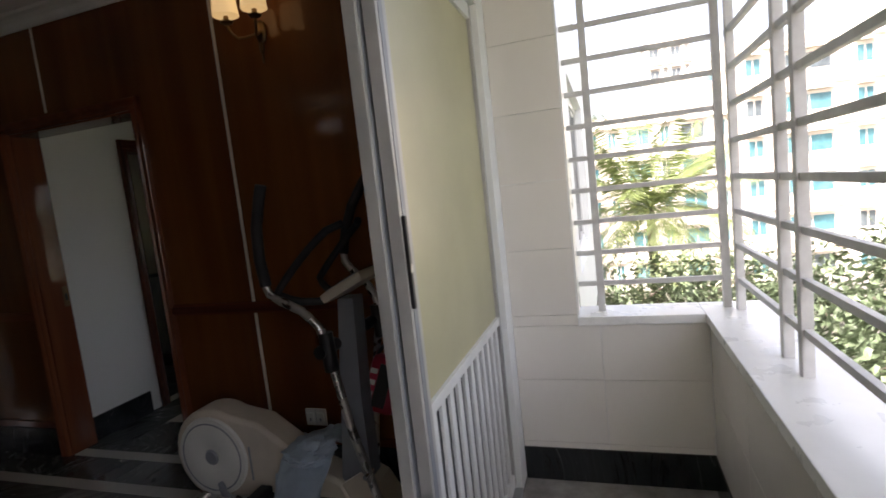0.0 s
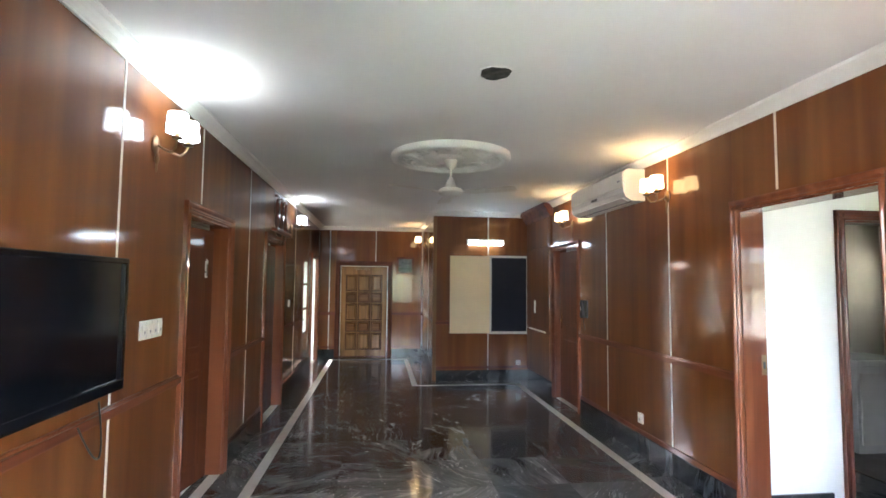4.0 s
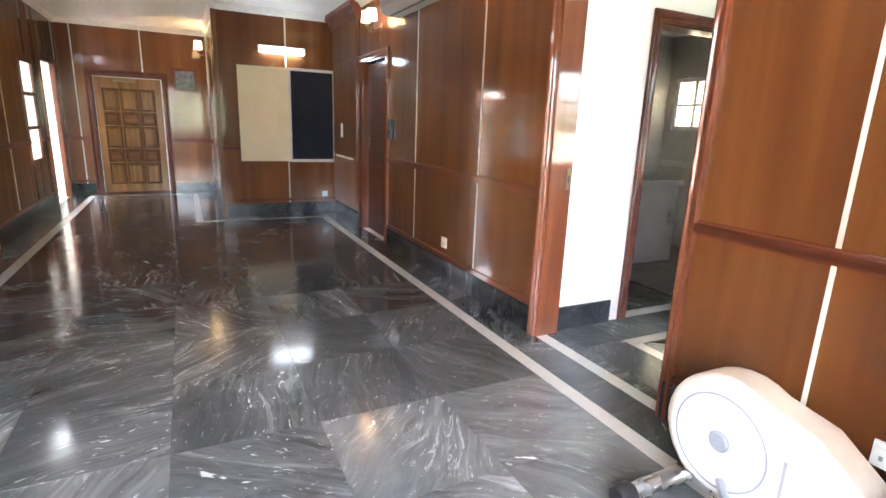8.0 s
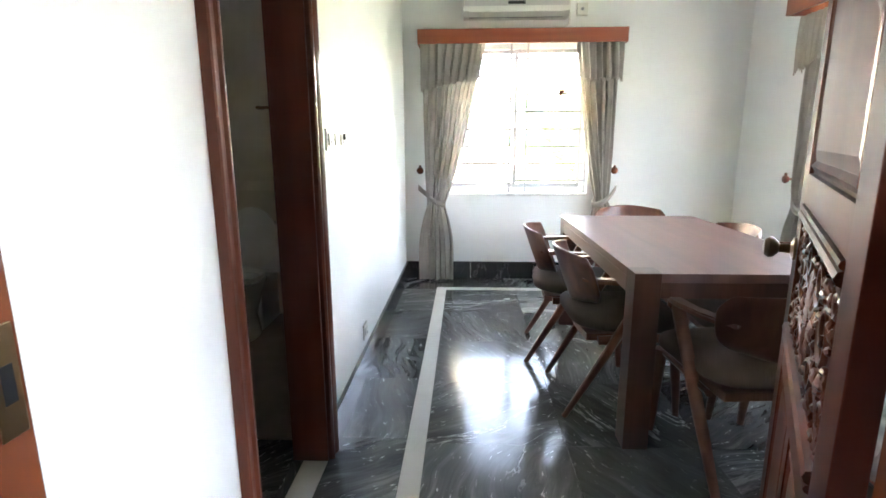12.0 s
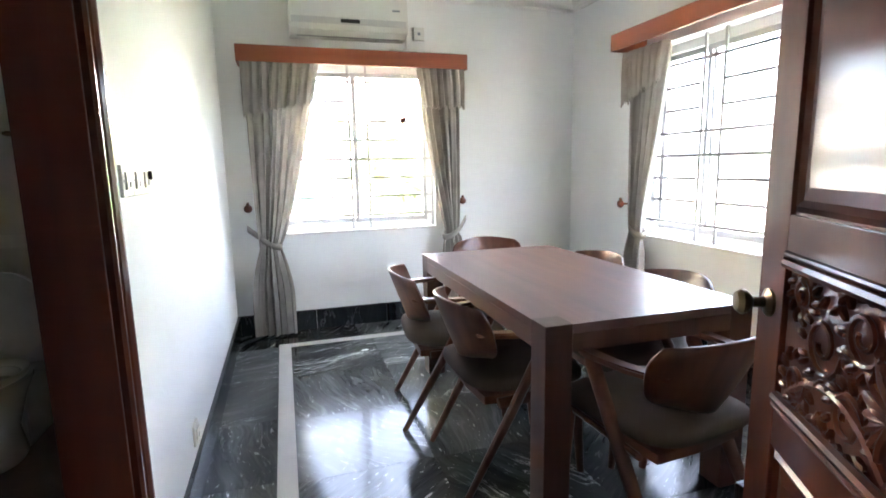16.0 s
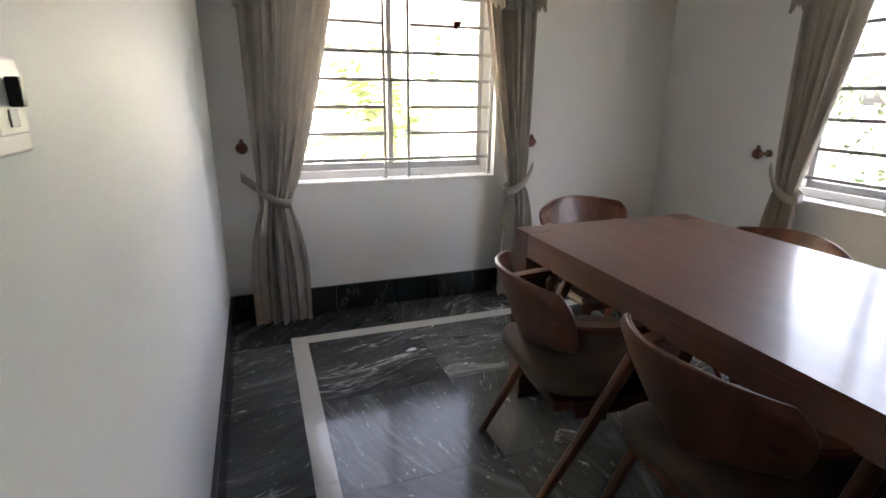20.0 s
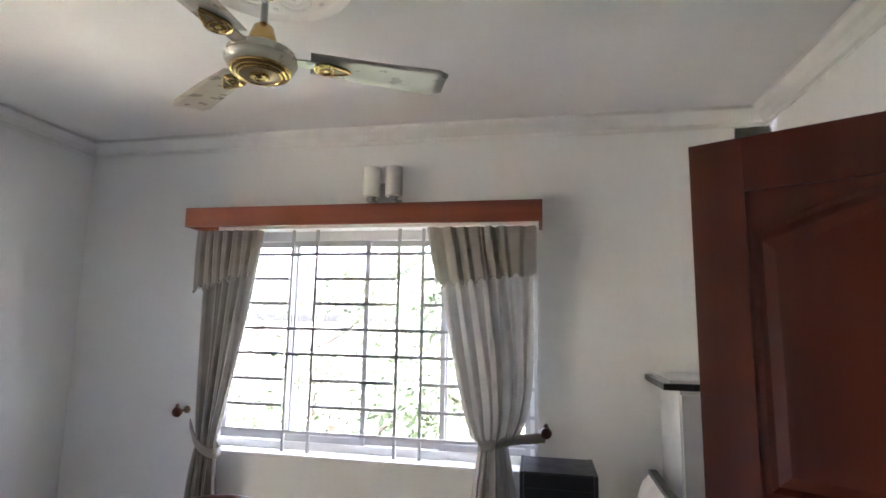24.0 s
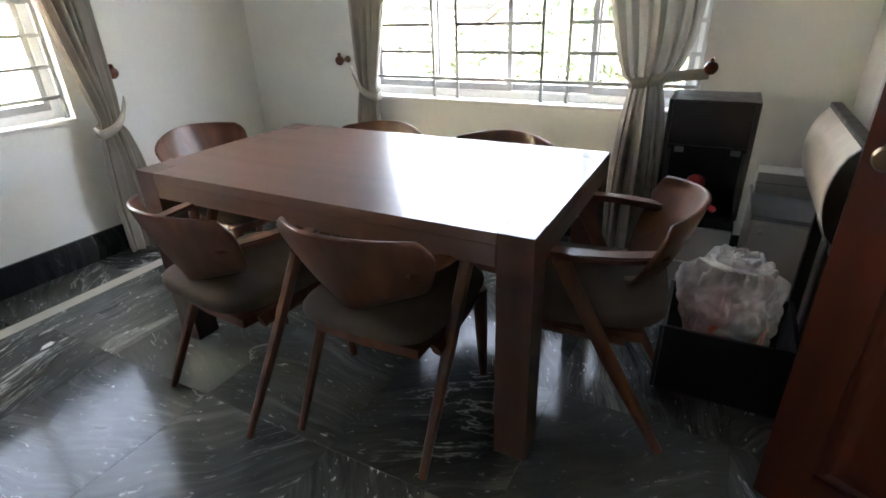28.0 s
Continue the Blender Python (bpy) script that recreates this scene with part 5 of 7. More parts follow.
# ---- cabinets and clutter in the corner ----
ped = thing("drawer_pedestal", "two-drawer pale grey pedestal with black carcass", "drawer unit", (4.568, 2.40, 0))
part("carcass", boxed(-0.165, -0.22, 0.03, 0.165, 0.22, 0.43, 0.003), M_BLACK, ped)
part("plinth", boxed(-0.15, -0.20, 0, 0.15, 0.20, 0.03), M_BLACK, ped)
for z0, z1 in ((0.05, 0.255), (0.262, 0.42)):
    dr = part("drawer_front", boxed(-0.16, 0.22, z0, 0.16, 0.238, z1, 0.002), M_DRAWER, ped, "pale grey drawer front")
    part("drawer_knob", lathe(bmesh.new(), [(0.0, 0.0), (0.014, 0.0), (0.014, 0.008), (0.006, 0.012), (0.0, 0.013)], 14, pose(0.0, 0.238, (z0 + z1) / 2 + 0.02, -90, 0, 0)), M_ALU_GREY, dr, "", True)
hutch = thing("black_shelf", "open black shelf unit standing on the pedestal", "shelf", (4.56, 2.38, 0.43))
part("side", boxed(-0.165, -0.14, 0, -0.148, 0.14, 0.485, 0.002), M_BLACK, hutch)
part("side", boxed(0.148, -0.14, 0, 0.165, 0.14, 0.485, 0.002), M_BLACK, hutch)
part("back", boxed(-0.148, -0.14, 0, 0.148, -0.128, 0.48), M_BLACK, hutch)
part("base", boxed(-0.148, -0.128, 0, 0.148, 0.16, 0.016, 0.002), M_BLACK, hutch)
for z in (0.285, 0.415, 0.47):
    sh = part("shelf", boxed(-0.148, -0.128, z, 0.148, 0.135, z + 0.015, 0.002), M_BLACK, hutch)
for x in (-0.11, 0.10):
    part("clip", boxed(x - 0.018, 0.1355, 0.272, x + 0.018, 0.142, 0.295, 0.002), M_ALU_GREY, hutch, "small steel clip")
for z0, z1 in ((0.425, 0.485), (0.30, 0.425)):
    part("front_strip", boxed(-0.147, 0.1355, z0 + 0.006, 0.147, 0.14, z1 - 0.006, 0.001), M_BLACK, hutch)


def crumple(name, at, size, mat, label, category, seed, amp=0.3, u=34, v=22, flat=0.0):
    bm = bmesh.new()
    bmesh.ops.create_uvsphere(bm, u_segments=u, v_segments=v, radius=1.0)
    off = Vector((seed * 7.1, seed * 3.3, seed))
    for q in bm.verts:
        p = q.co.copy()
        n = noise.noise(p * 1.7 + off) * 0.6 + abs(noise.noise(p * 3.6 + off)) * 0.55 + abs(noise.noise(p * 7.5 + off)) * 0.25 - 0.25
        q.co = p * (1 + amp * n)
        q.co.z = max(q.co.z, -0.75 + flat)
        q.co.x, q.co.y, q.co.z = q.co.x * size[0], q.co.y * size[1], q.co.z * size[2]
    low = min(q.co.z for q in bm.verts)
    for q in bm.verts:
        q.co = q.co - Vector((0, 0, low)) + Vector(at)
    return tagged(link(name, bm, mat, None, "", True), label, category)


rag = crumple("red_rag", (4.60, 2.46, 0.447), (0.085, 0.060, 0.062), M_RED, "crumpled bright red cloth in the black shelf", "cloth", 3, 0.4, 44, 30)
part("knot", ball(ball(bmesh.new(), (4.575, 2.475, 0.565), (0.040, 0.034, 0.036)), (4.585, 2.47, 0.535), (0.036, 0.03, 0.032)), M_RED, rag, "", True)
part("tail", sweep(bmesh.new(), bow((4.55, 2.48, 0.51), (4.53, 2.49, 0.47), (4.478, 2.495, 0.457), 8), [0.02, 0.017, 0.02, 0.014, 0.018, 0.022, 0.015, 0.02, 0.008], 8, 0.5), M_RED, rag, "", True)
low = thing("low_cabinet", "low pale grey cabinet with a dark edge", "cabinet", (4.19, 2.32, 0))
part("carcass", boxed(-0.15, -0.22, 0.0, 0.15, 0.20, 0.45, 0.003), M_DRAWER, low)
part("top", boxed(-0.155, -0.225, 0.45, 0.155, 0.215, 0.47, 0.003), M_GREY_PLASTIC, low)
dr = part("door", boxed(-0.14, 0.20, 0.03, 0.14, 0.217, 0.435, 0.003), M_DRAWER, low)
for x in (-0.11, 0.11):
    part("bolt", lathe(bmesh.new(), [(0.0, 0.0), (0.010, 0.0), (0.010, 0.005), (0.0, 0.007)], 12, pose(x, 0.217, 0.40, -90, 0, 0)), M_ALU_GREY, dr)
back_box = thing("storage_box", "pale grey box standing on the low cabinet", "box", (4.19, 2.19, 0.47))
part("box", boxed(-0.145, -0.09, 0, 0.145, 0.04, 0.10, 0.004), M_DRAWER, back_box)
part("seam", boxed(-0.146, 0.038, 0.05, 0.146, 0.0415, 0.054), M_GREY_PLASTIC, back_box)
tall = thing("tall_cabinet", "tall pale cabinet with an overhanging dark top", "cabinet", (3.83, 2.22, 0))
part("carcass", boxed(-0.2, -0.21, 0.04, 0.2, 0.17, 1.27, 0.004), M_DRAWER, tall)
part("plinth", boxed(-0.18, -0.19, 0, 0.18, 0.15, 0.04), M_BLACK, tall)
part("door", boxed(-0.195, 0.17, 0.06, 0.195, 0.186, 1.25, 0.003), M_DRAWER, tall)
part("top", boxed(-0.24, -0.22, 1.27, 0.27, 0.20, 1.30, 0.004), M_BLACK, tall, "black overhanging top")
part("lid", boxed(-0.22, -0.22, 1.30, 0.24, 0.18, 1.315, 0.003), M_DRAWER, tall)
pad = thing("padded_bench_top", "cream padded half-round board on edge with black backing", "padded board", (4.085, 2.62, 0))
prof = [(0.0, 0.56), (0.0, 0.87)] + [(0.055 * math.sin(math.pi * k / 10) ** 0.6, 0.87 - 0.31 * k / 10) for k in range(1, 10)]
m_pad = Matrix.Translation((0.06, 0, 0))
part("pad", extrude(bmesh.new(), prof, -0.36, 0.34, m_pad @ ALONG_Y), M_VINYL, pad, "cream vinyl padding", True)
part("end_cap", extrude(bmesh.new(), [(x * 0.97, z) for x, z in prof], 0.34, 0.355, m_pad @ ALONG_Y), M_BLACK, pad)
part("backing", boxed(0.02, -0.38, 0.52, 0.06, 0.37, 0.89, 0.008), M_BLACK, pad)
for y in (-0.01, 0.30):
    part("leg", boxed(0.025, y - 0.02, 0.0, 0.065, y + 0.02, 0.55, 0.003), M_BLACK, pad)
    part("foot", boxed(-0.12, y - 0.025, 0.0, 0.02, y + 0.025, 0.03, 0.003), M_BLACK, pad)
crate = thing("open_crate", "open black plastic crate on the marble floor", "crate", (4.380, 3.015, 0))
for x0, y0, x1, y1 in ((-0.21, -0.18, -0.195, 0.18), (0.195, -0.18, 0.21, 0.18), (-0.195, -0.18, 0.195, -0.165), (-0.195, 0.165, 0.195, 0.18)):
    part("side", boxed(x0, y0, 0.0, x1, y1, 0.265, 0.003), M_BLACK, crate)
part("bottom", boxed(-0.195, -0.165, 0.0, 0.195, 0.165, 0.012), M_BLACK, crate)
poly = thing("plastic_bag", "stuffed translucent white plastic bag standing in the black crate", "bag", (4.385, 3.015, 0.014))


def bag_film(u, v):
    a = u * 2 * math.pi
    f = v
    r = 0.122 + 0.040 * math.sin(min(1, f / 0.66) * math.pi * 0.62) if f < 0.66 else 0.158 * math.cos((f - 0.66) / 0.34 * 1.5) ** 0.6
    z = 0.01 + 0.45 * min(1.0, f / 0.86) ** 0.9 - 0.02 * max(0.0, f - 0.86) / 0.14
    q = Vector((math.cos(a) * 1.6, math.sin(a) * 1.6, z * 6))
    fold = abs(noise.noise(q * 1.1)) * 0.045 + abs(noise.noise(q * 2.6 + Vector((4, 0, 0)))) * 0.030 + noise.noise(q * 0.7) * 0.03 - 0.022
    return Vector(((r + fold) * math.cos(a), (r * 0.82 + fold) * math.sin(a), z + (fold * 0.6 if f > 0.3 else 0)))


part("film", surface(bmesh.new(), 110, 56, bag_film), M_BAG, poly, "", True)
for k in range(6):
    a = k * 1.05
    pts = [(0.05 * math.cos(a) + 0.012 * i * math.cos(a + 0.5 * i), 0.05 * math.sin(a) + 0.012 * i * math.sin(a + 0.5 * i), 0.46 + 0.014 * i - 0.003 * i * i) for i in range(6)]
    part("film_fold", sweep(bmesh.new(), pts, [0.012, 0.018, 0.02, 0.018, 0.014, 0.004], 7, 0.35), M_BAG, poly, "", True)
crumple("pink_wrapping", (4.385, 3.03, 0.03), (0.125, 0.105, 0.205), M_PINK, "pinkish wrapping inside the plastic bag", "wrapper", 8, 0.25)

charm = thing("hanging_charm", "small dark ornament hanging on a cord in the east window", "ornament", (DX1 + 0.04, 3.553, 1.69))
part("cord", rod(bmesh.new(), (0, 0, 0.015), (0, -0.004, 0.40), 0.0025, None, 6), M_STRIP, charm)
bm = ball(bmesh.new(), (0, 0, 0), (0.012, 0.028, 0.016))
ball(bm, (0, 0.006, -0.022), (0.009, 0.014, 0.012))
ball(bm, (0, -0.02, 0.008), (0.008, 0.012, 0.010))
part("pendant", bm, M_CASING, charm, "", True)

# ---- hall fittings ----
plaster_rose((1.52, 6.25, HC), 0.53, "large round white plaster ceiling rose with a thick rim", True)
ceiling_fan((1.52, 6.25, HC), 0.33, -32, 0.60, M_FAN_WHITE, M_FAN_WHITE, M_FAN_WHITE, "plain white three-bladed ceiling fan", False)
split_ac((XR, 6.76, 2.285), 90, 1.28, 0.29, 0.20, "long beige wall-mounted air conditioner under the cornice")
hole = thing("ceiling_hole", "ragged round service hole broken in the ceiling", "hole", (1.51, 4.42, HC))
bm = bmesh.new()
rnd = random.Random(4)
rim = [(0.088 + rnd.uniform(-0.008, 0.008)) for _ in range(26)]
# The ceiling isn't cut: a dark disc stands for the shade in the hole.
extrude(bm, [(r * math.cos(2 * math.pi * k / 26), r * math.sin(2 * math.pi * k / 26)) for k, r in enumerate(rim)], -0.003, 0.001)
part("dark_opening", bm, plain("hole_shade_brown", (0.06, 0.055, 0.045), 0.9, vary=0.4, scale=20), hole)
bm = bmesh.new()
pts = [(r * 1.03 * math.cos(2 * math.pi * k / 26), r * 1.03 * math.sin(2 * math.pi * k / 26), -0.002) for k, r in enumerate(rim)]
sweep(bm, [*pts, pts[0]], [rnd.uniform(0.003, 0.007) for _ in range(27)], 6)
part("broken_edge", bm, M_CEIL, hole)

tv = thing("television", "large flat black television mounted on the panelling", "television", (XL, 3.75, 1.335), -90)
part("bracket", boxed(-0.25, 0.0, -0.15, 0.25, 0.035, 0.15, 0.003), M_BLACK, tv)
part("body", boxed(-0.49, 0.035, -0.27, 0.49, 0.075, 0.27, 0.01), M_BLACK, tv)
fr = bmesh.new()
for x0, z0, x1, z1 in ((-0.51, 0.265, 0.51, 0.29), (-0.51, -0.29, 0.51, -0.245), (-0.51, -0.245, -0.485, 0.265), (0.485, -0.245, 0.51, 0.265)):
    box(fr, x0, 0.06, z0, x1, 0.10, z1, 0.004)
part("bezel", fr, M_SCREEN, tv, "glossy black bezel")
part("screen", boxed(-0.485, 0.075, -0.245, 0.485, 0.088, 0.265), M_SCREEN, tv, "dark glossy screen")
cable = bmesh.new()
sweep(cable, bow((XL + 0.03, 4.2, 1.0), (XL + 0.04, 4.3, 0.55), (XL + 0.03, 4.05, 0.93), 14), 0.004, 6)
tagged(link("tv_cable", cable, M_BLACK, None, "", True), "thin black cable hanging below the television", "cable")

plate("light_switch", (XL, 4.74, 1.265), -90, 0.26, 0.10, 4, "cream switch plate on the varnished panelling", "switch")
plate("light_switch", (XL, 8.95, 1.23), -90, 0.09, 0.09, 1, "small white switch on the varnished panelling", "switch")
plate("wall_socket", (XR, 6.255, 0.32), 90, 0.09, 0.09, 1, "white wall socket on the lower panelling", "socket")
plate("wall_socket", (XR, 3.05, 0.325), 90, 0.12, 0.09, 2, "white double socket on the lower panelling", "socket")
plate("wall_socket", (3.11, YF, 0.27), 180, 0.08, 0.08, 1, "white wall socket low on the panelled wall", "socket")
plate("light_switch", (XR, 7.60, 1.25), 90, 0.08, 0.08, 1, "white switch beside the intercom handset", "switch")
phone = thing("intercom_phone", "black wall intercom handset on the panelling", "intercom", (XR, 7.47, 1.24), 90)
part("cradle", boxed(-0.045, 0.0, -0.10, 0.045, 0.03, 0.10, 0.006), M_BLACK, phone)
bm = bmesh.new()
sweep(bm, [(0, 0.05, 0.10), (0, 0.055, 0.06), (0, 0.05, 0.0), (0, 0.055, -0.06), (0, 0.05, -0.10)], [0.026, 0.03, 0.018, 0.03, 0.026], 10)
part("handset", bm, M_BLACK, phone, "", True)
bm = bmesh.new()
sweep(bm, [(0.02 * math.sin(k * 0.2), 0.03, -0.10 - 0.006 * k) for k in range(24)], 0.004, 6)
part("cord", bm, M_BLACK, phone)

# pinboard
board = thing("notice_board", "white-framed board, half cream felt and half navy", "notice board", (2.635, YF - 0.027, 1.345), 180)
part("cream_half", boxed(0.0, 0.002, -0.61, 0.635, 0.018, 0.61, 0.002), M_BOARD_CREAM, board, "cream felt half")
part("navy_half", boxed(-0.60, 0.002, -0.58, -0.03, 0.016, 0.585, 0.001), M_BOARD_NAVY, board, "navy felt half")
for x0, z0, x1, z1 in ((-0.635, -0.62, -0.60, 0.62), (-0.03, -0.62, 0.0, 0.62), (-0.60, -0.62, -0.03, -0.58), (-0.60, 0.585, -0.03, 0.62)):
    part("frame_strip", boxed(x0, 0.0, z0, x1, 0.024, z1, 0.002), M_WHITE_PLASTIC, board, "white frame strip")

# fitted cupboard face beyond the second door
cup = thing("wall_cupboard", "varnished built-in cupboard with moulded crown and white handle", "cupboard", (XR, 9.22, 0), 90)
part("carcass", boxed(-0.58, 0.001, 0.19, 0.56, 0.03, 2.50, 0.003), M_PANEL, cup)
part("upper_door", boxed(-0.54, 0.03, 2.06, 0.54, 0.042, 2.47, 0.003), M_PANEL, cup)
dr = part("door", boxed(-0.54, 0.03, 0.86, 0.54, 0.042, 2.02, 0.003), M_PANEL, cup)
part("handle", boxed(0.06, 0.042, 1.09, 0.085, 0.065, 1.27, 0.004), M_WHITE_PLASTIC, dr, "white bar handle")
part("lower_door", boxed(-0.54, 0.03, 0.22, 0.54, 0.042, 0.82, 0.003), M_PANEL, cup)
part("ledge_strip", boxed(-0.40, 0.042, 0.825, 0.40, 0.05, 0.85, 0.002), M_STRIP, cup, "white inlay strip")
part("crown", extrude(bmesh.new(), [(0.0, 2.46), (0.05, 2.46), (0.06, 2.50), (0.09, 2.53), (0.10, 2.57), (0.14, 2.60), (0.14, 2.655), (0.0, 2.655)], -0.62, 0.575, ALONG_X), M_TRIM_Y, cup, "heavy moulded crown")


# plain doors
def flush_leaf(name, label, at, turn, w, h, mat, panels=((0.14, 0.85), (0.98, 1.86)), lever=True):
    d = tagged(new(name), label, "door", "", "structure")
    d.matrix_world = pose(*at, 0, 0, turn)
    part("leaf", boxed(0, -0.018, 0.008, w, 0.018, h, 0.002), mat, d)
    for z0, z1 in panels:
        for s in (-1, 1):
            bm = bmesh.new()
            box(bm, 0.12, s * 0.018, z0, w - 0.12, s * 0.024, min(z1, h - 0.1), 0.003)
            box(bm, 0.17, s * 0.024, z0 + 0.05, w - 0.17, s * 0.029, min(z1, h - 0.1) - 0.05, 0.004)
            part("raised_panel", bm, mat, d)
    if lever:
        for s in (-1, 1):
            bm = boxed(w - 0.085, s * 0.018, 0.93, w - 0.045, s * 0.024, 1.12, 0.002)
            rod(bm, (w - 0.065, s * 0.02, 1.04), (w - 0.065, s * 0.06, 1.04), 0.008)
            sweep(bm, [(w - 0.065, s * 0.058, 1.04), (w - 0.12, s * 0.06, 1.04), (w - 0.17, s * 0.055, 1.035)], 0.008, 8)
            part("lever_handle", bm, M_BRASS, d, "brass lever handle", True)
    return d


flush_leaf("door_left_near", "varnished wooden door standing slightly ajar", (XL - 0.125, 6.09, 0), -100, 0.84, 1.925, M_DOOR)
flush_leaf("door_left_far", "varnished wooden door, shut", (XL - 0.10, 8.39, 0), -90, 0.885, 1.95, M_DOOR)
flush_leaf("door_right_far", "varnished wooden door, shut", (XR + 0.08, 7.75, 0), 90, 0.775, 1.95, M_DOOR)
flush_leaf("door_lit", "pale varnished door open towards a bright room", (XL - 0.17, 12.04, 0), 152, 0.78, 1.94, M_FRONT)
bolt = thing("door_bolt", "small steel bolt on the varnished door", "bolt", (XL - 0.06, 5.78, 1.62), -100)
part("plate", boxed(-0.015, 0, -0.07, 0.015, 0.006, 0.07, 0.002), M_STEEL, bolt)
part("slide", rod(bmesh.new(), (0, 0.01, -0.06), (0, 0.01, 0.06), 0.006), M_STEEL, bolt)

# carved crest over the far left door
crest = thing("carved_crest", "dark carved wooden scroll crest over a door", "carving", (XL, 8.18, 2.10), -90)
part("shelf", boxed(-0.46, 0.0, 0.0, 0.46, 0.07, 0.035, 0.005), M_CASING, crest)
for x in (-0.26, 0.0, 0.26):
    bm = bmesh.new()
    for m in (-1, 1):
        sweep(bm, [(x + m * (0.012 + 0.05 * math.sin(k * 0.42)), 0.02, 0.04 + 0.025 * k) for k in range(15)], 0.012, 6)
    box(bm, x - 0.085, 0.008, 0.40, x + 0.085, 0.032, 0.43)
    part("scroll", bm, M_CASING, crest, "", True)

# front door: fifteen raised panels
fd = tagged(new("door_front"), "pale wooden front door with fifteen raised panels", "door", "", "structure")
fd.matrix_world = pose(0.58, YL + 0.035, 0)
W = 0.47
part("leaf", boxed(-W, 0.0, 0.01, W, 0.03, 1.845, 0.002), M_FRONT, fd)
cols = [(-W + 0.10, -W + 0.325), (-0.125, 0.125), (W - 0.325, W - 0.10)]
z = 0.14
for k in range(5):
    h = 0.345 if k % 2 == 0 else 0.21
    for c0, c1 in cols:
        for name, rings, mat in (("panel_moulding", ((0.0, 0.0), (0.010, -0.012), (0.024, -0.002)), M_FRONT_DARK), ("raised_panel", ((0.024, -0.002), (0.045, -0.018)), M_FRONT if k % 2 == 0 else M_FRONT_RED)):
            bm = bmesh.new()
            last = None
            for ins, y in rings:
                now = [bm.verts.new(v) for v in ((c0 + ins, y, z + ins), (c1 - ins, y, z + ins), (c1 - ins, y, z + h - ins), (c0 + ins, y, z + h - ins))]
                if last:
                    for i in range(4):
                        bm.faces.new((last[i], last[(i + 1) % 4], now[(i + 1) % 4], now[i]))
                last = now
            if name == "raised_panel":
                bm.faces.new(last)
            part(name, bm, mat, fd)
    z += h + 0.02
part("sill_strip", boxed(-W - 0.02, -0.03, 0.0, W + 0.02, 0.03, 0.012, 0.002), M_CASING, fd)
part("door_closer", boxed(-0.2, -0.06, 1.78, 0.1, -0.002, 1.84, 0.005), M_BRONZE, fd)
pic = thing("framed_picture", "small dark-framed faded picture high beside the front door", "picture", (1.42, YL, 1.87), 180)
part("frame", boxed(-0.18, 0.0, -0.18, 0.18, 0.025, 0.18, 0.005), M_CASING, pic)
part("picture", boxed(-0.14, 0.025, -0.14, 0.14, 0.028, 0.14), plain("faded_dark_print", (0.09, 0.10, 0.10), 0.3, vary=0.5, scale=9), pic)
part("lower_band", boxed(-0.14, 0.028, -0.14, 0.14, 0.030, -0.04), plain("dark_print_band", (0.06, 0.08, 0.07), 0.3, vary=0.4, scale=14), pic)

# side light beside the lit doorway
sw = tagged(new("window_side"), "narrow three-paned window into a bright room", "window", "", "structure")
a0, a1, z0, z1 = SIDE_WIN
for p, q, r, s in ((a0 - 0.03, a0 + 0.02, z0 - 0.03, z1 + 0.03), (a1 - 0.02, a1 + 0.03, z0 - 0.03, z1 + 0.03), (a0 + 0.02, a1 - 0.02, z0 - 0.03, z0 + 0.02), (a0 + 0.02, a1 - 0.02, z1 - 0.02, z1 + 0.03), (a0 + 0.02, a1 - 0.02, 1.06, 1.10), (a0 + 0.02, a1 - 0.02, 1.46, 1.50)):
    part("window_frame", boxed(XL - 0.019, p, r, XL + 0.008, q, s, 0.002), M_TRIM, sw)
for r, s in ((z0 + 0.02, 1.06), (1.10, 1.46), (1.50, z1 - 0.02)):
    pane = part("pane", boxed(XL - 0.012, a0 + 0.02, r, XL - 0.008, a1 - 0.02, s), M_GLASS, sw)
    pane.visible_shadow = False


# ---- elliptical trainer ----
el = thing("elliptical_trainer", "cream and grey elliptical cross trainer beside the panelling", "exercise machine", (2.96, 2.6, 0))
# local: y runs towards the flywheel end, x across
def shroud(bm, x0, x1, grow=0.0):
    cy, cz, r = 0.765, 0.305, 0.225 + grow
    out = [(cy + r * math.cos(radians(a)), cz + r * math.sin(radians(a))) for a in range(-60, 131, 12)]
    out += [(0.50, 0.47 + grow), (0.36, 0.37 + grow), (0.22, 0.27 + grow), (0.10, 0.22), (0.06, 0.14), (0.10, 0.09), (0.40, 0.09), (0.62, 0.105)]
    return extrude(bm, out, x0, x1, ALONG_X)


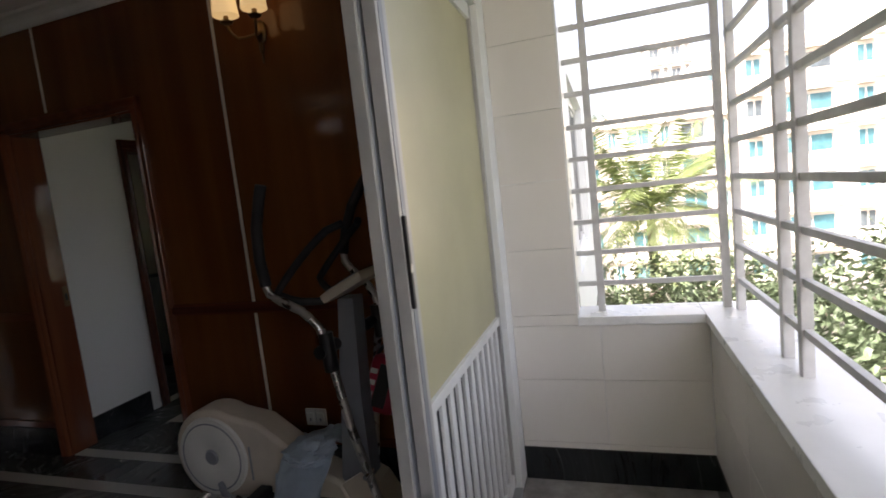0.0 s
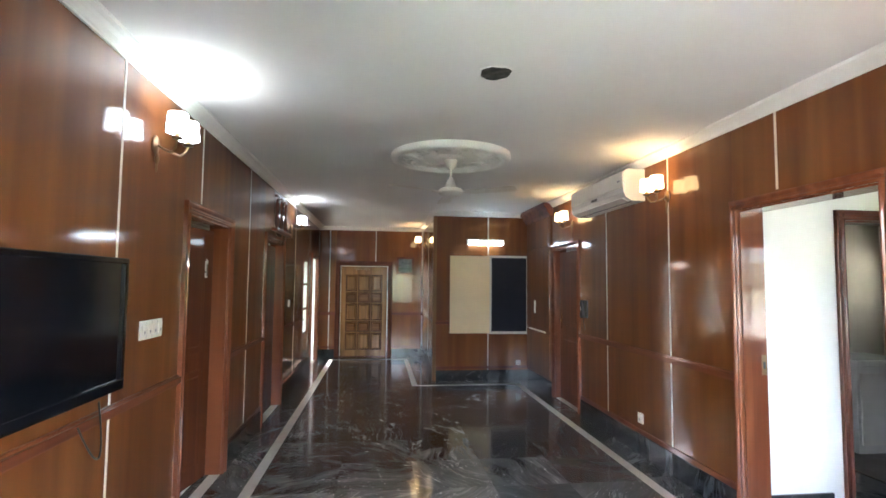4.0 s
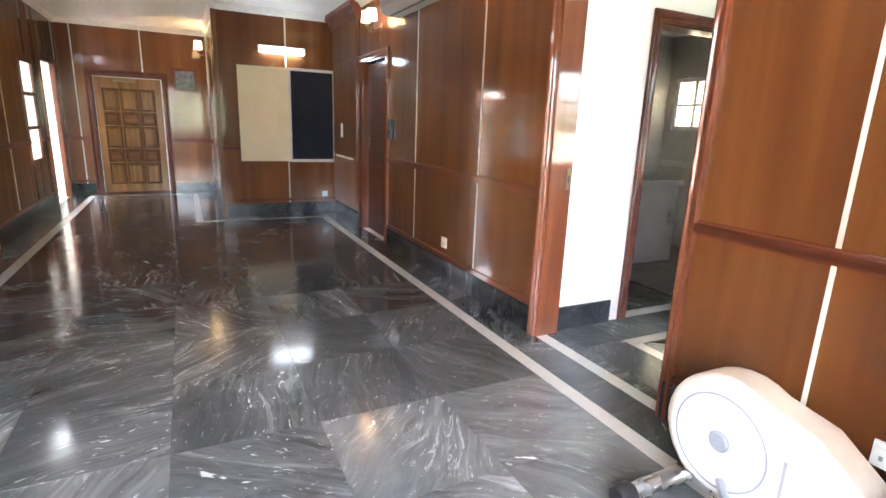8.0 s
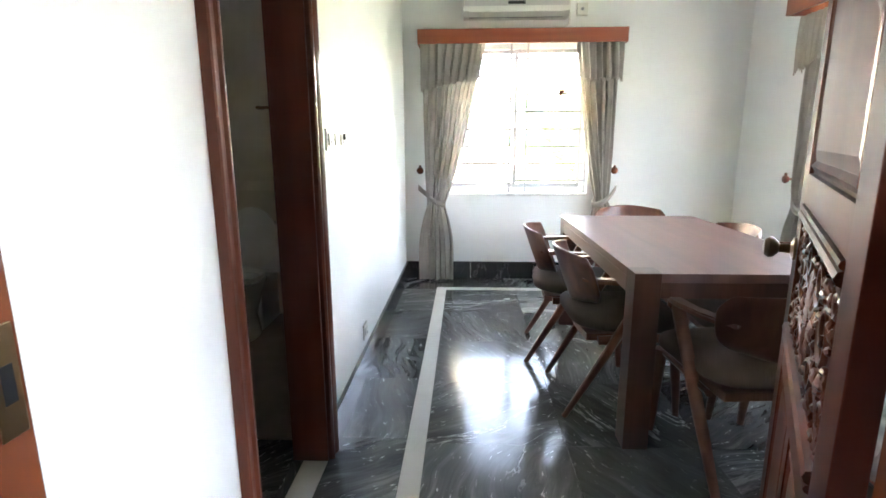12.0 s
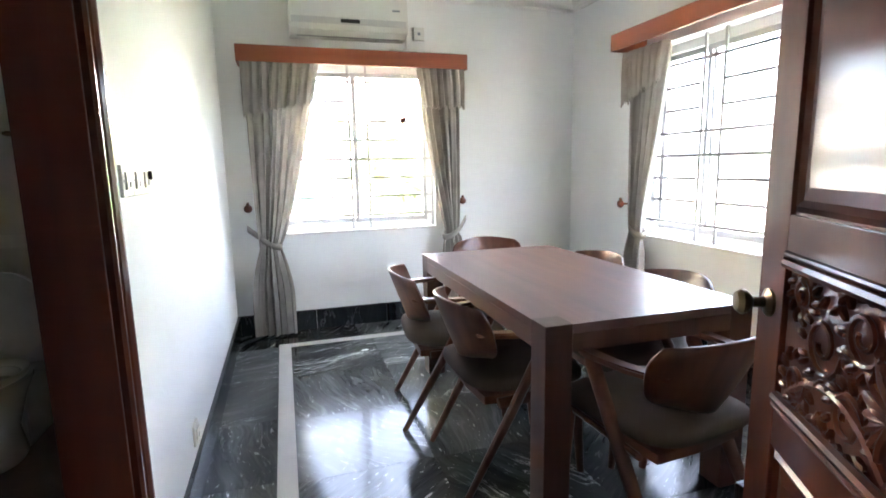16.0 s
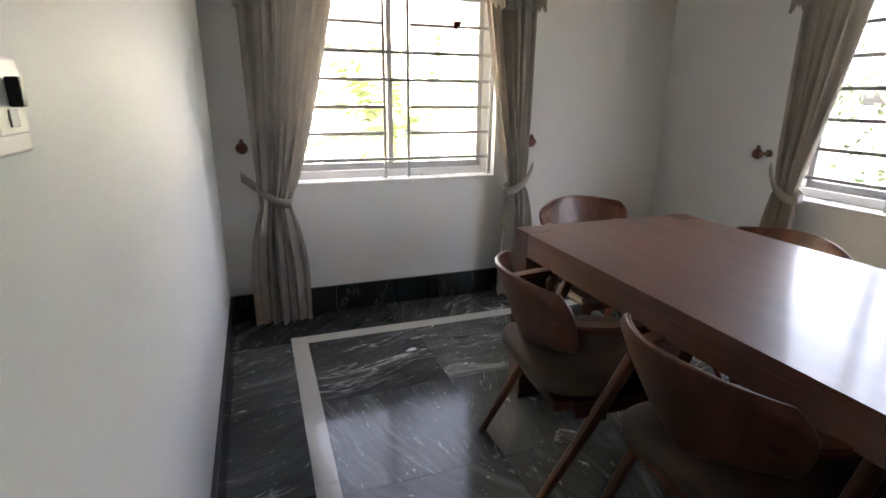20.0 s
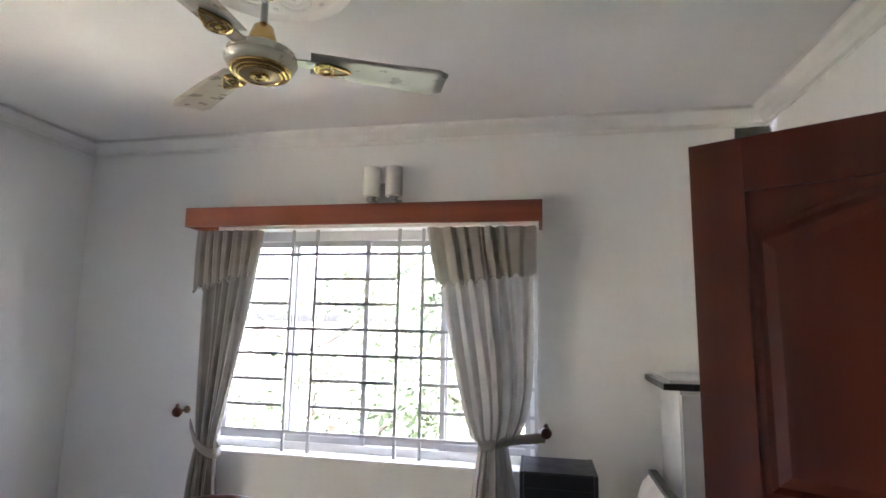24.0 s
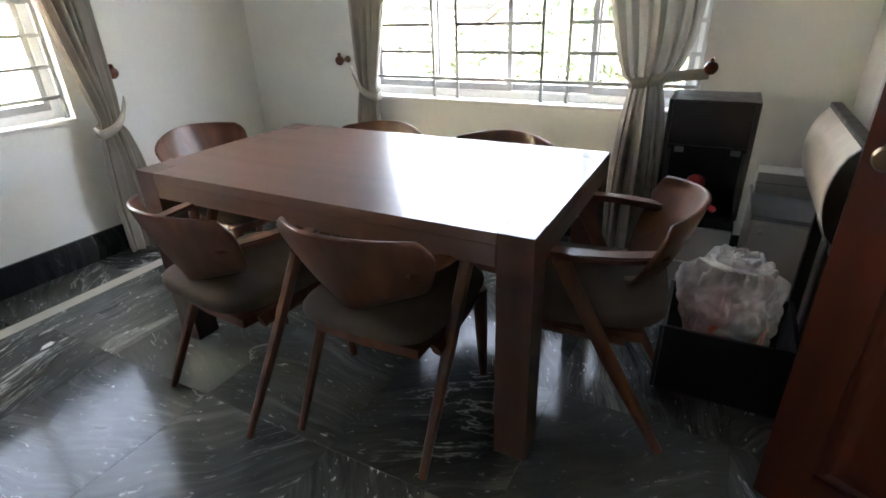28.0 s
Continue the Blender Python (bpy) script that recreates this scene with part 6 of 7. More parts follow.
b = part("shroud", shroud(bmesh.new(), -0.075, 0.075), M_CREAM_PLASTIC, el, "cream teardrop flywheel shroud", True)
bv = b.modifiers.new("round", "BEVEL")
bv.width, bv.segments, bv.limit_method = 0.02, 3, "ANGLE"
for s in (-1, 1):
    m = pose(s * 0.075, 0.765, 0.305, 0, 90 * s, 0)
    dk = part("flywheel_disc", lathe(bmesh.new(), [(0.0, 0.012), (0.035, 0.012), (0.04, 0.016), (0.165, 0.016), (0.175, 0.012), (0.185, 0.014), (0.19, 0.0)], 44, m), M_WHITE_PLASTIC, el, "round white side disc", True)
    part("hub_cap", lathe(bmesh.new(), [(0.0, 0.022), (0.03, 0.022), (0.036, 0.016), (0.0, 0.014)], 24, m), M_GREY_PLASTIC, dk, "grey oval hub cap", True)
    part("ring_groove", lathe(bmesh.new(), [(0.158, 0.014), (0.159, 0.0172), (0.166, 0.0172), (0.167, 0.014)], 44, m), M_GREY_PLASTIC, dk)
    bm = bmesh.new()
    sweep(bm, [(s * 0.09, 0.735, 0.18), (s * 0.115, 0.70, 0.15), (s * 0.13, 0.66, 0.13)], 0.016, 8)
    part("crank", bm, M_GREY_PLASTIC, el, "", True)
    # foot bar and pedal
    bm = bmesh.new()
    sweep(bm, [(s * 0.16, 0.70, 0.14), (s * 0.17, 0.40, 0.12), (s * 0.17, 0.05, 0.17)], 0.02, 8)
    part("foot_bar", bm, M_STEEL, el, "", True)
    bm = bmesh.new()
    extrude(bm, [(s * 0.10, 0.12), (s * 0.24, 0.12), (s * 0.25, 0.20), (s * 0.25, 0.44), (s * 0.22, 0.50), (s * 0.12, 0.50), (s * 0.10, 0.44)], 0.135 if s < 0 else 0.155, 0.165 if s < 0 else 0.185)
    box(bm, s * 0.10, 0.44, 0.16, s * 0.24, 0.50, 0.20, 0.008)
    part("pedal", bm, M_RUBBER, el, "black footplate")
    # swinging arm with foam grip
    x = s * 0.225
    lean = radians(-4 if s < 0 else 16)

    def swung(*pts):
        """The arm's points, swung about its pivot."""
        return [(px, py * math.cos(lean) - (pz - 0.86) * math.sin(lean), 0.86 + py * math.sin(lean) + (pz - 0.86) * math.cos(lean)) for px, py, pz in pts]

    arm = part("swing_arm", sweep(bmesh.new(), swung((x * 0.95, -0.11, 0.20), (x, -0.05, 0.55), (x, -0.02, 0.85), (x, 0.0, 0.95), (x, 0.06, 1.02), (x, 0.15, 1.07), (x, 0.19, 1.10), (x, 0.20, 1.14)), 0.017, 10), M_STEEL, el, "silver swing arm", True)
    bm = sweep(bmesh.new(), swung((x, 0.20, 1.135), (x, 0.205, 1.24), (x, 0.19, 1.36), (x, 0.155, 1.46), (x, 0.13, 1.52)), 0.022, 12)
    part("foam_grip", bm, M_RUBBER, arm, "black foam grip", True)
    part("pivot_sleeve", rod(rod(bmesh.new(), (x, -0.025, 0.78), (x, -0.015, 0.93), 0.028), (x * 0.6, 0.0, 0.86), (x * 1.15, 0.0, 0.86), 0.026), M_BLACK, arm, "", True)
    part("link_bolt", rod(bmesh.new(), *swung((x - 0.03, -0.085, 0.36), (x + 0.03, -0.085, 0.36)), 0.01), M_CHROME, arm)
part("upright", extrude(bmesh.new(), [(-0.03, 0.10), (0.13, 0.10), (0.09, 0.40), (0.05, 0.75), (0.02, 1.02), (-0.05, 1.02), (-0.03, 0.60)], -0.045, 0.045, ALONG_X), M_GREY_PLASTIC, el, "grey upright column")
part("main_beam", boxed(-0.03, -0.12, 0.06, 0.03, 0.80, 0.10, 0.004), M_STEEL, el)
for y, wd in ((0.93, 0.27), (-0.14, 0.25)):
    st = part("stabiliser", rod(bmesh.new(), (-wd, y, 0.045), (wd, y, 0.045), 0.032, None, 16), M_STEEL, el, "round steel stabiliser", True)
    for s in (-1, 1):
        part("end_cap", lathe(bmesh.new(), [(0.035, 0.0), (0.042, 0.01), (0.044, 0.06), (0.036, 0.075), (0.0, 0.076)], 18, pose(s * wd, y, 0.045, 0, 90 * s, 0)), M_BLACK, st, "black rubber end cap", True)
part("front_strut", boxed(-0.028, 0.76, 0.05, 0.028, 0.95, 0.08, 0.003), M_STEEL, el)
part("rear_cover", extrude(bmesh.new(), [(-0.16, 0.05), (0.12, 0.05), (0.12, 0.20), (0.02, 0.26), (-0.06, 0.22)], -0.07, 0.07, ALONG_X), M_CREAM_PLASTIC, el, "cream rear cover")
m = Matrix.Translation((0, -0.03, 1.07)) @ pose(0, 0, 0, -26, 0, 0) @ Matrix.Diagonal((0.75, 0.68, 0.9, 1))
con = part("console", boxed(-0.15, -0.17, -0.02, 0.15, 0.14, 0.025, 0.014, m), M_CREAM_PLASTIC, el, "cream console")
part("console_panel", boxed(-0.12, -0.13, 0.026, 0.12, 0.10, 0.031, 0.004, m), M_GREY_PLASTIC, con)
part("display", boxed(-0.06, -0.06, 0.031, 0.06, 0.06, 0.034, 0.002, m), M_SCREEN, con)
bm = bmesh.new()
loop = []
for s in (-1, 1):
    seg = [(s * 0.06, 0.06, 1.02), (s * 0.13, 0.18, 1.02), (s * 0.16, 0.22, 1.08), (s * 0.155, 0.10, 1.22), (s * 0.13, -0.02, 1.31), (s * 0.07, -0.06, 1.33)]
    loop.append(seg)
    sweep(bm, [*bow(*seg[:3], 5), *bow(*seg[2:5], 6)[1:], seg[5]], 0.016, 10)
part("fixed_handlebar", bm, M_RUBBER, el, "black looped fixed handlebar", True)
part("badge", boxed(-0.0765, 0.36, 0.22, -0.0745, 0.39, 0.245), plain("blue_badge", (0.02, 0.08, 0.25), 0.4), el, "small blue badge")
part("print_mark", boxed(-0.0765, 0.27, 0.225, -0.0745, 0.345, 0.238), M_GREY_PLASTIC, el)
part("vent_strip", boxed(-0.0765, 0.555, 0.20, -0.0745, 0.565, 0.36), M_GREY_PLASTIC, el)

bm = bmesh.new()


def towel_at(u, v):
    x = -0.19 + 0.33 * u
    y = 0.15 + 0.29 * v
    q = Vector((x * 7, y * 7, 1.3))
    top = 0.325 + 0.05 * math.sin(3.0 * v + 1.0)
    fall = max(0.0, 0.42 - u) * 0.5
    ridge = 1.0 - abs(noise.noise(q * 1.6 + Vector((3, 1, 0))))
    z = top - fall + 0.045 * (ridge - 0.8) + 0.03 * abs(noise.noise(q * 3.0)) + 0.03 * noise.noise(q * 0.6)
    return Vector((2.96 + x + 0.045 * noise.noise(q * 1.3 + Vector((5, 0, 0))), 2.6 + y + 0.05 * noise.noise(q * 1.0 + Vector((0, 7, 0))), z))


surface(bm, 40, 40, towel_at)
tw = link("towel", bm, M_TOWEL, None, "", True)
tagged(tw, "crumpled pale blue towel lying over the trainer", "towel")
tw.modifiers.new("thick", "SOLIDIFY").thickness = 0.008
crumple("folded_towel", (2.89, 2.84, 0.32), (0.12, 0.12, 0.055), M_TOWEL, "bunched pale blue towel on the trainer", "towel", 11, 0.55, 44, 28)

bag = thing("sports_bag", "small red zipped sports bag hanging from the trainer", "bag", (3.07, 2.52, 0.60), 12)
bm = boxed(-0.05, -0.075, -0.13, 0.05, 0.075, 0.12, 0.03)
part("body", bm, M_RED_BAG, bag, "", True)
part("side_panel", boxed(-0.056, -0.03, -0.10, -0.05, 0.03, 0.09, 0.002), M_BLACK, bag, "black side panel")
part("strap", sweep(bmesh.new(), bow((0.0, -0.07, 0.09), (-0.02, 0.0, 0.34), (0.0, 0.07, 0.09), 10), 0.008, 6), M_BLACK, bag)
for k, wd in enumerate((0.09, 0.08, 0.06)):
    part("print_bar", boxed(-0.0525, 0.035, 0.04 - 0.05 * k, -0.0500, 0.035 + wd * 0.35, 0.062 - 0.05 * k), M_WHITE_PLASTIC, bag, "white printed bar")

bag.matrix_world = pose(3.07, 2.53, 0.60, 20, 8, 12)

# ---- bathroom seen through its doorway ----
wc = thing("toilet", "white porcelain toilet with its lid raised", "toilet", (6.12, 5.90, -0.02), 90)
part("bowl", lathe(bmesh.new(), [(0.12, 0.0), (0.13, 0.02), (0.11, 0.15), (0.15, 0.30), (0.185, 0.38), (0.185, 0.40), (0.14, 0.40), (0.12, 0.33), (0.0, 0.22)], 28, Matrix.Diagonal((1, 1.25, 1, 1))), M_PORCELAIN, wc, "", True)
part("seat", sweep(bmesh.new(), [(0.16 * math.cos(a), 0.20 * math.sin(a), 0.41) for a in (k * math.pi / 14 for k in range(29))], 0.026, 8, 0.5), M_WHITE_PLASTIC, wc, "", True)
part("cistern", boxed(-0.19, -0.475, 0.36, 0.19, -0.32, 0.72, 0.02), M_PORCELAIN, wc)
part("lid", extrude(bmesh.new(), [(0.18 * math.cos(a), 0.62 + 0.22 * math.sin(a)) for a in (k * math.pi / 12 for k in range(24))], -0.33, -0.31, ALONG_Y), M_WHITE_PLASTIC, wc)
part("neck", boxed(-0.11, -0.45, 0.0, 0.11, -0.1, 0.36, 0.02), M_PORCELAIN, wc)
van = thing("vanity_unit", "white vanity cabinet with a basin top", "vanity", (5.64, 6.36, -0.02))
part("cabinet", boxed(-0.3, -0.24, 0.0, 0.3, 0.24, 0.80, 0.004), M_PORCELAIN, van)
part("top", boxed(-0.33, -0.27, 0.80, 0.33, 0.27, 0.86, 0.01), M_PORCELAIN, van)
part("door", boxed(-0.27, -0.255, 0.08, 0.27, -0.24, 0.74, 0.003), M_WHITE_PLASTIC, van)
part("handle", boxed(0.15, -0.275, 0.42, 0.175, -0.255, 0.56, 0.003), M_STEEL, van)
bw = tagged(new("window_bath"), "small frosted bathroom window with bars", "window", "", "structure")
for p, q, r, s in ((6.36, 6.40, 1.35, 1.93), (6.86, 6.90, 1.35, 1.93), (6.40, 6.86, 1.35, 1.39), (6.40, 6.86, 1.89, 1.93), (6.615, 6.645, 1.39, 1.89), (6.40, 6.615, 1.62, 1.645), (6.645, 6.86, 1.62, 1.645)):
    part("window_frame", boxed(6.62, p, r, 6.67, q, s, 0.002), M_ALU, bw)
bath_pane = part("pane", boxed(6.645, 6.37, 1.36, 6.65, 6.89, 1.92), M_FROST, bw)
bath_pane.visible_shadow = False
part("tile_border", boxed(6.59, 5.09, 0.92, 6.599, 7.0, 0.99), M_STRIP, wall_north)
rail = thing("towel_rail", "chrome towel rail on the bathroom wall", "towel rail", (6.6, 5.65, 1.50))
part("bar", rod(bmesh.new(), (-0.06, -0.2, 0), (-0.06, 0.2, 0), 0.01), M_BRONZE, rail)
for y in (-0.18, 0.18):
    part("bracket", rod(bmesh.new(), (-0.065, y, 0), (0.0, y, 0), 0.014), M_BRONZE, rail)

# ---- balcony: sliding doors, tiles, grilles ----
M_ALU_WORN = plain("worn_aluminium", (0.46, 0.45, 0.43), 0.35, 0.3, vary=0.12, scale=4, relief=0.1)


def sliding_leaf(x0, x1, y, label):
    d = tagged(new("sliding_door"), label, "door", "", "structure")
    t = 0.018
    for p, q in ((x0, x0 + 0.065), (x1 - 0.014, x1)):
        part("stile", boxed(p, y - t, 0.03, q, y + t, 2.17, 0.003), M_ALU_WORN, d)
        if p == x0:
            # The groove's shade is a dark strip laid on the stile.
            part("stile_groove", boxed(p + 0.014, y - t - 0.0015, 0.04, p + 0.040, y - t + 0.001, 2.16), M_GREY_PLASTIC, d, "dark strip for the groove's shade")
    part("gasket", boxed(x1 + 0.0005, y - t + 0.002, 0.03, x1 + 0.012, y + t - 0.002, 2.17), M_BLACK, d)
    for r, s in ((0.03, 0.09), (0.80, 0.835), (2.11, 2.17)):
        part("rail", boxed(x0 + 0.065, y - t + 0.001, r, x1 - 0.014, y + t - 0.001, s, 0.003), M_ALU, d)
    n = 11
    w = (x1 - x0 - 0.079) / n
    for k in range(n):
        p = x0 + 0.065 + k * w
        part("rib", boxed(p + 0.004, y - 0.014, 0.09, p + w - 0.042, y + 0.014, 0.80, 0.004), M_ALU, d)
    # Black sheet stands for the shade between the ribs.
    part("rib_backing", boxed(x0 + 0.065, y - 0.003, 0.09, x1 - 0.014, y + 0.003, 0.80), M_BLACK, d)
    part("pane", boxed(x0 + 0.06, y - 0.003, 0.83, x1 - 0.010, y + 0.003, 2.115), M_YELLOW_GLASS, d, "frosted yellowish pane")
    return d


d1 = sliding_leaf(2.27, 3.27, 2.045, "white aluminium sliding door with a frosted yellow pane")
part("pull_handle", boxed(2.2735, 2.016, 1.12, 2.2885, 2.027, 1.36, 0.003), M_BLACK, d1, "dark recessed pull")
part("latch", boxed(2.2725, 2.015, 1.215, 2.2905, 2.0155, 1.235), M_STEEL, d1)
sliding_leaf(2.25, 3.22, 2.09, "white aluminium sliding door slid behind the other")
sliding_leaf(-0.28, 0.53, 2.045, "white aluminium sliding door slid open to one side")
track = tagged(new("door_track"), "aluminium sliding door frame and track", "", "", "structure")
part("sill_track", boxed(0.46, 2.0, -0.012, 3.28, 2.12, 0.012), M_ALU_GREY, track)
for y in (2.045, 2.09):
    part("runner", boxed(0.46, y - 0.004, 0.012, 3.28, y + 0.004, 0.03), M_ALU_GREY, track)
part("head_track", boxed(0.46, 2.0, 2.17, 3.28, 2.12, 2.25, 0.003), M_ALU, track)
part("jamb", boxed(0.46, 2.0, 0.03, 0.50, 2.02, 2.17, 0.002), M_ALU, track)
part("jamb", boxed(3.275, 2.03, 0.03, 3.30, 2.12, 2.17, 0.002), M_BLACK, track)

# wall tiles on the balcony's end and parapet
tiles = tagged(new("balcony_tiling"), "large pale cream wall tiles with thin joints", "", "", "structure")
for r in range(8):
    z0, z1 = (0.15 if r == 0 else 0.18 + 0.307 * (r - 1)), 0.18 + 0.307 * r
    for p, q in ((1.165, 1.605), (1.605, 2.0)):
        if z0 >= 0.745 and q <= 1.71:
            continue
        p2 = max(p, 1.70) if z0 >= 0.745 else p
        hi = min(z1, 0.745) if (q < 1.71 and z1 > 0.745) else z1
        if z0 < 0.745 < z1 and q > 1.71:
            part("tile", boxed(BX, p + 0.001, z0 + 0.001, BX + 0.011, q - 0.001, 0.744, 0.001), M_TILE, tiles)
            part("tile", boxed(BX, 1.701, 0.7455, BX + 0.011, q - 0.001, z1 - 0.001, 0.001), M_TILE, tiles)
            continue
        part("tile", boxed(BX, p2 + 0.001, z0 + 0.001, BX + 0.011, q - 0.001, hi - 0.001, 0.001), M_TILE, tiles)
for k in range(7):
    for z0, z1 in ((0.15, 0.45), (0.45, 0.744)):
        part("tile", boxed(-0.69 + 0.585 * k, BY - 0.011, z0 + 0.001, -0.69 + 0.585 * (k + 1) - 0.002, BY, z1 - 0.001, 0.001), M_TILE, tiles)
part("tile", boxed(BX + 0.011, 1.693, 0.785, BX + 0.19, 1.70, 2.52), M_TILE_WHITE, tiles)


def grille(name, axis, depth, a0, a1, posts, rows, label):
    g = tagged(new(name), label, "grille", "", "structure")
    for a in posts:
        p = (depth - 0.016, a - 0.016, 0.785, depth + 0.016, a + 0.016, 2.52) if axis == "x" else (a - 0.016, depth - 0.016, 0.785, a + 0.016, depth + 0.016, 2.52)
        part("post", boxed(*p, 0.003), M_GRILL, g)
    cuts = sorted({a0, *posts, a1})
    for z in rows:
        for u, v in zip(cuts, cuts[1:]):
            u2, v2 = u + (0.016 if u in posts else 0), v - (0.016 if v in posts else 0)
            if v2 - u2 < 0.01:
                continue
            p = (depth - 0.010, u2, z - 0.011, depth + 0.010, v2, z + 0.011) if axis == "x" else (u2, depth - 0.010, z - 0.011, v2, depth + 0.010, z + 0.011)
            part("bar", boxed(*p, 0.002), M_GRILL, g)
    return g


GR = [0.915 + 0.1435 * k for k in range(11)]
grille("grille_end", "x", BX + 0.10, 1.075, 1.69, [1.075, 1.593], GR, "pale painted steel grille over the parapet")
grille("grille_side", "y", 1.035, -0.7, BX + 0.10, [BX + 0.04, 2.862, 2.70, 2.12, 1.96, 1.38, 1.22, 0.64, 0.48, -0.1, -0.26], GR, "pale painted steel grille over the parapet")

for x in (2.62, 3.22):
    rb = thing("iron_stand", "rusty low iron stand on the balcony floor", "metal stand", (x, 1.42, -0.01), 8)
    part("bar", boxed(-0.012, -0.2, 0.02, 0.012, 0.2, 0.05, 0.003), M_BRONZE, rb)
    for y in (-0.18, 0.18):
        part("foot", boxed(-0.012, y - 0.012, 0.0, 0.012, y + 0.012, 0.02), M_BRONZE, rb)

# ---- outdoors ----
G = -8.5
M_EARTH = plain("dusty_ground", (0.13, 0.125, 0.10), 0.95, vary=0.3, scale=0.4, grain=6)
M_LEAF = plain("leaf_green", (0.125, 0.165, 0.09), 0.5, vary=0.45, scale=3)
M_PALM = plain("palm_green", (0.15, 0.19, 0.06), 0.45, vary=0.35, scale=3)
M_BARK = plain("grey_bark", (0.16, 0.13, 0.10), 0.9, vary=0.3, scale=10, relief=0.8)
M_FACADE = plain("pale_render", (0.72, 0.66, 0.58), 0.8, vary=0.06, scale=0.4, grain=12)
M_FACADE2 = plain("grey_render", (0.52, 0.48, 0.43), 0.8, vary=0.1, scale=0.4, grain=12)
M_YELLOW = plain("yellow_render", (0.66, 0.58, 0.42), 0.8, vary=0.08, scale=0.5)
M_TEAL = plain("teal_window_glass", (0.085, 0.21, 0.245), 0.12, vary=0.25, scale=1.5)
M_DARKWIN = plain("dark_window_glass", (0.10, 0.12, 0.13), 0.12, vary=0.2, scale=1.5)
M_ROOF = plain("weathered_tin_roof", (0.26, 0.23, 0.21), 0.6, vary=0.25, scale=1.2)
structure("ground", boxed(-900, -900, G - 0.5, 900, 900, G), M_EARTH, "dusty ground far below")
structure("lower_storeys", boxed(-0.7, 1.74, G, DX1 + 0.23, 12.6, -0.21), M_FACADE, "lower storeys of the apartment house")


def block(name, at, w, d, floors, per, label, wall_mat, win_mat, turn=0.0, fh=3.0, units=()):
    """An apartment house; windows on the side that faces local -x and on local -y and +y."""
    h = thing(name, label, "building", (at[0], at[1], G), turn)
    H = floors * fh
    part("wall", boxed(0, -w / 2, 0, d, w / 2, H), wall_mat, h)
    part("parapet", boxed(-0.15, -w / 2 - 0.15, H, d + 0.15, w / 2 + 0.15, H + 0.7, 0.03), wall_mat, h)
    part("roof", boxed(0.3, -w / 2 + 0.3, H + 0.7, d * 0.5, 0, H + 2.4, 0.05), wall_mat, h)
    for f in range(floors):
        z = f * fh
        part("ledge", boxed(-0.25, -w / 2 - 0.1, z + fh - 0.18, 0, w / 2 + 0.1, z + fh, 0.02), wall_mat, h)
        for k in range(per):
            y = -w / 2 + (k + 0.5) * w / per
            ww = w / per * (0.80 if k % 2 else 0.27)
            win = part("window", boxed(-0.06, y - ww / 2 - 0.08, z + 0.9, 0.0, y + ww / 2 + 0.08, z + 2.4, 0.01), wall_mat, h)
            part("pane", boxed(-0.075, y - ww / 2, z + 1.0, -0.061, y + ww / 2, z + 2.15), win_mat if (k + f) % 5 else M_DARKWIN, win)
            part("mullion", boxed(-0.10, y - 0.04, z + 1.0, -0.076, y + 0.04, z + 2.3), wall_mat, win)
            part("shade", boxed(-0.55, y - ww / 2 - 0.15, z + 2.45, 0.0, y + ww / 2 + 0.15, z + 2.55, 0.01), wall_mat, win)
        for s in (-1, 1):
            for k in range(3):
                x = (k + 0.5) * d / 3
                u, v = sorted((s * w / 2, s * (w / 2 + 0.05)))
                win = part("window", boxed(x - 0.8, u, z + 0.9, x + 0.8, v, z + 2.4), wall_mat, h)
                u, v = sorted((s * (w / 2 + 0.051), s * (w / 2 + 0.065)))
                part("pane", boxed(x - 0.7, u, z + 1.0, x + 0.7, v, z + 2.3), win_mat, win)
        if f in units:
            un = part("condenser", boxed(-0.5, 0.3, z + 0.2, -0.02, 1.15, z + 0.8, 0.03), M_WHITE_PLASTIC, h)
            part("fan_guard", lathe(bmesh.new(), [(0.0, 0.02), (0.24, 0.02), (0.25, 0.0)], 20, pose(-0.5, 0.65, z + 0.5, 0, -90, 0)), M_DARKWIN, un)
    return h


block("apartment_building", (47.5, -20.3), 26, 20, 6, 7, "pale five-storey apartment house with teal windows", M_FACADE, M_TEAL, 8, 3.0, (2, 3, 4))
block("apartment_building", (46, -2), 12, 14, 5, 6, "pale apartment house behind the palm", M_FACADE, M_TEAL, 0, 2.75, ())
block("apartment_building", (88, -8.6), 6, 9, 9, 4, "distant grey apartment tower", M_FACADE2, M_DARKWIN, 5, 3.2, ())
block("apartment_building", (12.5, 9.0), 9, 10, 5, 4, "near pale yellow-washed apartment house beside the window", M_YELLOW, M_DARKWIN, 0, 3.0, ())
roof = thing("tin_shed", "low shed with a weathered tin roof", "shed", (22, -9, G), 6)
part("wall", boxed(-4, -5, 0, 4, 5, 4.2), M_FACADE2, roof)
part("roof", extrude(bmesh.new(), [(-4.6, 4.2), (0, 5.4), (4.6, 4.2), (4.6, 4.35), (0, 5.55), (-4.6, 4.35)], -5.5, 5.5, ALONG_Y), M_ROOF, roof)


def leaf_mesh(bm, p, d, n, length, width):
    """One pointed leaf: four triangles folded along the midrib."""
    side = d.cross(n).normalized() * width
    a, mid, tip = p, p + d * length * 0.5, p + d * length - n * length * 0.15
    va, vm, vt = bm.verts.new(a), bm.verts.new(mid + n * width * 0.3), bm.verts.new(tip)
    l, r = bm.verts.new(mid + side), bm.verts.new(mid - side)
    for tri in ((va, l, vm), (va, vm, r), (vm, l, vt), (vm, vt, r)):
        bm.faces.new(tri)


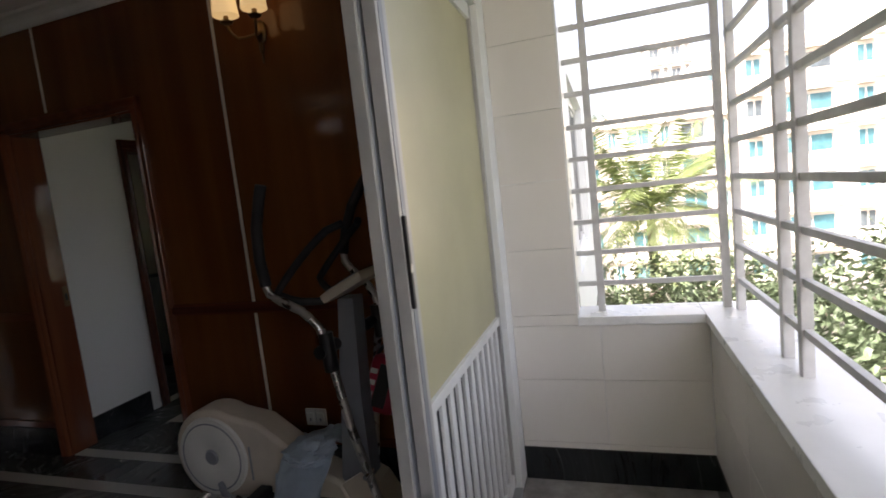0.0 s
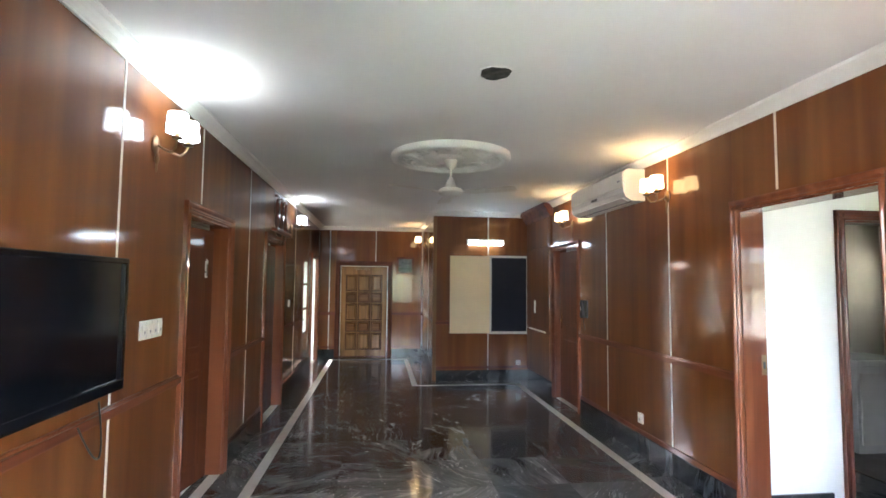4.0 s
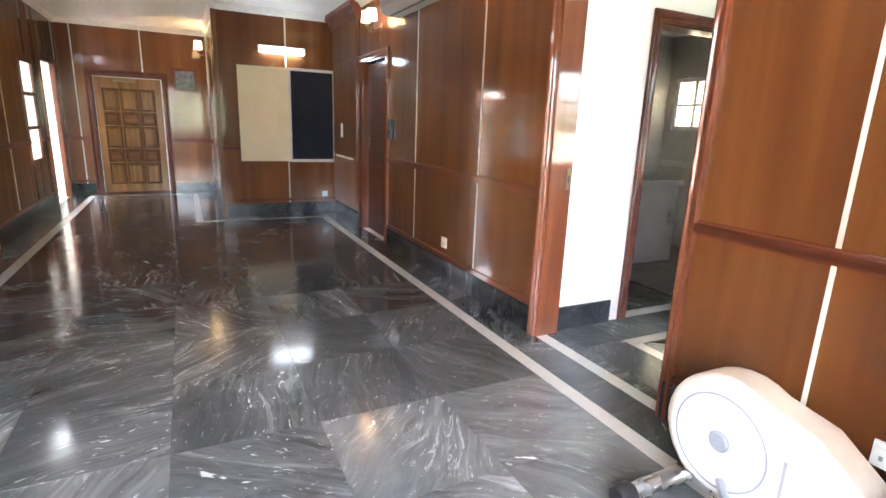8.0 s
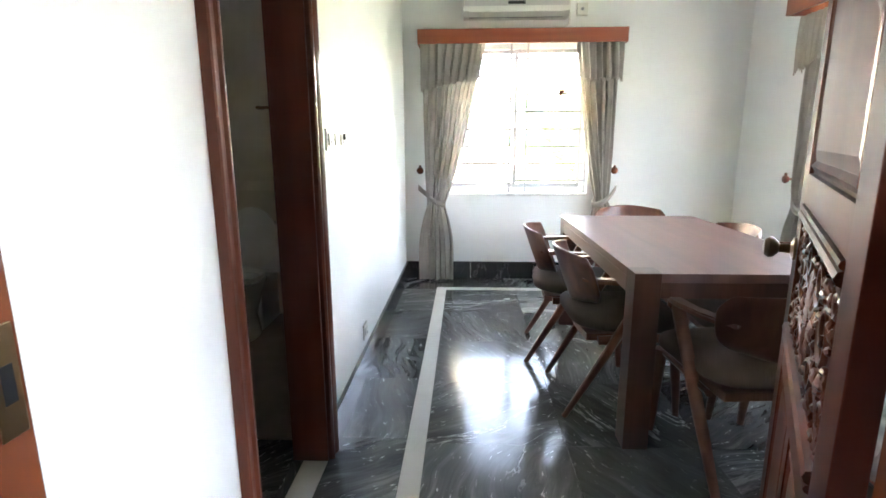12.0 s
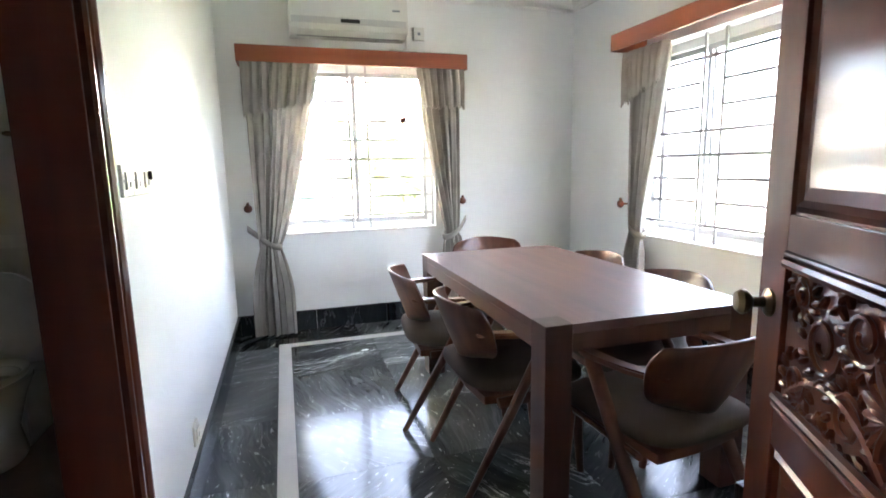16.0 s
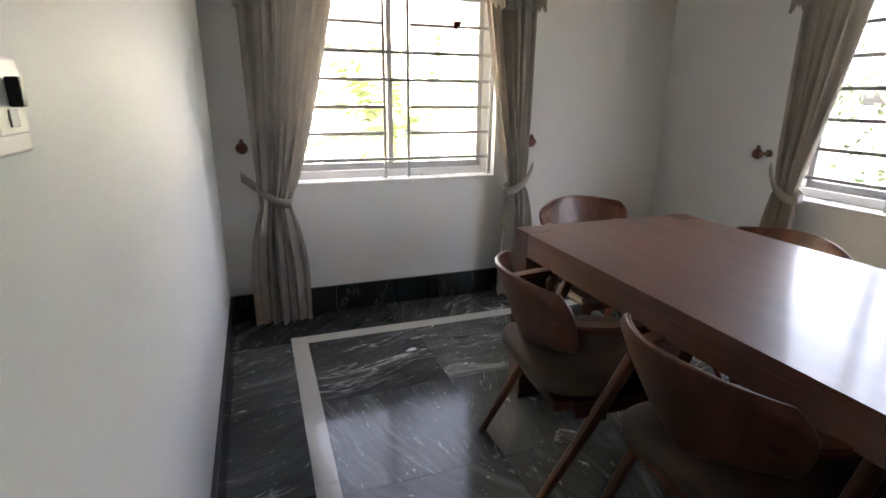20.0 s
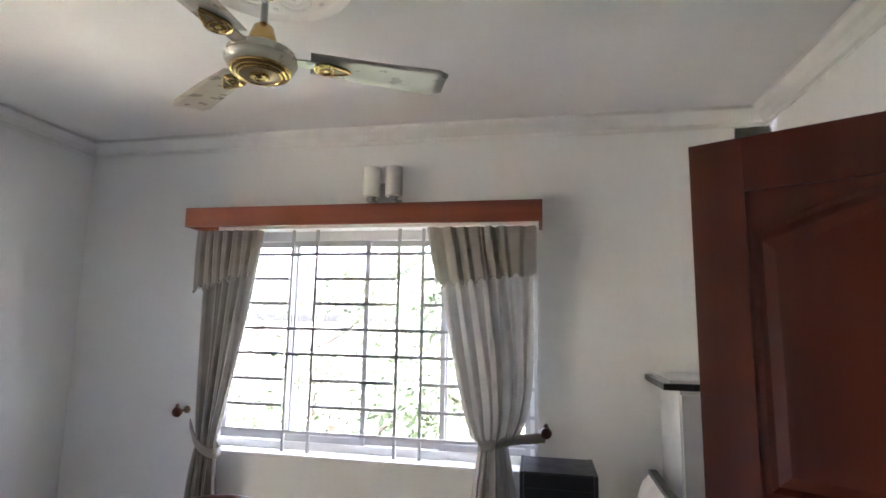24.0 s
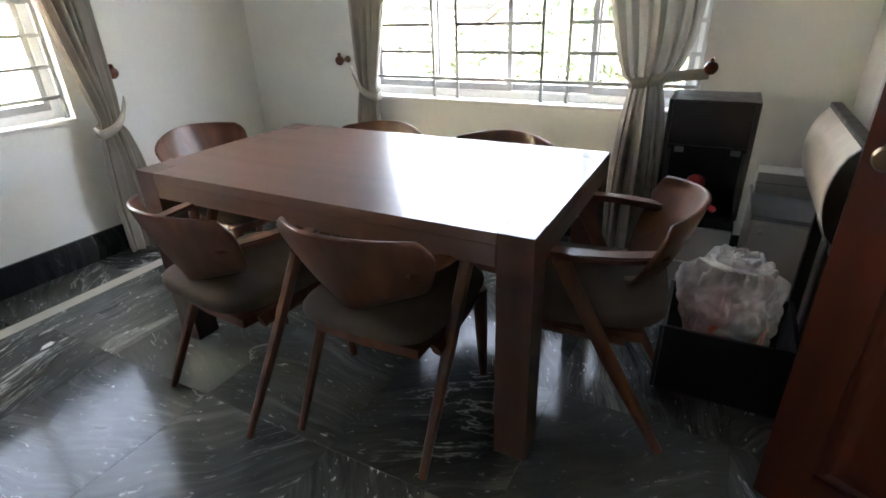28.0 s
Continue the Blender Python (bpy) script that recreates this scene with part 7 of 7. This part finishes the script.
def palm(at, h, label, seed, fronds=22):
    t = thing("palm_tree", label, "tree", at)
    rnd = random.Random(seed)
    pts = [(0.25 * math.sin(z * 0.25), 0.2 * math.sin(z * 0.18), z) for z in [h * k / 14 for k in range(15)]]
    part("trunk", sweep(bmesh.new(), pts, [0.24 - 0.09 * k / 14 + 0.015 * (k % 2) for k in range(15)], 12), M_BARK, t, "ringed grey trunk", True)
    top = Vector(pts[-1])
    for k in range(fronds):
        a = k * 2.399 + rnd.uniform(-0.2, 0.2)
        lift = 1.48 - 2.05 * k / fronds + rnd.uniform(-0.12, 0.12)
        L = rnd.uniform(4.0, 5.2)
        out = Vector((math.cos(a), math.sin(a), 0))
        bm = bmesh.new()
        rib = []
        for i in range(15):
            f = i / 14
            droop = (0.35 + 1.0 * k / fronds) * f * f
            rib.append(top + out * (L * f * math.cos(lift * 0.75) * (1 - 0.12 * f)) + Vector((0, 0, L * (f * math.sin(lift) - 0.55 * droop))))
        sweep(bm, rib, [0.03 * (1 - 0.8 * i / 14) for i in range(15)], 5)
        for i in range(2, 15):
            for rep in range(4):
                f = (i + rep / 4 - 1) / 14
                j = min(13, int(f * 14))
                p = rib[j].lerp(rib[j + 1], f * 14 - j)
                d = (rib[j + 1] - rib[j]).normalized()
                cross = d.cross(Vector((0, 0, 1))).normalized()
                for s in (-1, 1):
                    w = (cross * s + d * 0.55 + Vector((0, 0, -0.35 - 0.5 * f + rnd.uniform(-0.12, 0.12)))).normalized()
                    leaf_mesh(bm, p, w, w.cross(d).normalized(), 1.0 * math.sin(math.pi * (0.12 + 0.8 * f)) + 0.1, 0.027)
        part("frond", bm, M_PALM, t)
    return t


palm((23.0, -0.2, G), 8.4, "tall coconut palm with drooping yellow-green fronds", 5, 36)


def tree(name, at, h, spread, label, seed, leaves=4800, size=0.205):
    t = thing(name, label, "tree", at)
    rnd = random.Random(seed)
    bm = sweep(bmesh.new(), [(0, 0, 0), (0.1, 0.05, h * 0.25), (0.05, 0.15, h * 0.5), (0.1, 0.1, h * 0.8)], [0.22, 0.17, 0.13, 0.05], 10)
    tips = []
    for k in range(11):
        a, z = k * 2.4, h * (0.35 + 0.05 * k)
        r = spread * rnd.uniform(0.5, 0.95) * (1 - 0.35 * k / 11)
        tip = Vector((r * math.cos(a), r * math.sin(a), min(h, z + r * rnd.uniform(0.4, 0.8))))
        sweep(bm, bow((0.08, 0.1, z), (tip.x * 0.5, tip.y * 0.5, z + 0.3), tip, 5), [0.09, 0.07, 0.055, 0.04, 0.03, 0.015], 6)
        tips.append(tip)
    part("trunk", bm, M_BARK, t, "branching grey trunk", True)
    bm = bmesh.new()
    clumps = [(tip + Vector((rnd.gauss(0, 0.5), rnd.gauss(0, 0.5), rnd.gauss(0.1, 0.35))), rnd.uniform(0.35, 0.85)) for tip in tips for _ in range(5)]
    for k in range(leaves):
        c, r = clumps[k % len(clumps)]
        v = Vector((rnd.gauss(0, 1), rnd.gauss(0, 1), rnd.gauss(0, 0.8))).normalized()
        p = c + v * r * rnd.uniform(0.5, 1.0)
        d = (v + Vector((rnd.uniform(-0.6, 0.6), rnd.uniform(-0.6, 0.6), -0.4))).normalized()
        leaf_mesh(bm, p, d, d.orthogonal().normalized(), size * rnd.uniform(0.7, 1.4), size * 0.28)
    part("crown", bm, M_LEAF, t, "loose crown of small leaves")
    return t


for k, (x, y, hh, sp) in enumerate(((5.6, -4.4, 11.2, 2.9), (3.2, -5.2, 10.6, 2.6), (8.4, -4.6, 9.4, 2.6), (1.2, -4.8, 8.6, 2.2), (7.6, -9.0, 12.0, 3.4), (9.8, -1.9, 7.5, 1.8), (5.0, -8.0, 12.6, 3.4), (10.5, -8.5, 11.6, 3.2), (7.0, -12.5, 13.4, 3.8), (3.8, -13.0, 13.0, 3.6), (13.6, -3.2, 7.6, 2.2), (19.0, 0.6, 6.6, 2.4), (20.0, -1.6, 6.4, 2.4), (2.8, -9.5, 10.0, 3.0), (16.0, -6.0, 8.0, 2.4))):
    tree("garden_tree", (x, y, G), hh, sp, "leafy garden tree with a loose green crown", 20 + k)

# ---- floor slabs, laid last ----
slab_cache = {}


def slab(parent, x0, y0, x1, y1, mat, name="slab", top=0.0):
    w, d = round(x1 - x0 - 0.001, 4), round(y1 - y0 - 0.001, 4)
    key = (w, d, mat.name)
    if key not in slab_cache:
        bm = boxed(-w / 2, -d / 2, -0.02, w / 2, d / 2, 0)
        bmesh.ops.bevel(bm, geom=[e for e in bm.edges if all(v.co.z > -0.001 for v in e.verts)], offset=0.0005, segments=1, affect="EDGES")
        me = bpy.data.meshes.new("slab")
        bm.to_mesh(me)
        bm.free()
        me.materials.append(mat)
        slab_cache[key] = me
    ob = new(name, slab_cache[key])
    ob.parent = parent
    ob.location = ((x0 + x1) / 2, (y0 + y1) / 2, top)


def field(parent, xs, ys, mat=None):
    for x0, x1 in zip(xs, xs[1:]):
        for y0, y1 in zip(ys, ys[1:]):
            slab(parent, x0, y0, x1, y1, mat or M_BLACK_MARBLE)


def steps(a, b, pitch, start=None):
    out, at = [a], start if start is not None else a + pitch
    while at < b - 0.05:
        out.append(at)
        at += pitch
    return out + [b]


def band(parent, x0, y0, x1, y1):
    """White border band, laid in pieces."""
    if x1 - x0 > y1 - y0:
        for p, q in zip(steps(x0, x1, 0.78), steps(x0, x1, 0.78)[1:]):
            slab(parent, p, y0, q, y1, M_WHITE_MARBLE, "border_piece")
    else:
        for p, q in zip(steps(y0, y1, 0.78), steps(y0, y1, 0.78)[1:]):
            slab(parent, x0, p, x1, q, M_WHITE_MARBLE, "border_piece")


B = 0.085
HY = steps(2.12, 9.43, 0.6, 2.67)
HX = [0.02 + 0.59 * k for k in range(6)]
# Paler slabs towards the balcony carry its daylight; the streaks are the stone's.
pick = random.Random(12)
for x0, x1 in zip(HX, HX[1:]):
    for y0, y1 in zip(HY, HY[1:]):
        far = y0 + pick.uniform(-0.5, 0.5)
        slab(floor_hall, x0, y0, x1, y1, M_STREAKED_DAYLIT if far < 4.0 else M_HALF_DAYLIT if far < 5.4 else M_HALL_MARBLE)
field(floor_hall, [HX[0], 0.65, 1.10, 1.40], steps(9.43, 12.05, 0.66), M_HALL_MARBLE)
band(floor_hall, HX[0] - B, 2.12, HX[0], 12.05)
band(floor_hall, HX[-1], 2.12, HX[-1] + B, 9.43)
band(floor_hall, 1.40, 9.43, HX[-1] + B, 9.43 + B)
band(floor_hall, 1.40, 9.43 + B, 1.40 + B, 12.05)
band(floor_hall, HX[0] - B, 12.05, 1.40 + B, 12.05 + B)
field(floor_hall, [HX[-1] + B, XR], steps(2.12, 9.43 + B, 0.9), M_HALL_MARBLE)
field(floor_hall, [XL, HX[0] - B], steps(2.12, YL, 0.9), M_HALL_MARBLE)
field(floor_hall, steps(1.40 + B, XR, 0.62), [9.43 + B, YF], M_HALL_MARBLE)
field(floor_hall, [1.40 + B, XJ], steps(YF, YL, 0.8), M_HALL_MARBLE)
field(floor_hall, steps(HX[0] - B, 1.40 + B, 0.7), [12.05 + B, YL + 0.03], M_HALL_MARBLE)
for a0, a1 in ((3.93, 4.908), (7.72, 8.55)):
    band(floor_hall, XR, a0, XR + 0.085, a1)
    slab(floor_hall, XR + 0.085, a0, DX0, a1, M_BLACK_MARBLE)
for o in (*L_DOORS, LIT_DOOR):
    band(floor_hall, XL - 0.085, o[0], XL, o[1])
    slab(floor_hall, XL - 0.15, o[0], XL - 0.085, o[1], M_BLACK_MARBLE)
X0, X1, Y0, Y1 = 3.86, 7.208, 2.38, 4.557
field(floor_dining, steps(X0, X1, 0.575, 4.32), [Y0, 2.80, 3.38, 3.96, Y1])
band(floor_dining, X0 - B, Y1, X1 + B, Y1 + B)
band(floor_dining, X0 - B, Y0 - B, X1 + B, Y0)
band(floor_dining, X0 - B, Y0, X0, Y1)
band(floor_dining, X1, Y0, X1 + B, Y1)
field(floor_dining, steps(DX0, DX1, 0.575, 3.78), [Y1 + B, DY1])
field(floor_dining, steps(DX0, DX1, 0.575, 3.78), [DY0, Y0 - B])
field(floor_dining, [DX0, X0 - B], steps(Y0 - B, Y1 + B, 0.58))
field(floor_dining, [X1 + B, DX1], steps(Y0 - B, Y1 + B, 0.58))
band(floor_dining, BATH_DOOR[0] + 0.012, DY1, BATH_DOOR[1] - 0.012, DY1 + 0.1)
slab(floor_dining, BATH_DOOR[0] + 0.012, DY1 + 0.1, BATH_DOOR[1] - 0.012, DY1 + 0.14, M_BLACK_MARBLE)
